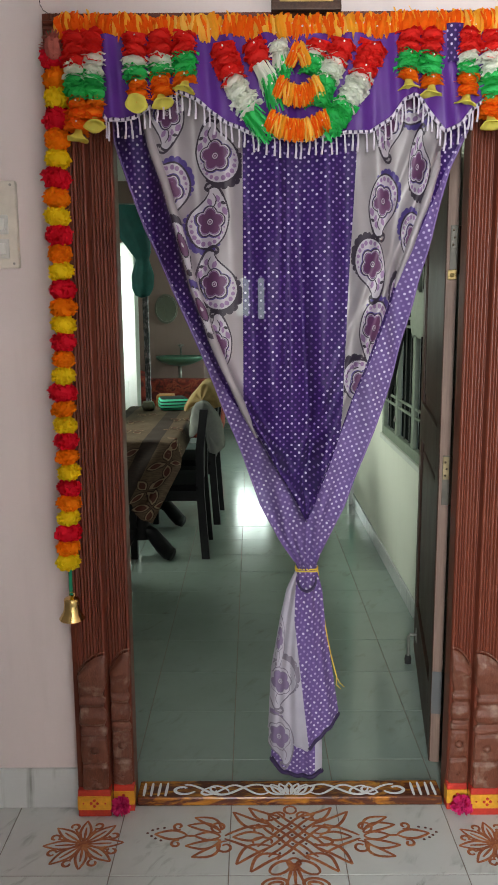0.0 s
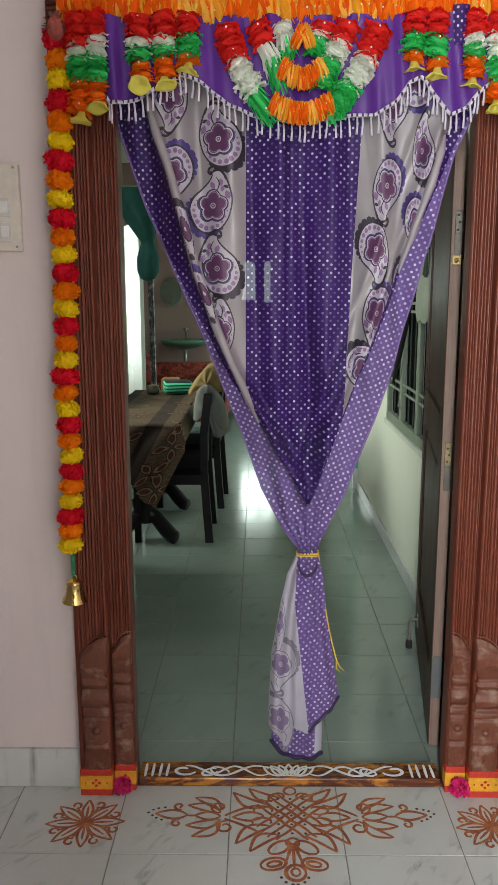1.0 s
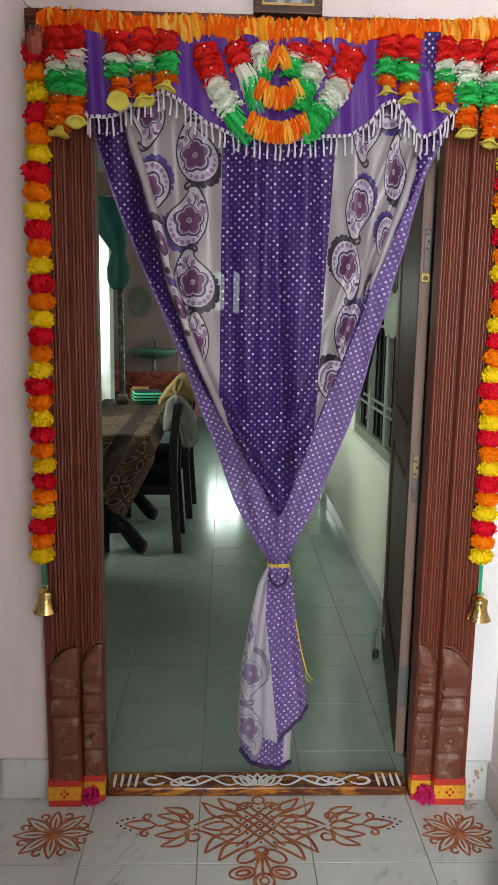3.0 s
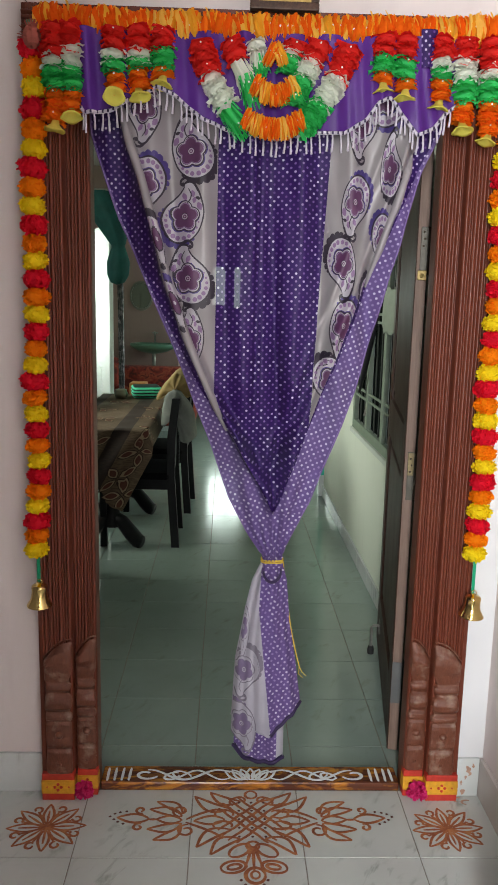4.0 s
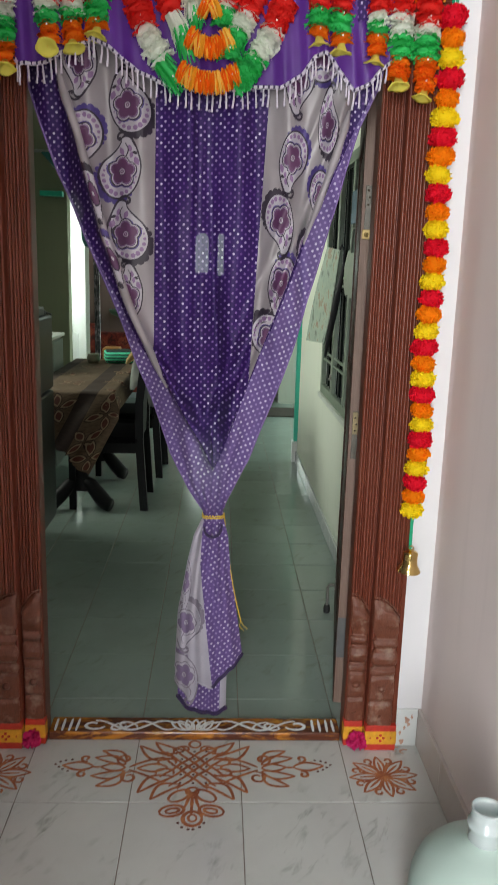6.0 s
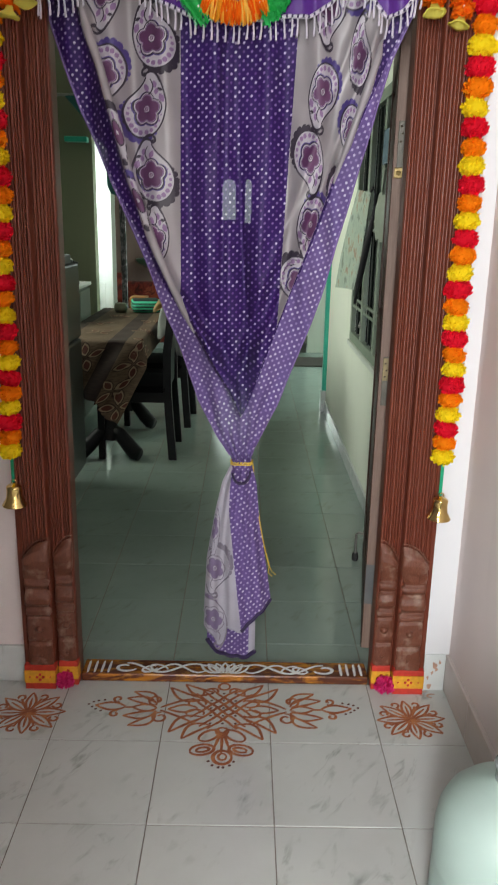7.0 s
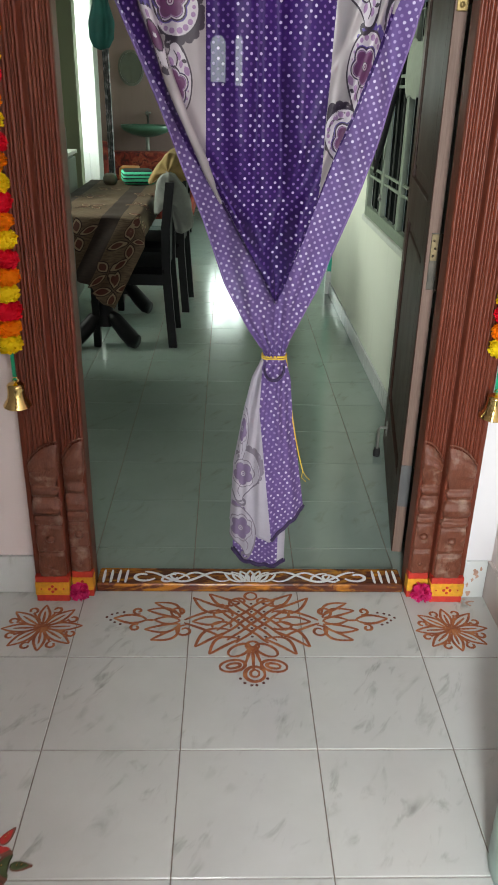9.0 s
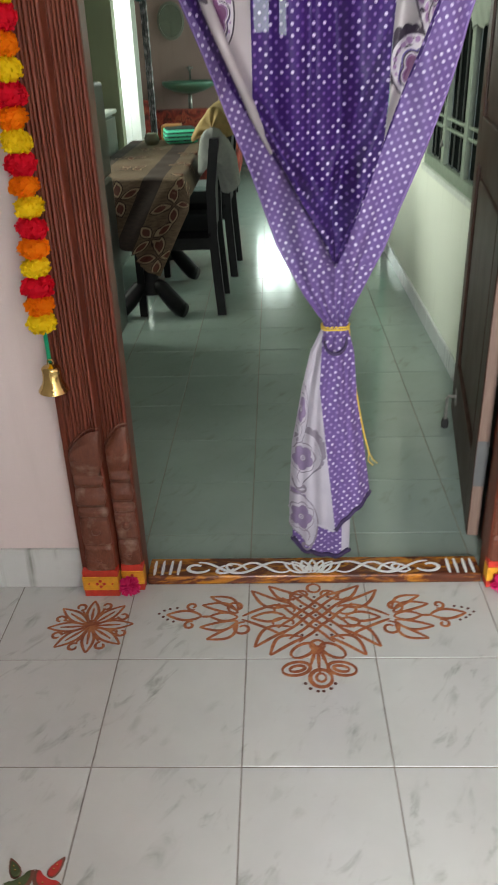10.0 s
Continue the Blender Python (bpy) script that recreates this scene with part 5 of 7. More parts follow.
def marigold_mesh(name, mat, seed):
    rnd = random.Random(seed)
    g = Geo()
    g.ball((0, 0, 0), 0.0285, 0, 14, 9, 0.76)
    for k in range(230):
        u = rnd.uniform(-0.98, 0.98)
        a = rnd.uniform(0, 2 * math.pi)
        rr = math.sqrt(1 - u * u)
        d = Vector((rr * math.cos(a), rr * math.sin(a), u))
        out = Vector((d.x * 0.0345, d.y * 0.031, d.z * 0.0255)) * rnd.uniform(0.86, 1.08)
        side = d.cross(Vector((rnd.uniform(-1, 1), rnd.uniform(-1, 1), rnd.uniform(-1, 1)))).normalized()
        w = rnd.uniform(0.0028, 0.0048)
        base = out * 0.66
        mid = out * 0.82 + Vector((0, 0, rnd.uniform(-0.002, 0.002)))
        tip = out + d.cross(side) * rnd.uniform(-0.003, 0.003)
        g.grid([[base - side * w * 0.5, base + side * w * 0.5], [mid - side * w, mid + side * w], [tip - side * w * 0.7, tip + side * w * 0.7]])
    return mesh_of(name, g, mat)


MARI = [[marigold_mesh(n, m, s + 3 * k) for s in range(3)] for k, (n, m) in enumerate((("orange_marigold", M_ORANGE), ("yellow_marigold", M_YELLOW), ("red_marigold", M_RED)))]


def bell_mesh():
    g = Geo()
    prof = [(0.0015, 0.066), (0.0050, 0.0655), (0.0080, 0.062), (0.0160, 0.0600), (0.0208, 0.056), (0.0218, 0.0530), (0.0212, 0.0512), (0.0216, 0.0490), (0.0212, 0.047), (0.0214, 0.036), (0.0224, 0.026), (0.0246, 0.0175), (0.0282, 0.0115), (0.0292, 0.0105), (0.0290, 0.0090), (0.0322, 0.005), (0.0345, 0.0012), (0.0342, 0.0), (0.031, 0.0008), (0.024, 0.010), (0.019, 0.026), (0.001, 0.050)]
    g.lathe(prof, n=28)
    g.tube([(0.007 * math.cos(a), 0, 0.068 + 0.007 * math.sin(a)) for a in [2 * math.pi * i / 14 for i in range(15)]], 0.0014, 6)
    return mesh_of("bell", g, BRASS, True)


BELL = bell_mesh()


def marigold_string(x_top, x_end, z_top, z_end, bell_z, seed, first):
    rnd = random.Random(seed)
    ob = thing("marigold_string", "string of red, orange and yellow cloth marigolds with brass bell", "garland", "marigold strings beside the door")
    g = Geo()
    g.tube([(x_top, -0.034, z_top + 0.05), (x_end, -0.038, bell_z + 0.07)], 0.0022, 5)
    part("cord", g, GREEN_TAPE, ob, "green cord")
    n = 30
    for i in range(n):
        t = 1.08 * i / (n - 1) - 0.08 * (i / (n - 1)) ** 2
        x = x_top + (x_end - x_top) * t + 0.004 * math.sin(t * 17) + rnd.uniform(-0.0015, 0.0015)
        z = z_top + (z_end - z_top) * t
        k = (i + first) % 3
        p = part(("orange_marigold", "yellow_marigold", "red_marigold")[k], MARI[k][rnd.randrange(3)], None, ob, m=pose(x, -0.038, z, rnd.uniform(-12, 12), rnd.uniform(-10, 10), rnd.uniform(0, 360)))
        s = rnd.uniform(0.96, 1.08) * (1.08 if k == 2 else 1.0) * (1.02 - 0.06 * t)
        p.scale = (s, s, s)
    g = Geo()
    g.grid([[(x_end + q * 0.0045, -0.040, z) for q in (-1, 1)] for z in (z_end - 0.015, bell_z + 0.085, bell_z + 0.066)])
    part("green_ribbon", g, GREEN_TAPE, ob)
    part("bell", BELL, None, ob, "shiny brass bell", m=pose(x_end, -0.040, bell_z, 3, 2, 0))


marigold_string(-0.570, -0.590, 2.018, 0.765, 0.607, 1, 2)
marigold_string(0.600, 0.596, 2.020, 0.768, 0.589, 2, 2)
g = Geo()
for k in range(60):
    a = random.uniform(0, 2 * math.pi)
    b = random.uniform(0.2, 2.6)
    d = Vector((math.cos(a) * math.sin(b), math.sin(a) * math.sin(b), math.cos(b)))
    c = Vector((-0.566, -0.062, 2.034)) + Vector((d.x * 0.028, d.y * 0.02, d.z * 0.035))
    sd = d.cross(Vector((0, 0.3, 1))).normalized() * 0.004
    g.grid([[c - d * 0.012 - sd, c - d * 0.012 + sd], [c + d * 0.006 - sd * 0.3, c + d * 0.006 + sd * 0.3]])
g.ball((-0.566, -0.062, 2.034), 0.022, 0, 10, 7, 1.3)
single("dried_flower", g, plain("dry_reddish_petals", (0.30, 0.07, 0.05), 0.8, vary=0.4), "withered reddish flower tied at the door corner", "flower")

# pink flowers at the foot of the posts
for x, y, sc in ((-0.484, -0.012, 1.0), (0.488, -0.014, 1.05)):
    rnd = random.Random(int(x * 100))
    g = Geo()
    g.ball((0, 0, 0.026), 0.016, 0, 10, 6)
    for k in range(130):
        u, a = rnd.uniform(-0.8, 1), rnd.uniform(0, 2 * math.pi)
        rr = math.sqrt(1 - u * u)
        d = Vector((rr * math.cos(a), rr * math.sin(a), u))
        c = Vector((0, 0, 0.028))
        side = d.cross(Vector((rnd.uniform(-1, 1), rnd.uniform(-1, 1), rnd.uniform(-1, 1)))).normalized() * rnd.uniform(0.004, 0.007)
        e = Vector((d.x * 0.030, d.y * 0.024, d.z * 0.028)) * rnd.uniform(0.85, 1.1)
        g.grid([[c + e * 0.4 - side * 0.4, c + e * 0.4 + side * 0.4], [c + e * 0.8 - side, c + e * 0.8 + side], [c + e - side * 0.7, c + e + side * 0.7]])
    f = single("pink_flower", g, PINK_FLOWER, "bright magenta flower lying at the foot of the door post", "flower", "pink flowers at the threshold")
    f.location, f.scale = (x, y, 0.0), (sc, sc, sc)

# ---- rangoli painted on the porch floor ----
LINE = 0.0096


def rangoli_main():
    ob = thing("rangoli", "terracotta rangoli of lattice, petals and curls painted before the threshold", "rangoli")
    g = Drawing(ob, RANGOLI)
    cy = -0.098
    # knotted lattice in the middle
    for k in (-1.5, -0.5, 0.5, 1.5):
        for s in (-1, 1):
            d = 0.034 * k
            ln = 0.078 - 0.006 * abs(k)
            pts = [(d + s * ln * t + 0.002 * math.sin(9 * t), cy - s * d * 0 + ln * 1.05 * t) for t in [i / 8 - 1 for i in range(17)]]
            pts = [(x - d * 0.5, y - s * d * 0.5 * 1.0) for x, y in pts]
            g.line(pts, LINE, 0)
    for k in range(2):
        g.line(arc((0, cy + (0.108 if k == 0 else -0.108)), 0.017, 0, 360, 18), LINE * 0.9)
    for s in (-1, 1):
        g.line(arc((s * 0.040, cy + 0.078), 0.024, s * 20 + 90 - 140, s * 20 + 90 + 140, 16, 0.017, s * -35), LINE * 0.9)
        g.line(arc((s * 0.078, cy + 0.022), 0.026, -150 if s > 0 else -30, 150 if s > 0 else 210, 16, 0.017), LINE * 0.9)
        g.line(arc((s * 0.082, cy - 0.026), 0.026, -150 if s > 0 else -30, 150 if s > 0 else 210, 16, 0.017), LINE * 0.9)
        # long flame petals round the middle
        for b, tip, w, bend in (((0.058, -0.056), (0.164, 0.002), 0.15, -0.20), ((0.030, -0.022), (0.119, 0.020), 0.17, -0.22), ((0.058, -0.142), (0.152, -0.212), 0.15, 0.20), ((0.034, -0.178), (0.114, -0.240), 0.17, 0.22), ((0.076, -0.100), (0.163, -0.106), 0.20, 0.0)):
            for ln in petal_lines((s * b[0], b[1]), (s * tip[0], tip[1]), w, bend * s):
                g.line(ln, LINE)
        # curved stems to the arm
        g.line([(s * (0.090 + 0.095 * t), -0.055 - 0.045 * t ** 1.5) for t in [i / 10 for i in range(11)]], LINE)
        g.line([(s * (0.085 + 0.100 * t), -0.172 + 0.060 * t ** 0.8) for t in [i / 10 for i in range(11)]], LINE)
        for c, r, a0, a1 in (((0.202, -0.064), 0.024, -100, 330), ((0.182, -0.146), 0.025, 100, -330), ((0.315, -0.060), 0.015, -120, 260), ((0.316, -0.132), 0.015, 120, -260)):
            pts = arc(c, r, a0, a1, 22, None, 0, 0.35)
            g.line([(s * x, y) for x, y in pts], LINE * 0.9)
        for tip, w, bend in (((0.268, -0.099), 0.22, 0), ((0.290, -0.056), 0.16, 0.12), ((0.272, -0.022), 0.16, 0.16), ((0.290, -0.140), 0.16, -0.12), ((0.270, -0.184), 0.16, -0.16)):
            for ln in petal_lines((s * 0.196, -0.103 + (tip[1] + 0.1) * 0.35), (s * tip[0], tip[1]), w, bend * s):
                g.line(ln, LINE * 0.95)
        g.line([(s * (0.262 + 0.03 * t), -0.100) for t in (0, 0.5, 1)], LINE)
        for ln in petal_lines((s * 0.288, -0.098), (s * 0.378, -0.092), 0.20):
            g.line(ln, LINE)
        # petals of the lower flower
        for c, rx, ry, turn in (((0.036, -0.224), 0.033, 0.019, -38), ((0.053, -0.284), 0.033, 0.021, -14), ((0.051, -0.284), 0.018, 0.009, -14)):
            pts = arc(c, rx, 0, 360, 24, ry, turn)
            g.line([(s * x, y) for x, y in pts], LINE)
        g.line([(s * (0.004 + 0.016 * t), -0.215 - 0.06 * t) for t in (0, 0.5, 1)], LINE)
    g.line(arc((0.003, -0.314), 0.025, 0, 360, 22, 0.027), LINE * 1.15)
    g.line(arc((0.003, -0.312), 0.011, 0, 360, 16, 0.013), LINE * 0.8)
    g.line([(0, -0.21), (0, -0.25), (0, -0.30)], LINE)
    g.line(arc((0, -0.222), 0.012, 0, 360, 14), LINE * 0.8)

    def dot(x, y, r):
        dots = Geo()
        dots.lathe([(0.0001, 0.0016), (r * 0.7, 0.0014), (r, 0.0003)], (x, y, 0), 9)
        part("painted_dot", dots, RANGOLI_DOT, ob)

    for i in (-1, 0, 1):
        for j in (-2, -1, 0, 1, 2):
            if abs(i) + abs(j) < 4:
                dot(0.036 * i, cy + 0.036 * j, 0.0042)
    for s in (-1, 1):
        for x, y in ((0.398, -0.088), (0.386, -0.076), (0.372, -0.070), (0.354, -0.066), (0.386, -0.100), (0.374, -0.110), (0.358, -0.118)):
            dot(s * x, y, 0.0042)
        for a in (-20, -50, -80):
            dot(s * 0.036 * math.cos(radians(a)), -0.318 + 0.036 * math.sin(radians(a)), 0.0044)


def rangoli_flower(cx, cy, r, label):
    g = Geo()
    for k in range(8):
        a = radians(45 * k + 4)
        ln = r * (1.0 if k % 2 == 0 else 1.05)
        tip = (ln * math.cos(a), ln * 0.9 * math.sin(a))
        for line in petal_lines((0.012 * math.cos(a), 0.012 * math.sin(a)), tip, 0.17):
            stroke(g, line, 0.0078)
        stroke(g, [(tip[0] * t, tip[1] * t) for t in (0.1, 0.4, 0.7)], 0.008)
        b = a + radians(22.5)
        pts = arc((r * 0.80 * math.cos(b), r * 0.74 * math.sin(b)), r * 0.13, math.degrees(b) - 200, math.degrees(b) + 120, 14, None, 0, 0.5)
        stroke(g, pts, 0.008)
        stroke(g, [(r * t * math.cos(b), r * t * 0.9 * math.sin(b)) for t in (0.2, 0.5, 0.72)], 0.008)
    g.lathe([(0.0001, 0.0016), (0.012, 0.0014), (0.016, 0.0003)], (0, 0, 0), 12)
    ob = single("rangoli_flower", g, RANGOLI, label, "rangoli", "rangoli flowers", smooth=True)
    ob.location = (cx, cy, 0)


rangoli_main()
rangoli_flower(-0.566, -0.132, 0.108, "terracotta eight-petalled rangoli flower painted on the floor tiles")
rangoli_flower(0.545, -0.138, 0.100, "terracotta eight-petalled rangoli flower painted near the side wall")
# brown smear on the skirting and floor in the corner
g = Geo()
for cx, cz, r in ((0.640, 0.088, 0.010), (0.646, 0.074, 0.006), (0.634, 0.062, 0.005), (0.655, 0.100, 0.005), (0.622, 0.045, 0.005), (0.628, 0.015, 0.009)):
    n = 12
    pts = [(cx + r * (1 + 0.4 * math.sin(3 * a + cx * 90)) * math.cos(a) * 0.7, 0.0058, cz + r * 1.3 * (1 + 0.3 * math.sin(2 * a + cz * 99)) * math.sin(a)) for a in [2 * math.pi * i / n for i in range(n)]]
    g.add(pts, [tuple(range(n))])
for x0, y0 in ((0.612, -0.010), (0.635, -0.022)):
    stroke(g, arc((x0, y0), 0.016, 60, 250, 10, 0.010), 0.007)
single("paint_smear", g, MUD, "dried terracotta paint smears on the corner skirting", "stain")


def stick_on_rangoli(cx, cy):
    """A loose decoration of felt lamps round a beaded ring."""
    ob = thing("lamp_rangoli", "loose red and green felt lamp-shaped rangoli with white beads", "floor decoration", at=(cx, cy, 0))
    ob.scale = (0.86, 0.86, 1.0)
    red, green, edge = plain("red_felt", (0.42, 0.03, 0.025), 0.9, vary=0.2), plain("olive_green_felt", (0.060, 0.085, 0.030), 0.9, vary=0.2), plain("maroon_trim", (0.15, 0.055, 0.035), 0.7, vary=0.25)

    def pad(g, pts, h, z=0.0):
        n = len(pts)
        mx, my = sum(p[0] for p in pts) / n, sum(p[1] for p in pts) / n
        g.grid([[(*p, z) for p in pts], [(*p, z + h * 0.7) for p in pts], [(mx + (p[0] - mx) * 0.9, my + (p[1] - my) * 0.9, z + h) for p in pts], [(mx + (p[0] - mx) * 0.02, my + (p[1] - my) * 0.02, z + h) for p in pts]], 0, True)

    g = Geo()
    pad(g, arc((0, 0), 0.030, 0, 345, 23), 0.004)
    ring = part("ring", g, green, ob)
    g = Geo()
    for k in range(24):
        a = 2 * math.pi * k / 24
        g.ball((0.0235 * math.cos(a), 0.0235 * math.sin(a), 0.005), 0.0026, 0, 6, 4)
    part("white_bead", g, BEAD, ring)
    g = Geo()
    g.ball((0, 0, 0.005), 0.007, 0, 10, 6, 0.7)
    part("red_bead", g, plain("red_glass_bead", (0.6, 0.02, 0.02), 0.15), ring)
    for k in range(6):
        a = radians(60 * k + 2)
        rot = pose(0, 0, 0, 0, 0, math.degrees(a))
        for scale, mat, h in ((1.06, edge, 0.0024), (0.84, red if k % 2 else green, 0.0046)):
            g = Geo()
            pts = []
            for i in range(11):
                b = radians(-78 + 156 * i / 10)
                pts.append((0.072 - 0.040 * math.cos(b) * scale * 0.95, 0.034 * scale * math.sin(b)))
            for i in range(1, 10):
                b = radians(78 - 156 * i / 10)
                pts.append((0.070 - 0.010 * math.cos(b), 0.030 * scale * math.sin(b)))
            pad(g, pts, h)
            lamp = part("felt_lamp", g, mat, ob, m=rot)
            g = Geo()
            pts = [(0.072 + 0.016 * scale + 0.024 * scale * math.cos(b), 0.0105 * scale * math.sin(b) * (1 - 0.55 * math.cos(b))) for b in [2 * math.pi * i / 14 for i in range(14)]]
            pad(g, pts, h)
            part("felt_flame", g, mat, ob, m=rot)
        for x in (0.047, 0.080, 0.090):
            g = Geo()
            g.ball((x, 0, 0.0048), 0.0026, 0, 6, 4)
            part("gold_bead", g, BRASS, ob, m=rot)


stick_on_rangoli(-0.527, -0.836)

# ---- porch things ----
g = Geo()
plate = thing("switch_board", "grimy off-white switch board with switches and a socket", "switch board", at=(-0.697, 0.035, 1.64))
g.box(-0.15, 0.0, -0.022, 0, -0.108, 0.108, bev=0.004)
body = part("plate", g, plain("yellowed_plastic", (0.62, 0.58, 0.50), 0.4, vary=0.12), plate)
for z in (-0.06, 0.0):
    g = Geo()
    g.box(-0.055, -0.022, -0.027, -0.02, z - 0.024, z + 0.024, bev=0.002)
    b = part("switch", g, plain("grey_white_plastic", (0.55, 0.55, 0.52), 0.35), plate)
    g = Geo()
    g.box(-0.048, -0.029, -0.031, -0.026, z - 0.014, z + 0.014, bev=0.002)
    part("rocker", g, plain("rocker_plastic", (0.66, 0.66, 0.62), 0.3), b)
g = Geo()
for x, z in ((-0.012, 0.097), (-0.012, -0.097), (-0.138, 0.097), (-0.138, -0.097)):
    g.lathe([(0.0001, 0.0), (0.0035, 0.0), (0.0035, 0.002)], (0, 0, 0), 8)
    k = len(g.v) - 24
    for i in range(k, len(g.v)):
        vx, vy, vz = g.v[i]
        g.v[i] = (x + vx, -0.0235 + vz, z + vy)
part("screw", g, STEEL, plate)

g = Geo()
g.tube([(-0.617, 0.031, 2.178), (-0.616, 0.029, 2.164), (-0.609, 0.028, 2.150), (-0.592, 0.028, 2.139), (-0.600, 0.027, 2.125), (-0.612, 0.030, 2.117)], 0.0010, 5)
single("loose_wire", g, plain("dark_wire", (0.05, 0.04, 0.04), 0.6), "thin dark loose wire curling on the wall above the door corner", "wire", smooth=True)

pic = thing("framed_picture", "small framed print in a dark carved wooden frame above the door", "picture", at=(0.0325, -0.022, 2.122))
pic.rotation_euler = (radians(-7), 0, radians(1))
W2, PH = 0.0835, 0.22
g = Geo()
for x0, x1, z0, z1 in ((-W2, W2, 0, 0.020), (-W2, W2, PH - 0.02, PH), (-W2, -W2 + 0.020, 0.02, PH - 0.02), (W2 - 0.020, W2, 0.02, PH - 0.02)):
    g.box(x0, x1, -0.012, 0.006, z0, z1, bev=0.003)
fr = part("picture_frame", g, plain("brown_carved_wood", (0.055, 0.026, 0.016), 0.5, vary=0.6, scale=190, bump=0.8), pic)
g = Geo()
for x0, x1, z0, z1 in ((-W2 + 0.020, W2 - 0.020, 0.020, 0.026), (-W2 + 0.020, -W2 + 0.025, 0.026, PH - 0.02), (W2 - 0.025, W2 - 0.020, 0.026, PH - 0.02)):
    g.box(x0, x1, -0.009, 0.0, z0, z1)
part("gilt_slip", g, BRASS, fr)
g = Geo()
g.box(-W2 + 0.018, W2 - 0.018, -0.004, 0.004, 0.018, PH - 0.018)
m = Nodes("faded_print", 0.3)
m.colour(m.ramp(m.noise(m.coords(), 22, 3), [(0.35, (0.03, 0.04, 0.07)), (0.48, (0.12, 0.13, 0.17)), (0.54, (0.38, 0.36, 0.36)), (0.62, (0.26, 0.13, 0.06)), (0.7, (0.06, 0.09, 0.11))]))
part("print", g, m.mat, pic)

# large water jar in the corner by the side wall
jar = thing("water_jar", "large pale green translucent plastic water jar with a narrow neck", "water jar", at=(0.552, -0.87, 0))
JAR = Nodes("pale_green_plastic", 0.42)
JAR.colour(JAR.ramp(JAR.noise(JAR.coords(), 5, 3), [(0.3, (0.42, 0.54, 0.49)), (0.7, (0.48, 0.60, 0.55))]))
JAR.bsdf.inputs["Transmission Weight"].default_value = 0.35
g = Geo()
prof = [(0.001, 0.0), (0.118, 0.0), (0.128, 0.012), (0.130, 0.05), (0.125, 0.065), (0.130, 0.08), (0.130, 0.19), (0.125, 0.205), (0.130, 0.22), (0.130, 0.285), (0.126, 0.315), (0.113, 0.345), (0.088, 0.372), (0.058, 0.388), (0.038, 0.396), (0.031, 0.402)]
g.lathe(prof, n=40)
part("body", g, JAR.mat, jar, "", True)
g = Geo()
g.lathe([(0.031, 0.400), (0.030, 0.425), (0.034, 0.430), (0.034, 0.437), (0.0285, 0.440), (0.0285, 0.462), (0.030, 0.466), (0.0275, 0.468), (0.024, 0.46), (0.024, 0.41)], n=28)
NECK = Nodes("clear_plastic", 0.15)
NECK.colour((0.72, 0.80, 0.80))
NECK.bsdf.inputs["Transmission Weight"].default_value = 0.6
part("neck", g, NECK.mat, jar, "clear ribbed neck", True)

# ---- first room: window in the side wall ----
FRAME_PAINT = plain("grey_green_enamel", (0.20, 0.245, 0.19), 0.5, vary=0.15, spec=0.25)
BAR_PAINT = plain("dark_green_bar_enamel", (0.045, 0.052, 0.045), 0.6, vary=0.2, spec=0.2)
# matte near-black sheet; the darkness of the window openings is put into its colour
BLACK_PANE = Nodes("matte_black_pane", 0.8, 0, 0.0)
BLACK_PANE.colour(BLACK_PANE.ramp(BLACK_PANE.noise(BLACK_PANE.coords(), 3, 3), [(0.3, (0.004, 0.005, 0.005)), (0.7, (0.010, 0.012, 0.011))]))
win = thing("window_1", "grey-green painted barred window with dark panes in the side wall", "window", kind="structure")
g = Geo()
for y0, y1, z0, z1 in ((WY0, WY0 + 0.05, WZ0, WZ1), (WY1 - 0.05, WY1, WZ0, WZ1), (WY0 + 0.05, WY1 - 0.05, WZ0, WZ0 + 0.05), (WY0 + 0.05, WY1 - 0.05, WZ1 - 0.05, WZ1), (1.90, 1.95, WZ0 + 0.05, WZ1 - 0.05), (1.50, 1.55, WZ0 + 0.05, WZ1 - 0.05)):
    g.box(0.638, 0.662, y0, y1, z0, z1, bev=0.003)
part("window_frame", g, FRAME_PAINT, win)
g = Geo()
g.box(0.628, 0.70, WY0 - 0.02, WY1 + 0.02, WZ0 - 0.028, WZ0 - 0.001, bev=0.004)
part("window_sill", g, plain("pale_sill_paint", (0.52, 0.56, 0.50), 0.5), win)
for y0, y1 in ((WY0 + 0.05, 1.50), (1.55, 1.90), (1.95, WY1 - 0.05)):
    g = Geo()
    g.box(0.664, 0.668, y0, y1, WZ0 + 0.05, WZ1 - 0.05)
    part("pane", g, BLACK_PANE.mat, win)
    for z in (0.93, 0.97, 1.34, 1.38):
        g = Geo()
        g.box(0.644, 0.651, y0, y1, z, z + 0.012)
        part("bar", g, FRAME_PAINT, win)
    for k in range(2):
        yb = y0 + (y1 - y0) * (k + 1) / 3
        g = Geo()
        g.tube([(0.656, yb, WZ0 + 0.05), (0.656, yb, WZ1 - 0.05)], 0.004, 6)
        part("bar", g, BAR_PAINT, win)
g = Geo()
g.lathe([(0.001, 0), (0.007, 0.001), (0.009, 0.010), (0.004, 0.018), (0.004, 0.03)], (0.632, 1.915, 0.86), 10)
part("window_knob", g, STEEL, win)
PALE_BAG = plain("pale_green_cloth_bag", (0.27, 0.31, 0.245), 0.7)
g = Geo()
rows = []
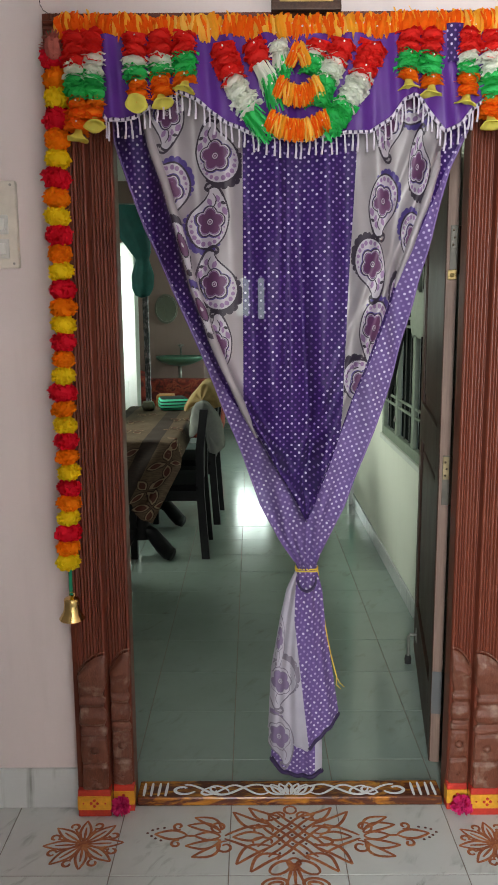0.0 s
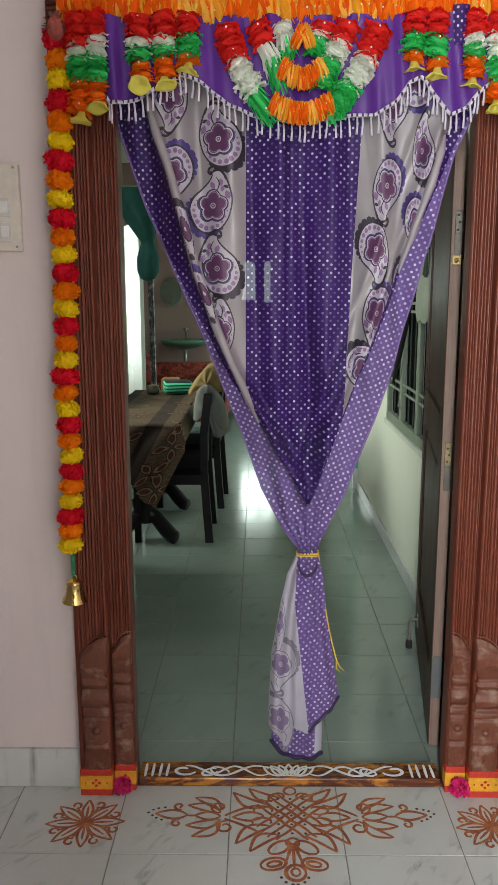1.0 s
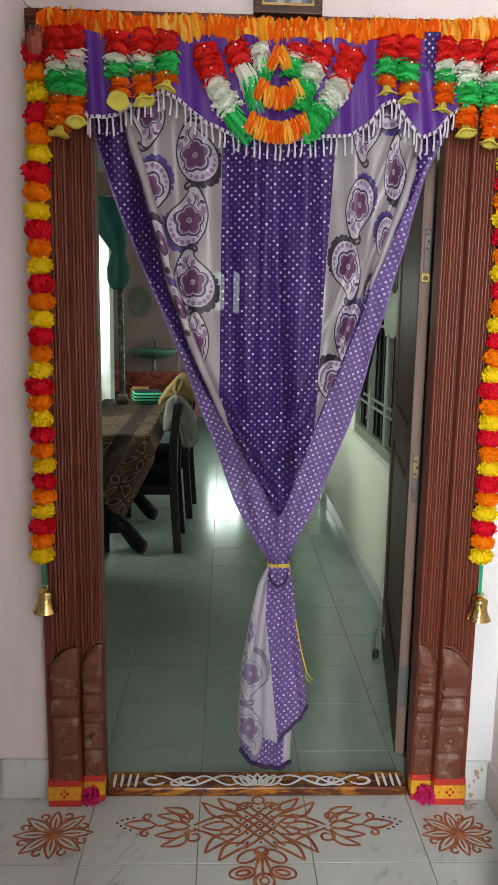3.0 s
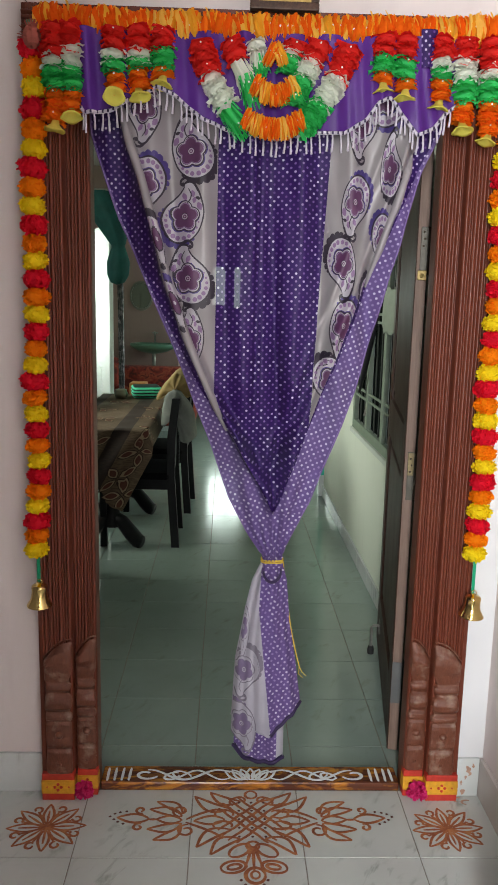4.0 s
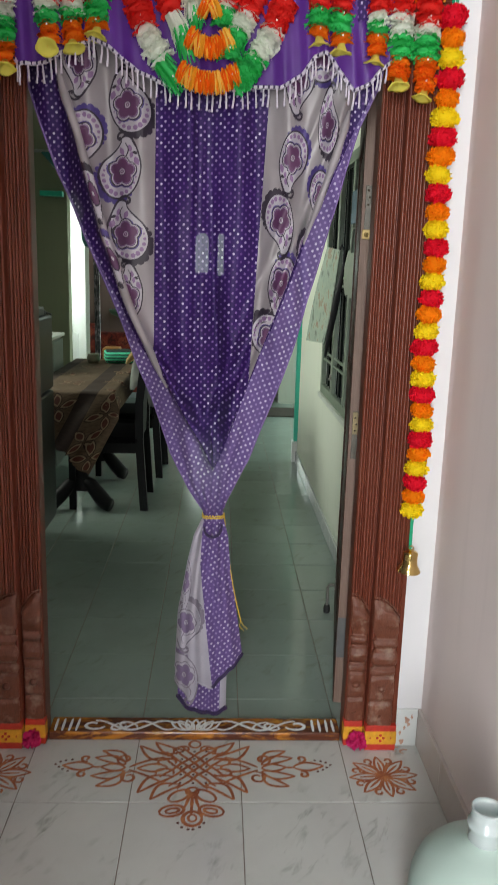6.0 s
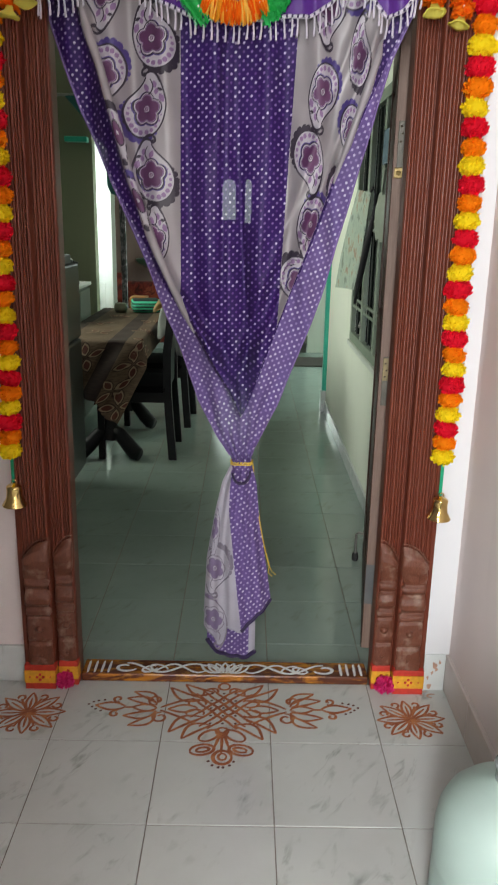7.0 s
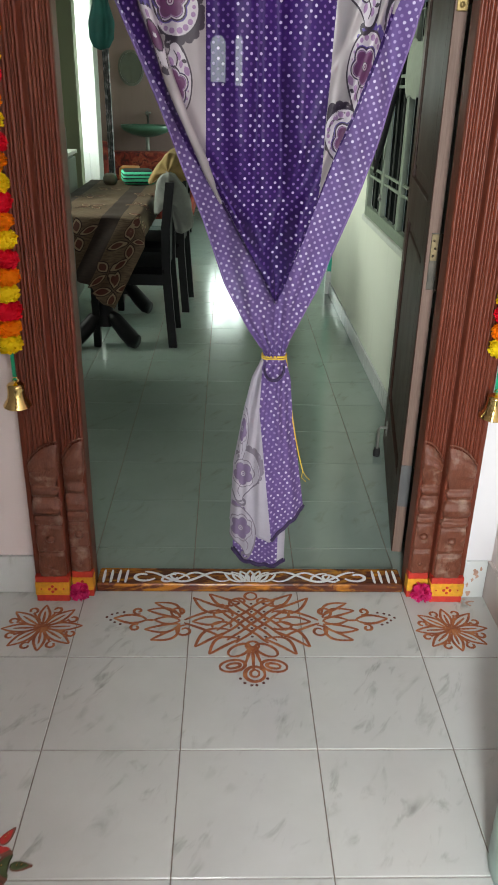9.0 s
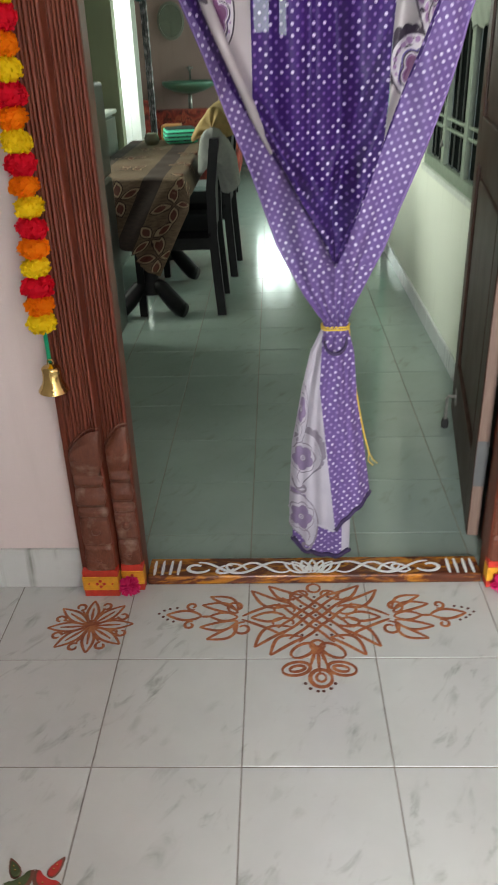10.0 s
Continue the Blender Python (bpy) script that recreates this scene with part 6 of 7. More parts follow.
for j in range(15):
    t = j / 14
    z = 1.50 - 0.19 * t
    hw = 0.13 * (0.92 + 0.10 * math.sin(3 * t))
    rows.append([(0.612 - 0.020 * math.sin(math.pi * t) * (1 - s * s) + 0.004 * math.sin(9 * s + 5 * t), 1.34 + hw * s, z + 0.008 * math.sin(5 * s)) for s in [i / 6 - 1 for i in range(13)]] + [(0.630, 1.34 + hw * s, z) for s in [1 - i / 6 for i in range(13)]])
g.grid(rows, 0, True)
g.tube([(0.622, 1.26, 1.49), (0.622, 1.30, 1.60), (0.622, 1.38, 1.60), (0.622, 1.42, 1.49)], 0.004, 6)
single("cloth_bag", g, PALE_BAG, "pale green cloth bag hanging on the window bars", "bag", smooth=True)
g = Geo()
g.box(0.618, 0.632, 1.24, 1.44, 1.62, 1.76, bev=0.006)
single("plastic_packet", g, plain("blue_grey_packet", (0.16, 0.24, 0.30), 0.25, vary=0.4, scale=20), "blue and grey plastic packet tucked behind the window bars", "packet")
# calendar and umbrella on the wall past the window
g = Geo()
PAPER = Nodes("calendar_paper", 0.6)
PAPER.colour(PAPER.ramp(PAPER.noise(PAPER.coords(), 14, 4), [(0.36, (0.15, 0.18, 0.15)), (0.44, (0.30, 0.37, 0.31)), (0.58, (0.35, 0.42, 0.34)), (0.63, (0.29, 0.22, 0.15)), (0.70, (0.30, 0.18, 0.15))]))
rows = []
for j in range(13):
    t = j / 12
    row = []
    for k in range(7):
        q = k / 6
        top = Vector((0.615, 2.15, 1.545)).lerp(Vector((0.630, 1.75, 1.520)), q)
        low = Vector((0.560, 2.46, 1.020)).lerp(Vector((0.600, 2.05, 1.040)), q)
        p = top.lerp(low, t)
        row.append((p.x - 0.010 * math.sin(2.5 * q + 3 * t), p.y, p.z))
    rows.append(row)
g.grid(rows)
rows = [[(x + 0.003, y, z) for x, y, z in r] for r in rows]
g.grid(rows)
single("wall_calendar", g, PAPER.mat, "creased pale green printed calendar hanging crooked on the window", "calendar", smooth=True)
g = Geo()
g.tube([(0.640, 1.70, 1.46), (0.628, 1.80, 1.28), (0.615, 1.90, 1.10), (0.606, 1.96, 0.98)], lambda t: 0.006 + 0.011 * math.sin(math.pi * min(1, t * 1.05)), 8)
g.tube([(0.640, 1.70, 1.46), (0.634, 1.68, 1.51), (0.626, 1.70, 1.54), (0.622, 1.73, 1.52)], 0.005, 6)
single("umbrella", g, plain("black_umbrella_cloth", (0.012, 0.012, 0.014), 0.6), "folded black umbrella hanging by its handle on the window bars", "umbrella", smooth=True)

# turquoise door lining at the end of the side wall
TURQ = plain("turquoise_enamel", (0.03, 0.42, 0.30), 0.35, vary=0.12)
g = Geo()
g.box(0.628, 0.80, 3.601, 3.66, 0.16, 2.1, bev=0.004)
g.box(0.618, 0.80, 3.598, 3.672, 0.0, 0.16, 1, bev=0.003)
single("door_lining", g, [TURQ, SKIRT], "turquoise painted door lining with a white plinth", "door frame", kind="structure")
g = Geo()
g.box(0.45, 1.05, 5.45, 5.95, 0.0, 0.012, bev=0.005)
single("door_mat", g, plain("dark_brown_coir", (0.05, 0.04, 0.035), 0.95, vary=0.4, scale=120, bump=0.8), "dark brown door mat on the tiled floor", "mat")

# ---- dining corner ----
BLACK_WOOD = plain("black_lacquered_wood", (0.007, 0.007, 0.008), 0.45, vary=0.3, spec=0.2)
BLACK_SEAT = plain("black_seat_cover", (0.006, 0.006, 0.007), 0.8, vary=0.3, spec=0.05)


def cloth_pattern():
    m = Nodes("brown_woven_cloth", 0.75)
    v = m.coords("UV")
    n = m.noise(m.coords("UV", scale=(3, 14, 1)), 9, 4)
    big = m.noise(v, 5, 3)
    c = m.mix(m.ramp(n, [(0.42, (0, 0, 0)), (0.60, (0.8, 0.8, 0.8))]), m.ramp(big, [(0.3, (0.115, 0.075, 0.042)), (0.7, (0.170, 0.118, 0.070))]), (0.072, 0.041, 0.023))
    sep = m.add("SeparateXYZ")
    m.link(v, sep.inputs[0])
    d = m.math("ABSOLUTE", m.math("SUBTRACT", sep.outputs[0], 0.640))
    d2 = m.math("ABSOLUTE", m.math("SUBTRACT", sep.outputs[0], 0.965))
    band = m.math("LESS_THAN", m.math("MINIMUM", d, d2), 0.046)
    m.colour(m.mix(band, c, m.ramp(n, [(0.4, (0.022, 0.012, 0.009)), (0.6, (0.036, 0.020, 0.014))])))
    m.bump(n, 0.2, 0.001)
    return m.mat


TCLOTH = cloth_pattern()
LEAF_DARK = plain("dark_brown_print", (0.035, 0.014, 0.009), 0.75, vary=0.25)
LEAF_RED = plain("maroon_leaf_print", (0.105, 0.030, 0.018), 0.75, vary=0.25)
LEAF_PALE = plain("pale_brown_print", (0.32, 0.23, 0.14), 0.75, vary=0.15)
table = thing("dining_table", "dining table with black pedestal legs and curved feet", "table", at=(-1.02, 2.72, 0))
TX0, TX1, TY0, TY1 = 0.03, 0.50, -0.67, 0.88
g = Geo()
g.box(TX0, TX1, TY0, TY1, 0.715, 0.745, bev=0.006)
part("tabletop", g, BLACK_WOOD, table)
for yp in (-0.36, 0.36):
    g = Geo()
    g.lathe([(0.06, 0.12), (0.045, 0.2), (0.035, 0.32), (0.05, 0.45), (0.035, 0.6), (0.07, 0.715)], (0.27, yp, 0), 16)
    part("pedestal", g, BLACK_WOOD, table, "", True)
    for s in (-1, 1):
        g = Geo()
        g.tube([(0.27 + s * 0.01, yp, 0.18), (0.27 + s * 0.06, yp - 0.02, 0.15), (0.27 + s * 0.12, yp - 0.05, 0.085), (0.27 + s * 0.16, yp - 0.07, 0.047), (0.27 + s * 0.18, yp - 0.08, 0.042)], lambda t: 0.032 + 0.010 * math.sin(math.pi * t) + 0.008 * t, 10)
        part("curved_foot", g, BLACK_WOOD, table, "", True)

CX0, CX1, CY0, CY1 = -0.99, -0.52, 2.05, 3.60


def cover_point(a, b, lift=0.0):
    """Where a point of the cloth lies; a runs across the table, b along it, and b under CY0 hangs down askew."""
    over, fall = max(0.0, a - CX1), max(0.0, CY0 - b)
    turn = min(1.0, fall / 0.14)
    x = min(a, CX1) + over * (0.30 + 0.70 * turn) + (0.010 if over else 0.0) - 0.52 * fall
    z = 0.749 - fall - over * 0.92 * (1 - turn) + 0.002 * math.sin(a * 31) * math.sin(b * 27) + lift * (1 - min(1.0, fall / 0.03))
    y = max(b, CY0) - (0.014 + 0.10 * fall + 0.016 * math.sin(a * 31 + fall * 8) * min(1.0, fall / 0.10) + lift if fall else 0.0)
    return (x, y, z)


def cover_fall(a):
    """How far the askew front edge hangs down."""
    return 0.455 - 0.68 * max(0.0, -0.425 - a) - 0.012 * math.sin(a * 40) if a > -0.70 else 0.268


cover_ob = thing("tablecloth", "brown leaf-print tablecloth with dark stripes hanging askew over the table", "tablecloth")
cover = Geo()
rows, uu = [], []
for i in range(61):
    a = CX0 + (-0.42 - CX0) * i / 60
    bs = [CY0 - cover_fall(a) * (1 - k / 44) for k in range(44)] + [CY0 + (CY1 - CY0) * k / 40 for k in range(41)]
    rows.append([cover_point(a, b) for b in bs])
    uu.append([(-a, b) for b in bs])
cover.grid(rows, 0, False, uu)
part("cloth", cover, TCLOTH, cover_ob, "", True)


def printed_leaf(a, b, ln, w, ang):
    """One pointed leaf of the print: dark edge, pale ring and maroon heart."""
    g = Geo()
    ca, sa = math.cos(radians(ang)), math.sin(radians(ang))
    for lift, k, slot in ((0.002, 1.0, 0), (0.003, 0.84, 1), (0.004, 0.58, 2)):
        rows = []
        for i in range(13):
            t = i / 6 - 1
            half = w * k * (1 - t * t)
            rows.append([cover_point(min(a + ln * k * t * ca - q * half * sa, -0.425), max(b + ln * k * t * sa + q * half * ca, CY0 - cover_fall(min(a, -0.43)) + 0.01), lift) for q in (-1, -0.5, 0, 0.5, 1)])
        g.grid(rows, slot)
    part("printed_leaf", g, [LEAF_DARK, LEAF_PALE, LEAF_RED], cover_ob)


for a, b, ang in ((-0.500, 1.93, 20), (-0.530, 1.78, 50), (-0.470, 1.70, 15), (-0.485, 2.08, 65), (-0.760, 1.96, 30), (-0.830, 1.84, 60), (-0.880, 1.98, 10), (-0.790, 2.35, 40), (-0.860, 2.75, 10), (-0.800, 3.10, 60), (-0.540, 2.45, 25), (-0.550, 2.85, 60)):
    for k in range(4):
        th = radians(ang + 90 * k)
        printed_leaf(a + 0.050 * math.cos(th), b + 0.050 * math.sin(th), 0.047, 0.024, ang + 90 * k)


def dining_chair():
    ob = thing("dining_chair", "black lacquered wooden dining chair pushed in at the table", "chair", "dining chairs")
    g = Geo()
    g.box(-0.42, 0.0, 0.0, 0.43, 0.405, 0.445, bev=0.010)
    part("seat", g, BLACK_SEAT, ob)
    g = Geo()
    g.box(-0.40, -0.01, 0.015, 0.415, 0.345, 0.405, bev=0.003)
    part("seat_frame", g, BLACK_WOOD, ob)
    for y in (0.0, 0.390):
        g = Geo()
        rows = [[(x + dx, y + dy, z) for dx, dy in ((-0.023, 0), (0.023, 0), (0.023, 0.042), (-0.023, 0.042))] for x, z in ((0.028, 0.0), (0.014, 0.2), (0.0, 0.42), (0.002, 0.65), (0.030, 0.88))]
        g.grid(rows, 0, True)
        k = len(g.v)
        g.face((k - 4, k - 3, k - 2, k - 1))
        g.face((3, 2, 1, 0))
        part("leg", g, BLACK_WOOD, ob)
        g = Geo()
        g.box(-0.41, -0.37, y, y + 0.04, 0.0, 0.36, bev=0.003)
        part("leg", g, BLACK_WOOD, ob)
    g = Geo()
    rows = [[(x, y, z) for y in (0.035, 0.2, 0.395)] + [(x + 0.022, y, z) for y in (0.395, 0.2, 0.035)] for x, z in ((-0.016, 0.42), (-0.010, 0.65), (0.002, 0.76), (0.018, 0.88))]
    g.grid(rows, 0, True)
    k = len(g.v)
    g.face(range(k - 6, k))
    part("backrest", g, BLACK_WOOD, ob)
    return ob


chair = dining_chair()
chair.location = (-0.405, 2.315, 0)
copy_thing(chair, pose(-0.372, 3.06, 0, 0, 0, -2))
# cloths heaped over the chair backs


def heaped_cloth(name, mat, lab, outline, y0, y1, seed):
    """A cloth thrown over a rail: a thick fold with creases, closed at both ends."""
    g = Geo()
    pts = spline(outline, 6)
    mx, mz = sum(p[0] for p in pts) / len(pts), sum(p[1] for p in pts) / len(pts)
    rows = []
    for j in range(15):
        t = j / 14
        end = math.sin(math.pi * (0.06 + 0.88 * t)) ** 0.35
        row = []
        for i, (x, z) in enumerate(pts):
            k = (0.55 + 0.45 * end) * (1 + 0.07 * noise.noise((i * 0.35, t * 6, seed)))
            row.append((mx + (x - mx) * k, y0 + (y1 - y0) * t + 0.025 * noise.noise((x * 22, z * 9, seed + 3)), z + 0.010 * noise.noise((x * 30, t * 5, seed + 7))))
        rows.append(row)
    creased = []
    for k in (0.05, 0.35, 0.6, 0.82):
        creased.append([(mx + (p[0] - mx) * k, p[1] - 0.012 * math.sin(p[0] * 95 + p[2] * 16) * (1 - k * k) - 0.02 * (1 - k), mz + (p[2] - mz) * k) for p in rows[0]])
    g.grid(creased + rows + [[(mx, q[1], mz) for q in rows[-1]]], 0, True)
    single(name, g, mat, lab, "cloth", smooth=True)


heaped_cloth("yellow_cloth", plain("mustard_yellow_cloth", (0.21, 0.145, 0.05), 0.85, scale=18, vary=0.3), "mustard yellow cloth thrown over a chair back", [(-0.515, 0.855), (-0.450, 0.950), (-0.385, 1.010), (-0.325, 0.985), (-0.270, 0.885), (-0.330, 0.872), (-0.405, 0.888), (-0.460, 0.880)], 2.46, 2.90, 3)
heaped_cloth("grey_towel", plain("pale_grey_towel", (0.17, 0.18, 0.165), 0.95, scale=60, bump=0.6), "pale grey towel hanging over a chair back", [(-0.350, 0.640), (-0.352, 0.800), (-0.372, 0.868), (-0.422, 0.872), (-0.448, 0.800), (-0.456, 0.720), (-0.466, 0.725), (-0.455, 0.850), (-0.415, 0.912), (-0.355, 0.905), (-0.285, 0.815), (-0.262, 0.665), (-0.300, 0.622)], 2.372, 2.46, 8)

# things on the table
g = Geo()
STRIPE = Nodes("striped_green_cloth", 0.7)
sv = STRIPE.add("SeparateXYZ")
STRIPE.link(STRIPE.coords(), sv.inputs[0])
fr_ = STRIPE.math("FRACT", STRIPE.math("MULTIPLY", sv.outputs[2], 46.0))
STRIPE.colour(STRIPE.mix(STRIPE.math("GREATER_THAN", fr_, 0.62), (0.10, 0.72, 0.46), (0.012, 0.03, 0.025)))
g.box(-0.100, 0.100, -0.11, 0.11, 0.0, 0.085, bev=0.024)
b = single("folded_cloth", g, STRIPE.mat, "folded turquoise and black striped cloth on the table", "cloth", smooth=True)
b.location, b.rotation_euler = (-0.660, 3.42, 0.751), (0, 0, radians(12))
g = Geo()
g.box(-0.06, 0.06, -0.08, 0.08, 0.0, 0.085, bev=0.008)
b = single("plastic_box", g, plain("orange_plastic_box", (0.45, 0.20, 0.06), 0.4), "small orange-brown plastic box on the table", "box")
b.location = (-0.735, 3.62, 0.0)
b.location.z = 0.750
g = Geo()
g.lathe([(0.001, 0.0), (0.035, 0.002), (0.045, 0.02), (0.046, 0.04), (0.038, 0.055), (0.040, 0.062), (0.028, 0.066), (0.001, 0.068)], n=20)
b = single("small_pot", g, plain("dull_grey_metal", (0.16, 0.15, 0.11), 0.4, 0.5), "small dull metal pot with a lid on the table", "pot", smooth=True)
b.location = (-0.825, 3.33, 0.750)

# refrigerator against the west side
fridge = thing("refrigerator", "dark grey-green enamelled refrigerator with steel handles", "refrigerator", at=(-1.118, 1.65, 0))
FR = plain("dark_grey_green_enamel", (0.030, 0.034, 0.030), 0.35, 0.0, vary=0.08, scale=8, bump=0)
g = Geo()
g.box(-0.29, 0.27, -0.27, 0.27, 0.06, 1.16, bev=0.015)
part("body", g, FR, fridge)
g = Geo()
g.box(0.275, 0.315, -0.27, 0.27, 0.10, 0.78, bev=0.012)
d = part("lower_door", g, FR, fridge)
g = Geo()
g.box(0.275, 0.315, -0.27, 0.27, 0.79, 1.16, bev=0.012)
d2 = part("upper_door", g, FR, fridge)
for par, z0, z1 in ((d, 0.55, 0.74), (d2, 0.83, 1.0)):
    g = Geo()
    g.tube([(0.315, -0.22, z0), (0.345, -0.22, z0 + 0.01), (0.345, -0.22, z1 - 0.01), (0.315, -0.22, z1)], 0.008, 8)
    part("handle", g, STEEL, par, "", True)
for x in (-0.22, 0.22):
    for y in (-0.2, 0.2):
        g = Geo()
        g.lathe([(0.001, 0), (0.022, 0), (0.022, 0.06)], (x, y, 0), 10)
        part("foot", g, BLACK_WOOD, fridge)
g = Geo()
g.box(-0.10, 0.34, -0.20, 0.18, 0.0, 0.045, bev=0.008)
g.lathe([(0.001, 0.045), (0.07, 0.045), (0.075, 0.06), (0.06, 0.085), (0.001, 0.09)], (0.10, 0.0, 0), 20)
b = single("black_tray", g, plain("black_plastic", (0.015, 0.016, 0.016), 0.3), "black tray with a covered dish on the refrigerator", "tray", smooth=False)
b.location = (-1.16, 1.65, 1.161)

# low cabinet with a black mixer between the refrigerator and the partition
cab = thing("side_cabinet", "dull grey-green painted low cabinet beside the dining table", "cabinet", at=(-1.26, 3.02, 0))
CABG = plain("dull_grey_green_paint", (0.13, 0.15, 0.125), 0.5, vary=0.2, scale=9)
g = Geo()
g.box(-0.22, 0.205, -0.33, 0.34, 0.05, 0.93, bev=0.004)
part("body", g, CABG, cab)
for y0, y1 in ((-0.32, 0.0), (0.008, 0.33)):
    g = Geo()
    g.box(0.205, 0.223, y0, y1, 0.08, 0.915, bev=0.004)
    d = part("door", g, CABG, cab)
    g = Geo()
    g.tube([(0.223, y0 + 0.03, 0.60), (0.243, y0 + 0.03, 0.61), (0.243, y0 + 0.03, 0.70), (0.223, y0 + 0.03, 0.71)], 0.005, 6)
    part("handle", g, STEEL, d, "", True)
g = Geo()
g.box(-0.23, 0.232, -0.34, 0.35, 0.932, 0.955, bev=0.006)
part("top", g, plain("white_laminate", (0.55, 0.58, 0.54), 0.4, vary=0.1), cab, "white laminated top")
mixer = thing("mixer_grinder", "black plastic mixer grinder with a jar standing on the cabinet", "kitchen appliance", at=(-1.120, 2.98, 0.955))
BLACKP = plain("black_plastic_housing", (0.012, 0.013, 0.014), 0.3)
g = Geo()
g.lathe([(0.001, 0.0), (0.085, 0.0), (0.09, 0.015), (0.082, 0.06), (0.060, 0.085), (0.001, 0.088)], n=24)
part("motor_base", g, BLACKP, mixer, "", True)
g = Geo()
g.lathe([(0.001, 0.086), (0.045, 0.087), (0.052, 0.12), (0.056, 0.155), (0.058, 0.158), (0.045, 0.170), (0.001, 0.174)], n=20)
part("jar", g, BLACKP, mixer, "", True)
g = Geo()
g.tube([(0.052, 0, 0.105), (0.082, 0, 0.11), (0.085, 0, 0.145), (0.054, 0, 0.152)], 0.007, 7)
part("jar_handle", g, BLACKP, mixer, "", True)

# white panelled door, dark curtain strip and knotted green curtain at the inner doorway
WDOOR = plain("white_gloss_paint", (0.82, 0.86, 0.82), 0.35, vary=0.04)
wd = thing("door_2", "white panelled door standing open in the far doorway", "door", kind="structure", at=(-1.07, 4.69, 0))
wd.rotation_euler = (0, 0, radians(111.8))
g = Geo()
for x0, x1, z0, z1 in ((0, 0.30, 0.01, 2.05), (0.63, 0.75, 0.01, 2.05), (0.3, 0.63, 0.01, 0.2), (0.3, 0.63, 0.86, 0.98), (0.3, 0.63, 1.50, 1.62), (0.3, 0.63, 1.93, 2.05)):
    g.box(x0, x1, 0, 0.035, z0, z1, bev=0.003)
g.box(0.03, 0.70, 0.010, 0.026, 0.1, 2.0)
for x0, x1 in ((0.345, 0.585),):
    for z0, z1 in ((0.24, 0.82), (1.04, 1.48), (1.66, 1.89)):
        g.box(x0, x1, 0.004, 0.032, z0, z1, bev=0.014)
part("leaf_panel", g, WDOOR, wd)
DARKFLOR = Nodes("dark_floral_cloth", 0.8)
DARKFLOR.colour(DARKFLOR.ramp(DARKFLOR.noise(DARKFLOR.coords(), 22, 3), [(0.40, (0.10, 0.10, 0.11)), (0.52, (0.20, 0.19, 0.20)), (0.62, (0.50, 0.44, 0.50))]))
g = Geo()
g.grid([[(-1.040 + 0.050 * s + 0.006 * math.sin(z * 2), 4.72 + 0.012 * math.sin(s * 20), z) for s in [i / 12 for i in range(13)]] for z in [0.05 + 2.05 * j / 14 for j in range(15)]])
single("door_curtain", g, DARKFLOR.mat, "narrow dark floral curtain beside the white door", "curtain", smooth=True)
TEALC = plain("bottle_green_cloth", (0.004, 0.075, 0.068), 0.75, vary=0.35, scale=12)
g = Geo()
rows = []
k_left = lerp_table([(1.545, -0.985), (1.56, -1.03), (1.62, -1.058), (1.72, -1.060), (1.80, -1.035), (1.845, -1.020), (1.90, -1.06), (2.05, -1.17), (2.26, -1.36)])
k_right = lerp_table([(1.545, -0.975), (1.56, -0.92), (1.62, -0.885), (1.72, -0.876), (1.80, -0.900), (1.845, -0.915), (1.90, -0.90), (2.05, -0.90), (2.26, -0.93)])
for j in range(41):
    z = 2.26 - 0.715 * j / 40
    a, b = k_left(z), k_right(z)
    w, cx, n = (b - a) / 2, (a + b) / 2, 24
    rows.append([(cx + w * math.cos(2 * math.pi * i / n), 4.28 + min(0.07, 0.6 * w) * math.sin(2 * math.pi * i / n) * (1 + 0.25 * math.sin(4 * i + 3 * z)), z) for i in range(n)])
g.grid(rows, 0, True)
k = len(g.v)
g.face(range(k - 24, k))
single("knotted_curtain", g, TEALC, "bottle-green curtain knotted up at the inner doorway", "curtain", smooth=True)
g = Geo()
g.tube([(-2.45, 4.28, 2.27), (-0.5, 4.28, 2.27)], 0.012, 8)
single("curtain_rod", g, STEEL, "steel curtain rod across the inner doorway", "curtain rod", smooth=True)
g = Geo()
g.box(-1.42, -1.24, 4.46, 4.545, 1.955, 1.995, bev=0.004)
single("wall_shelf", g, TURQ, "small turquoise painted wall shelf", "shelf")

# settee, wash basin and mirror at the pink wall
SETTEE = Nodes("red_floral_cover", 0.85)
SETTEE.colour(SETTEE.ramp(SETTEE.noise(SETTEE.coords(), 11, 4, 0.6, 0.8), [(0.38, (0.06, 0.007, 0.005)), (0.5, (0.20, 0.018, 0.010)), (0.6, (0.30, 0.060, 0.025)), (0.66, (0.10, 0.010, 0.008))]))
st = thing("settee", "low settee with a red floral cover by the pink wall", "settee", at=(-1.25, 5.75, 0))
g = Geo()
g.box(-0.75, 0.86, -0.38, 0.38, 0.22, 0.46, bev=0.05)
part("seat", g, SETTEE.mat, st, "", True)
g = Geo()
g.box(-0.75, 0.86, 0.18, 0.40, 0.42, 0.75, bev=0.03)
part("backrest", g, SETTEE.mat, st, "", True)
for x in (-0.75, 0.72):
    g = Geo()
    g.box(x, x + 0.14, -0.38, 0.30, 0.40, 0.60, bev=0.04)
    part("armrest", g, SETTEE.mat, st, "", True)
for x in (-0.68, 0.78):
    for y in (-0.32, 0.32):
        g = Geo()
        g.box(x - 0.03, x + 0.03, y - 0.03, y + 0.03, 0, 0.23, bev=0.004)
        part("leg", g, BLACK_WOOD, st)
g = Geo()
g.box(-0.16, 0.16, -0.06, 0.06, -0.15, 0.15, bev=0.055)
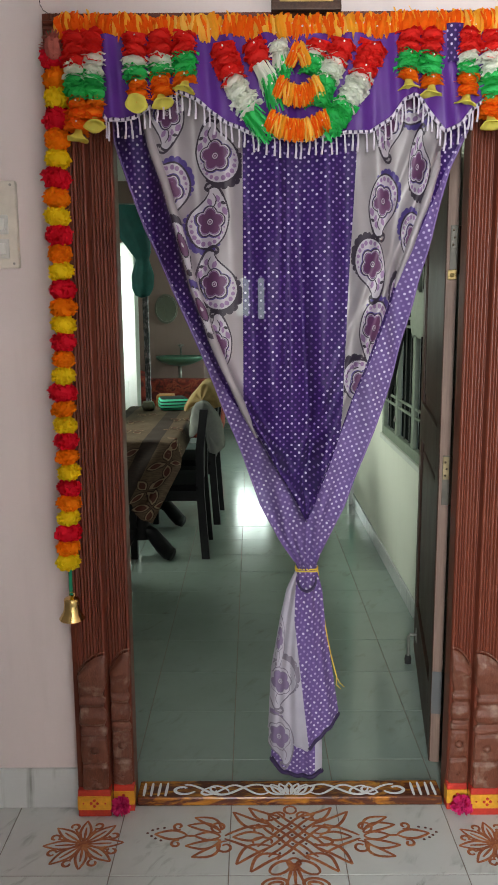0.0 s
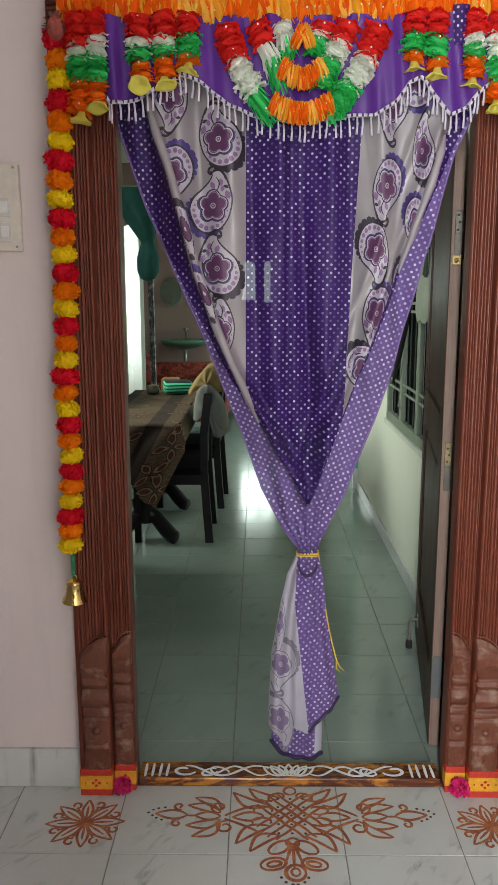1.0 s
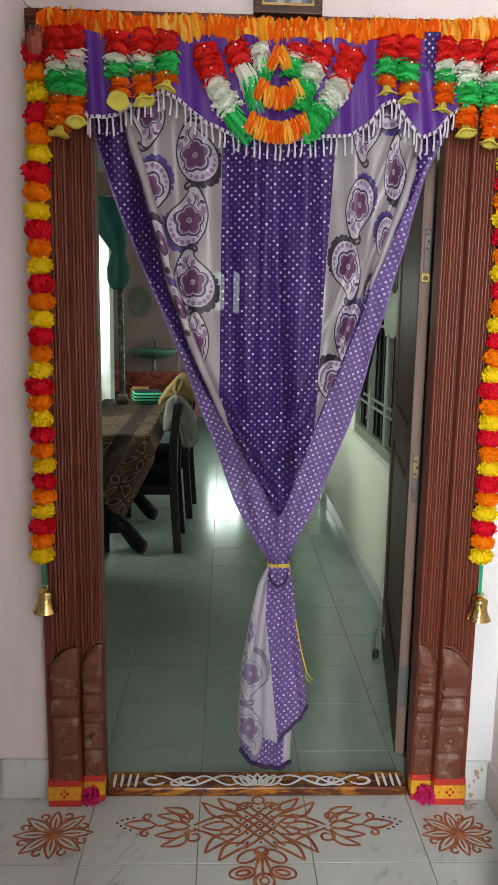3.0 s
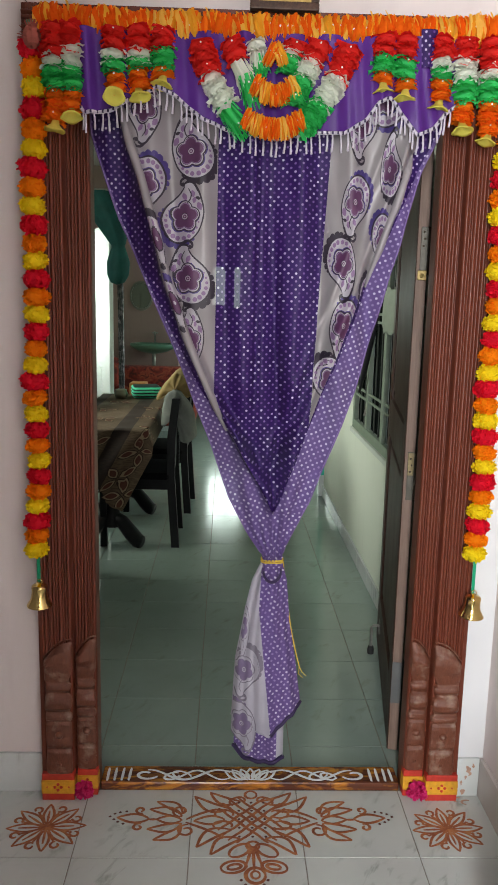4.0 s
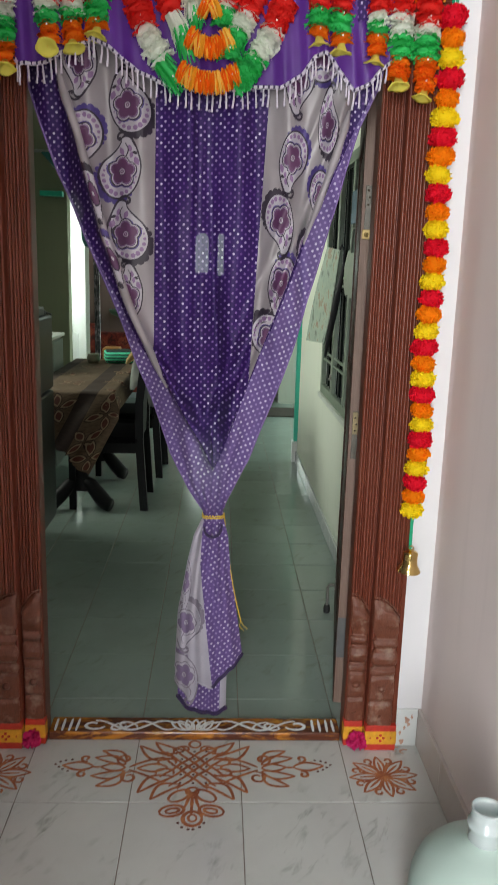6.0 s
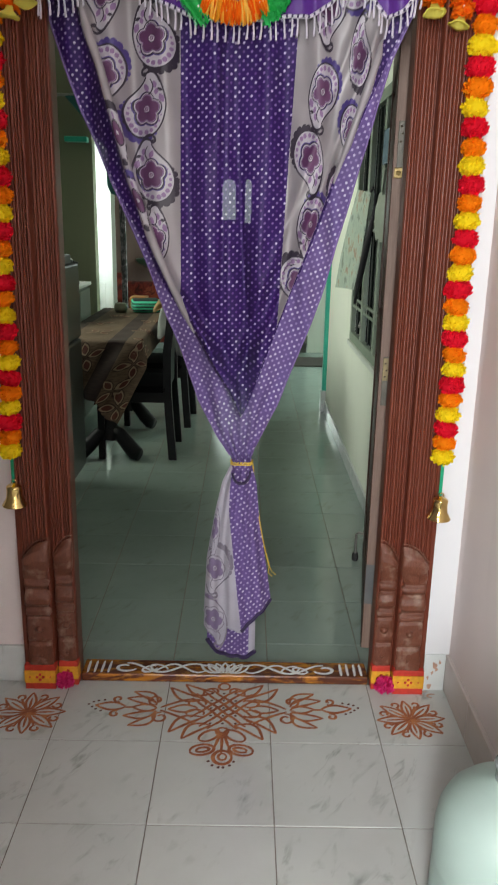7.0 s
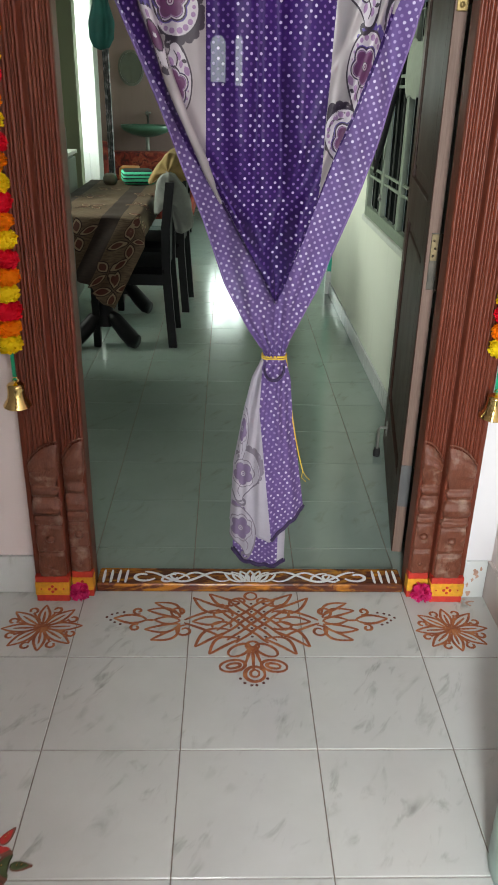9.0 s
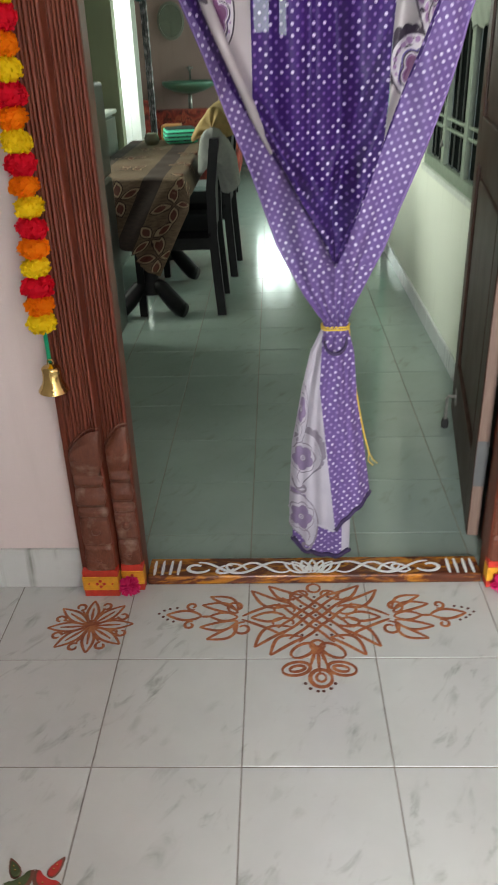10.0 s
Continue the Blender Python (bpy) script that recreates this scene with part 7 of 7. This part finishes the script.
b = single("cushion", g, SETTEE.mat, "red floral cushion propped at the settee's back", "cushion", smooth=True)
b.location, b.rotation_euler = (-1.33, 5.86, 0.70), (radians(-12), 0, radians(8))
GREEN_CER = plain("pale_green_ceramic", (0.085, 0.19, 0.13), 0.3, vary=0.06)
ba = thing("wash_basin", "pale green ceramic wash basin hung on the pink wall", "wash basin", at=(-0.87, 6.42, 0.022))
g = Geo()
rows = []
for k, (s, z) in enumerate(((0.22, 0.850), (0.55, 0.868), (0.90, 0.905), (1.0, 0.930), (1.0, 0.955), (0.93, 0.955), (0.75, 0.90), (0.3, 0.87))):
    rows.append([(0.25 * s * math.cos(a), -0.20 - 0.19 * s * math.sin(a) if math.sin(a) > -0.6 else -0.20 + 0.19 * s * 0.95, z) for a in [2 * math.pi * i / 32 for i in range(32)]])
g.grid(rows, 0, True)
part("bowl", g, GREEN_CER, ba, "", True)
g = Geo()
g.tube([(0, -0.16, 0.86), (0, -0.16, 0.70), (0, -0.12, 0.65), (0, -0.06, 0.66), (0, 0.0, 0.66)], 0.020, 10)
part("waste_pipe", g, STEEL, ba, "dull waste pipe", True)
g = Geo()
g.tube([(0.0, -0.03, 0.955), (0.0, -0.03, 1.05), (0.0, -0.09, 1.07), (0.0, -0.12, 1.04)], 0.011, 8)
g.tube([(-0.03, -0.03, 1.06), (0.03, -0.03, 1.06)], 0.008, 6)
part("tap", g, STEEL, ba, "", True)
mi = thing("wall_mirror", "round mirror in a pale frame above the wash basin", "mirror", at=(-1.02, 6.415, 1.472))
g = Geo()
n = 36
for r0, r1, y0, y1 in ((1.0, 1.0, 0.0, -0.02), (1.0, 0.86, -0.02, -0.024), (0.86, 0.86, -0.024, -0.008)):
    g.grid([[(0.125 * r * math.cos(2 * math.pi * i / n), y, 0.158 * r * math.sin(2 * math.pi * i / n)) for i in range(n)] for r, y in ((r0, y0), (r1, y1))], 0, True)
part("mirror_frame", g, plain("pale_plastic_frame", (0.22, 0.21, 0.18), 0.35), mi, "", True)
g = Geo()
pts = [(0.109 * math.cos(2 * math.pi * i / n), -0.010, 0.137 * math.sin(2 * math.pi * i / n)) for i in range(n)]
g.add(pts, [tuple(range(n))])
# glass coloured dark so that the room's reflection in it stays dim
part("glass", g, plain("dimmed_mirror_glass", (0.11, 0.105, 0.085), 0.06, 1.0, vary=0.01, bump=0), mi)

lay_tiles()
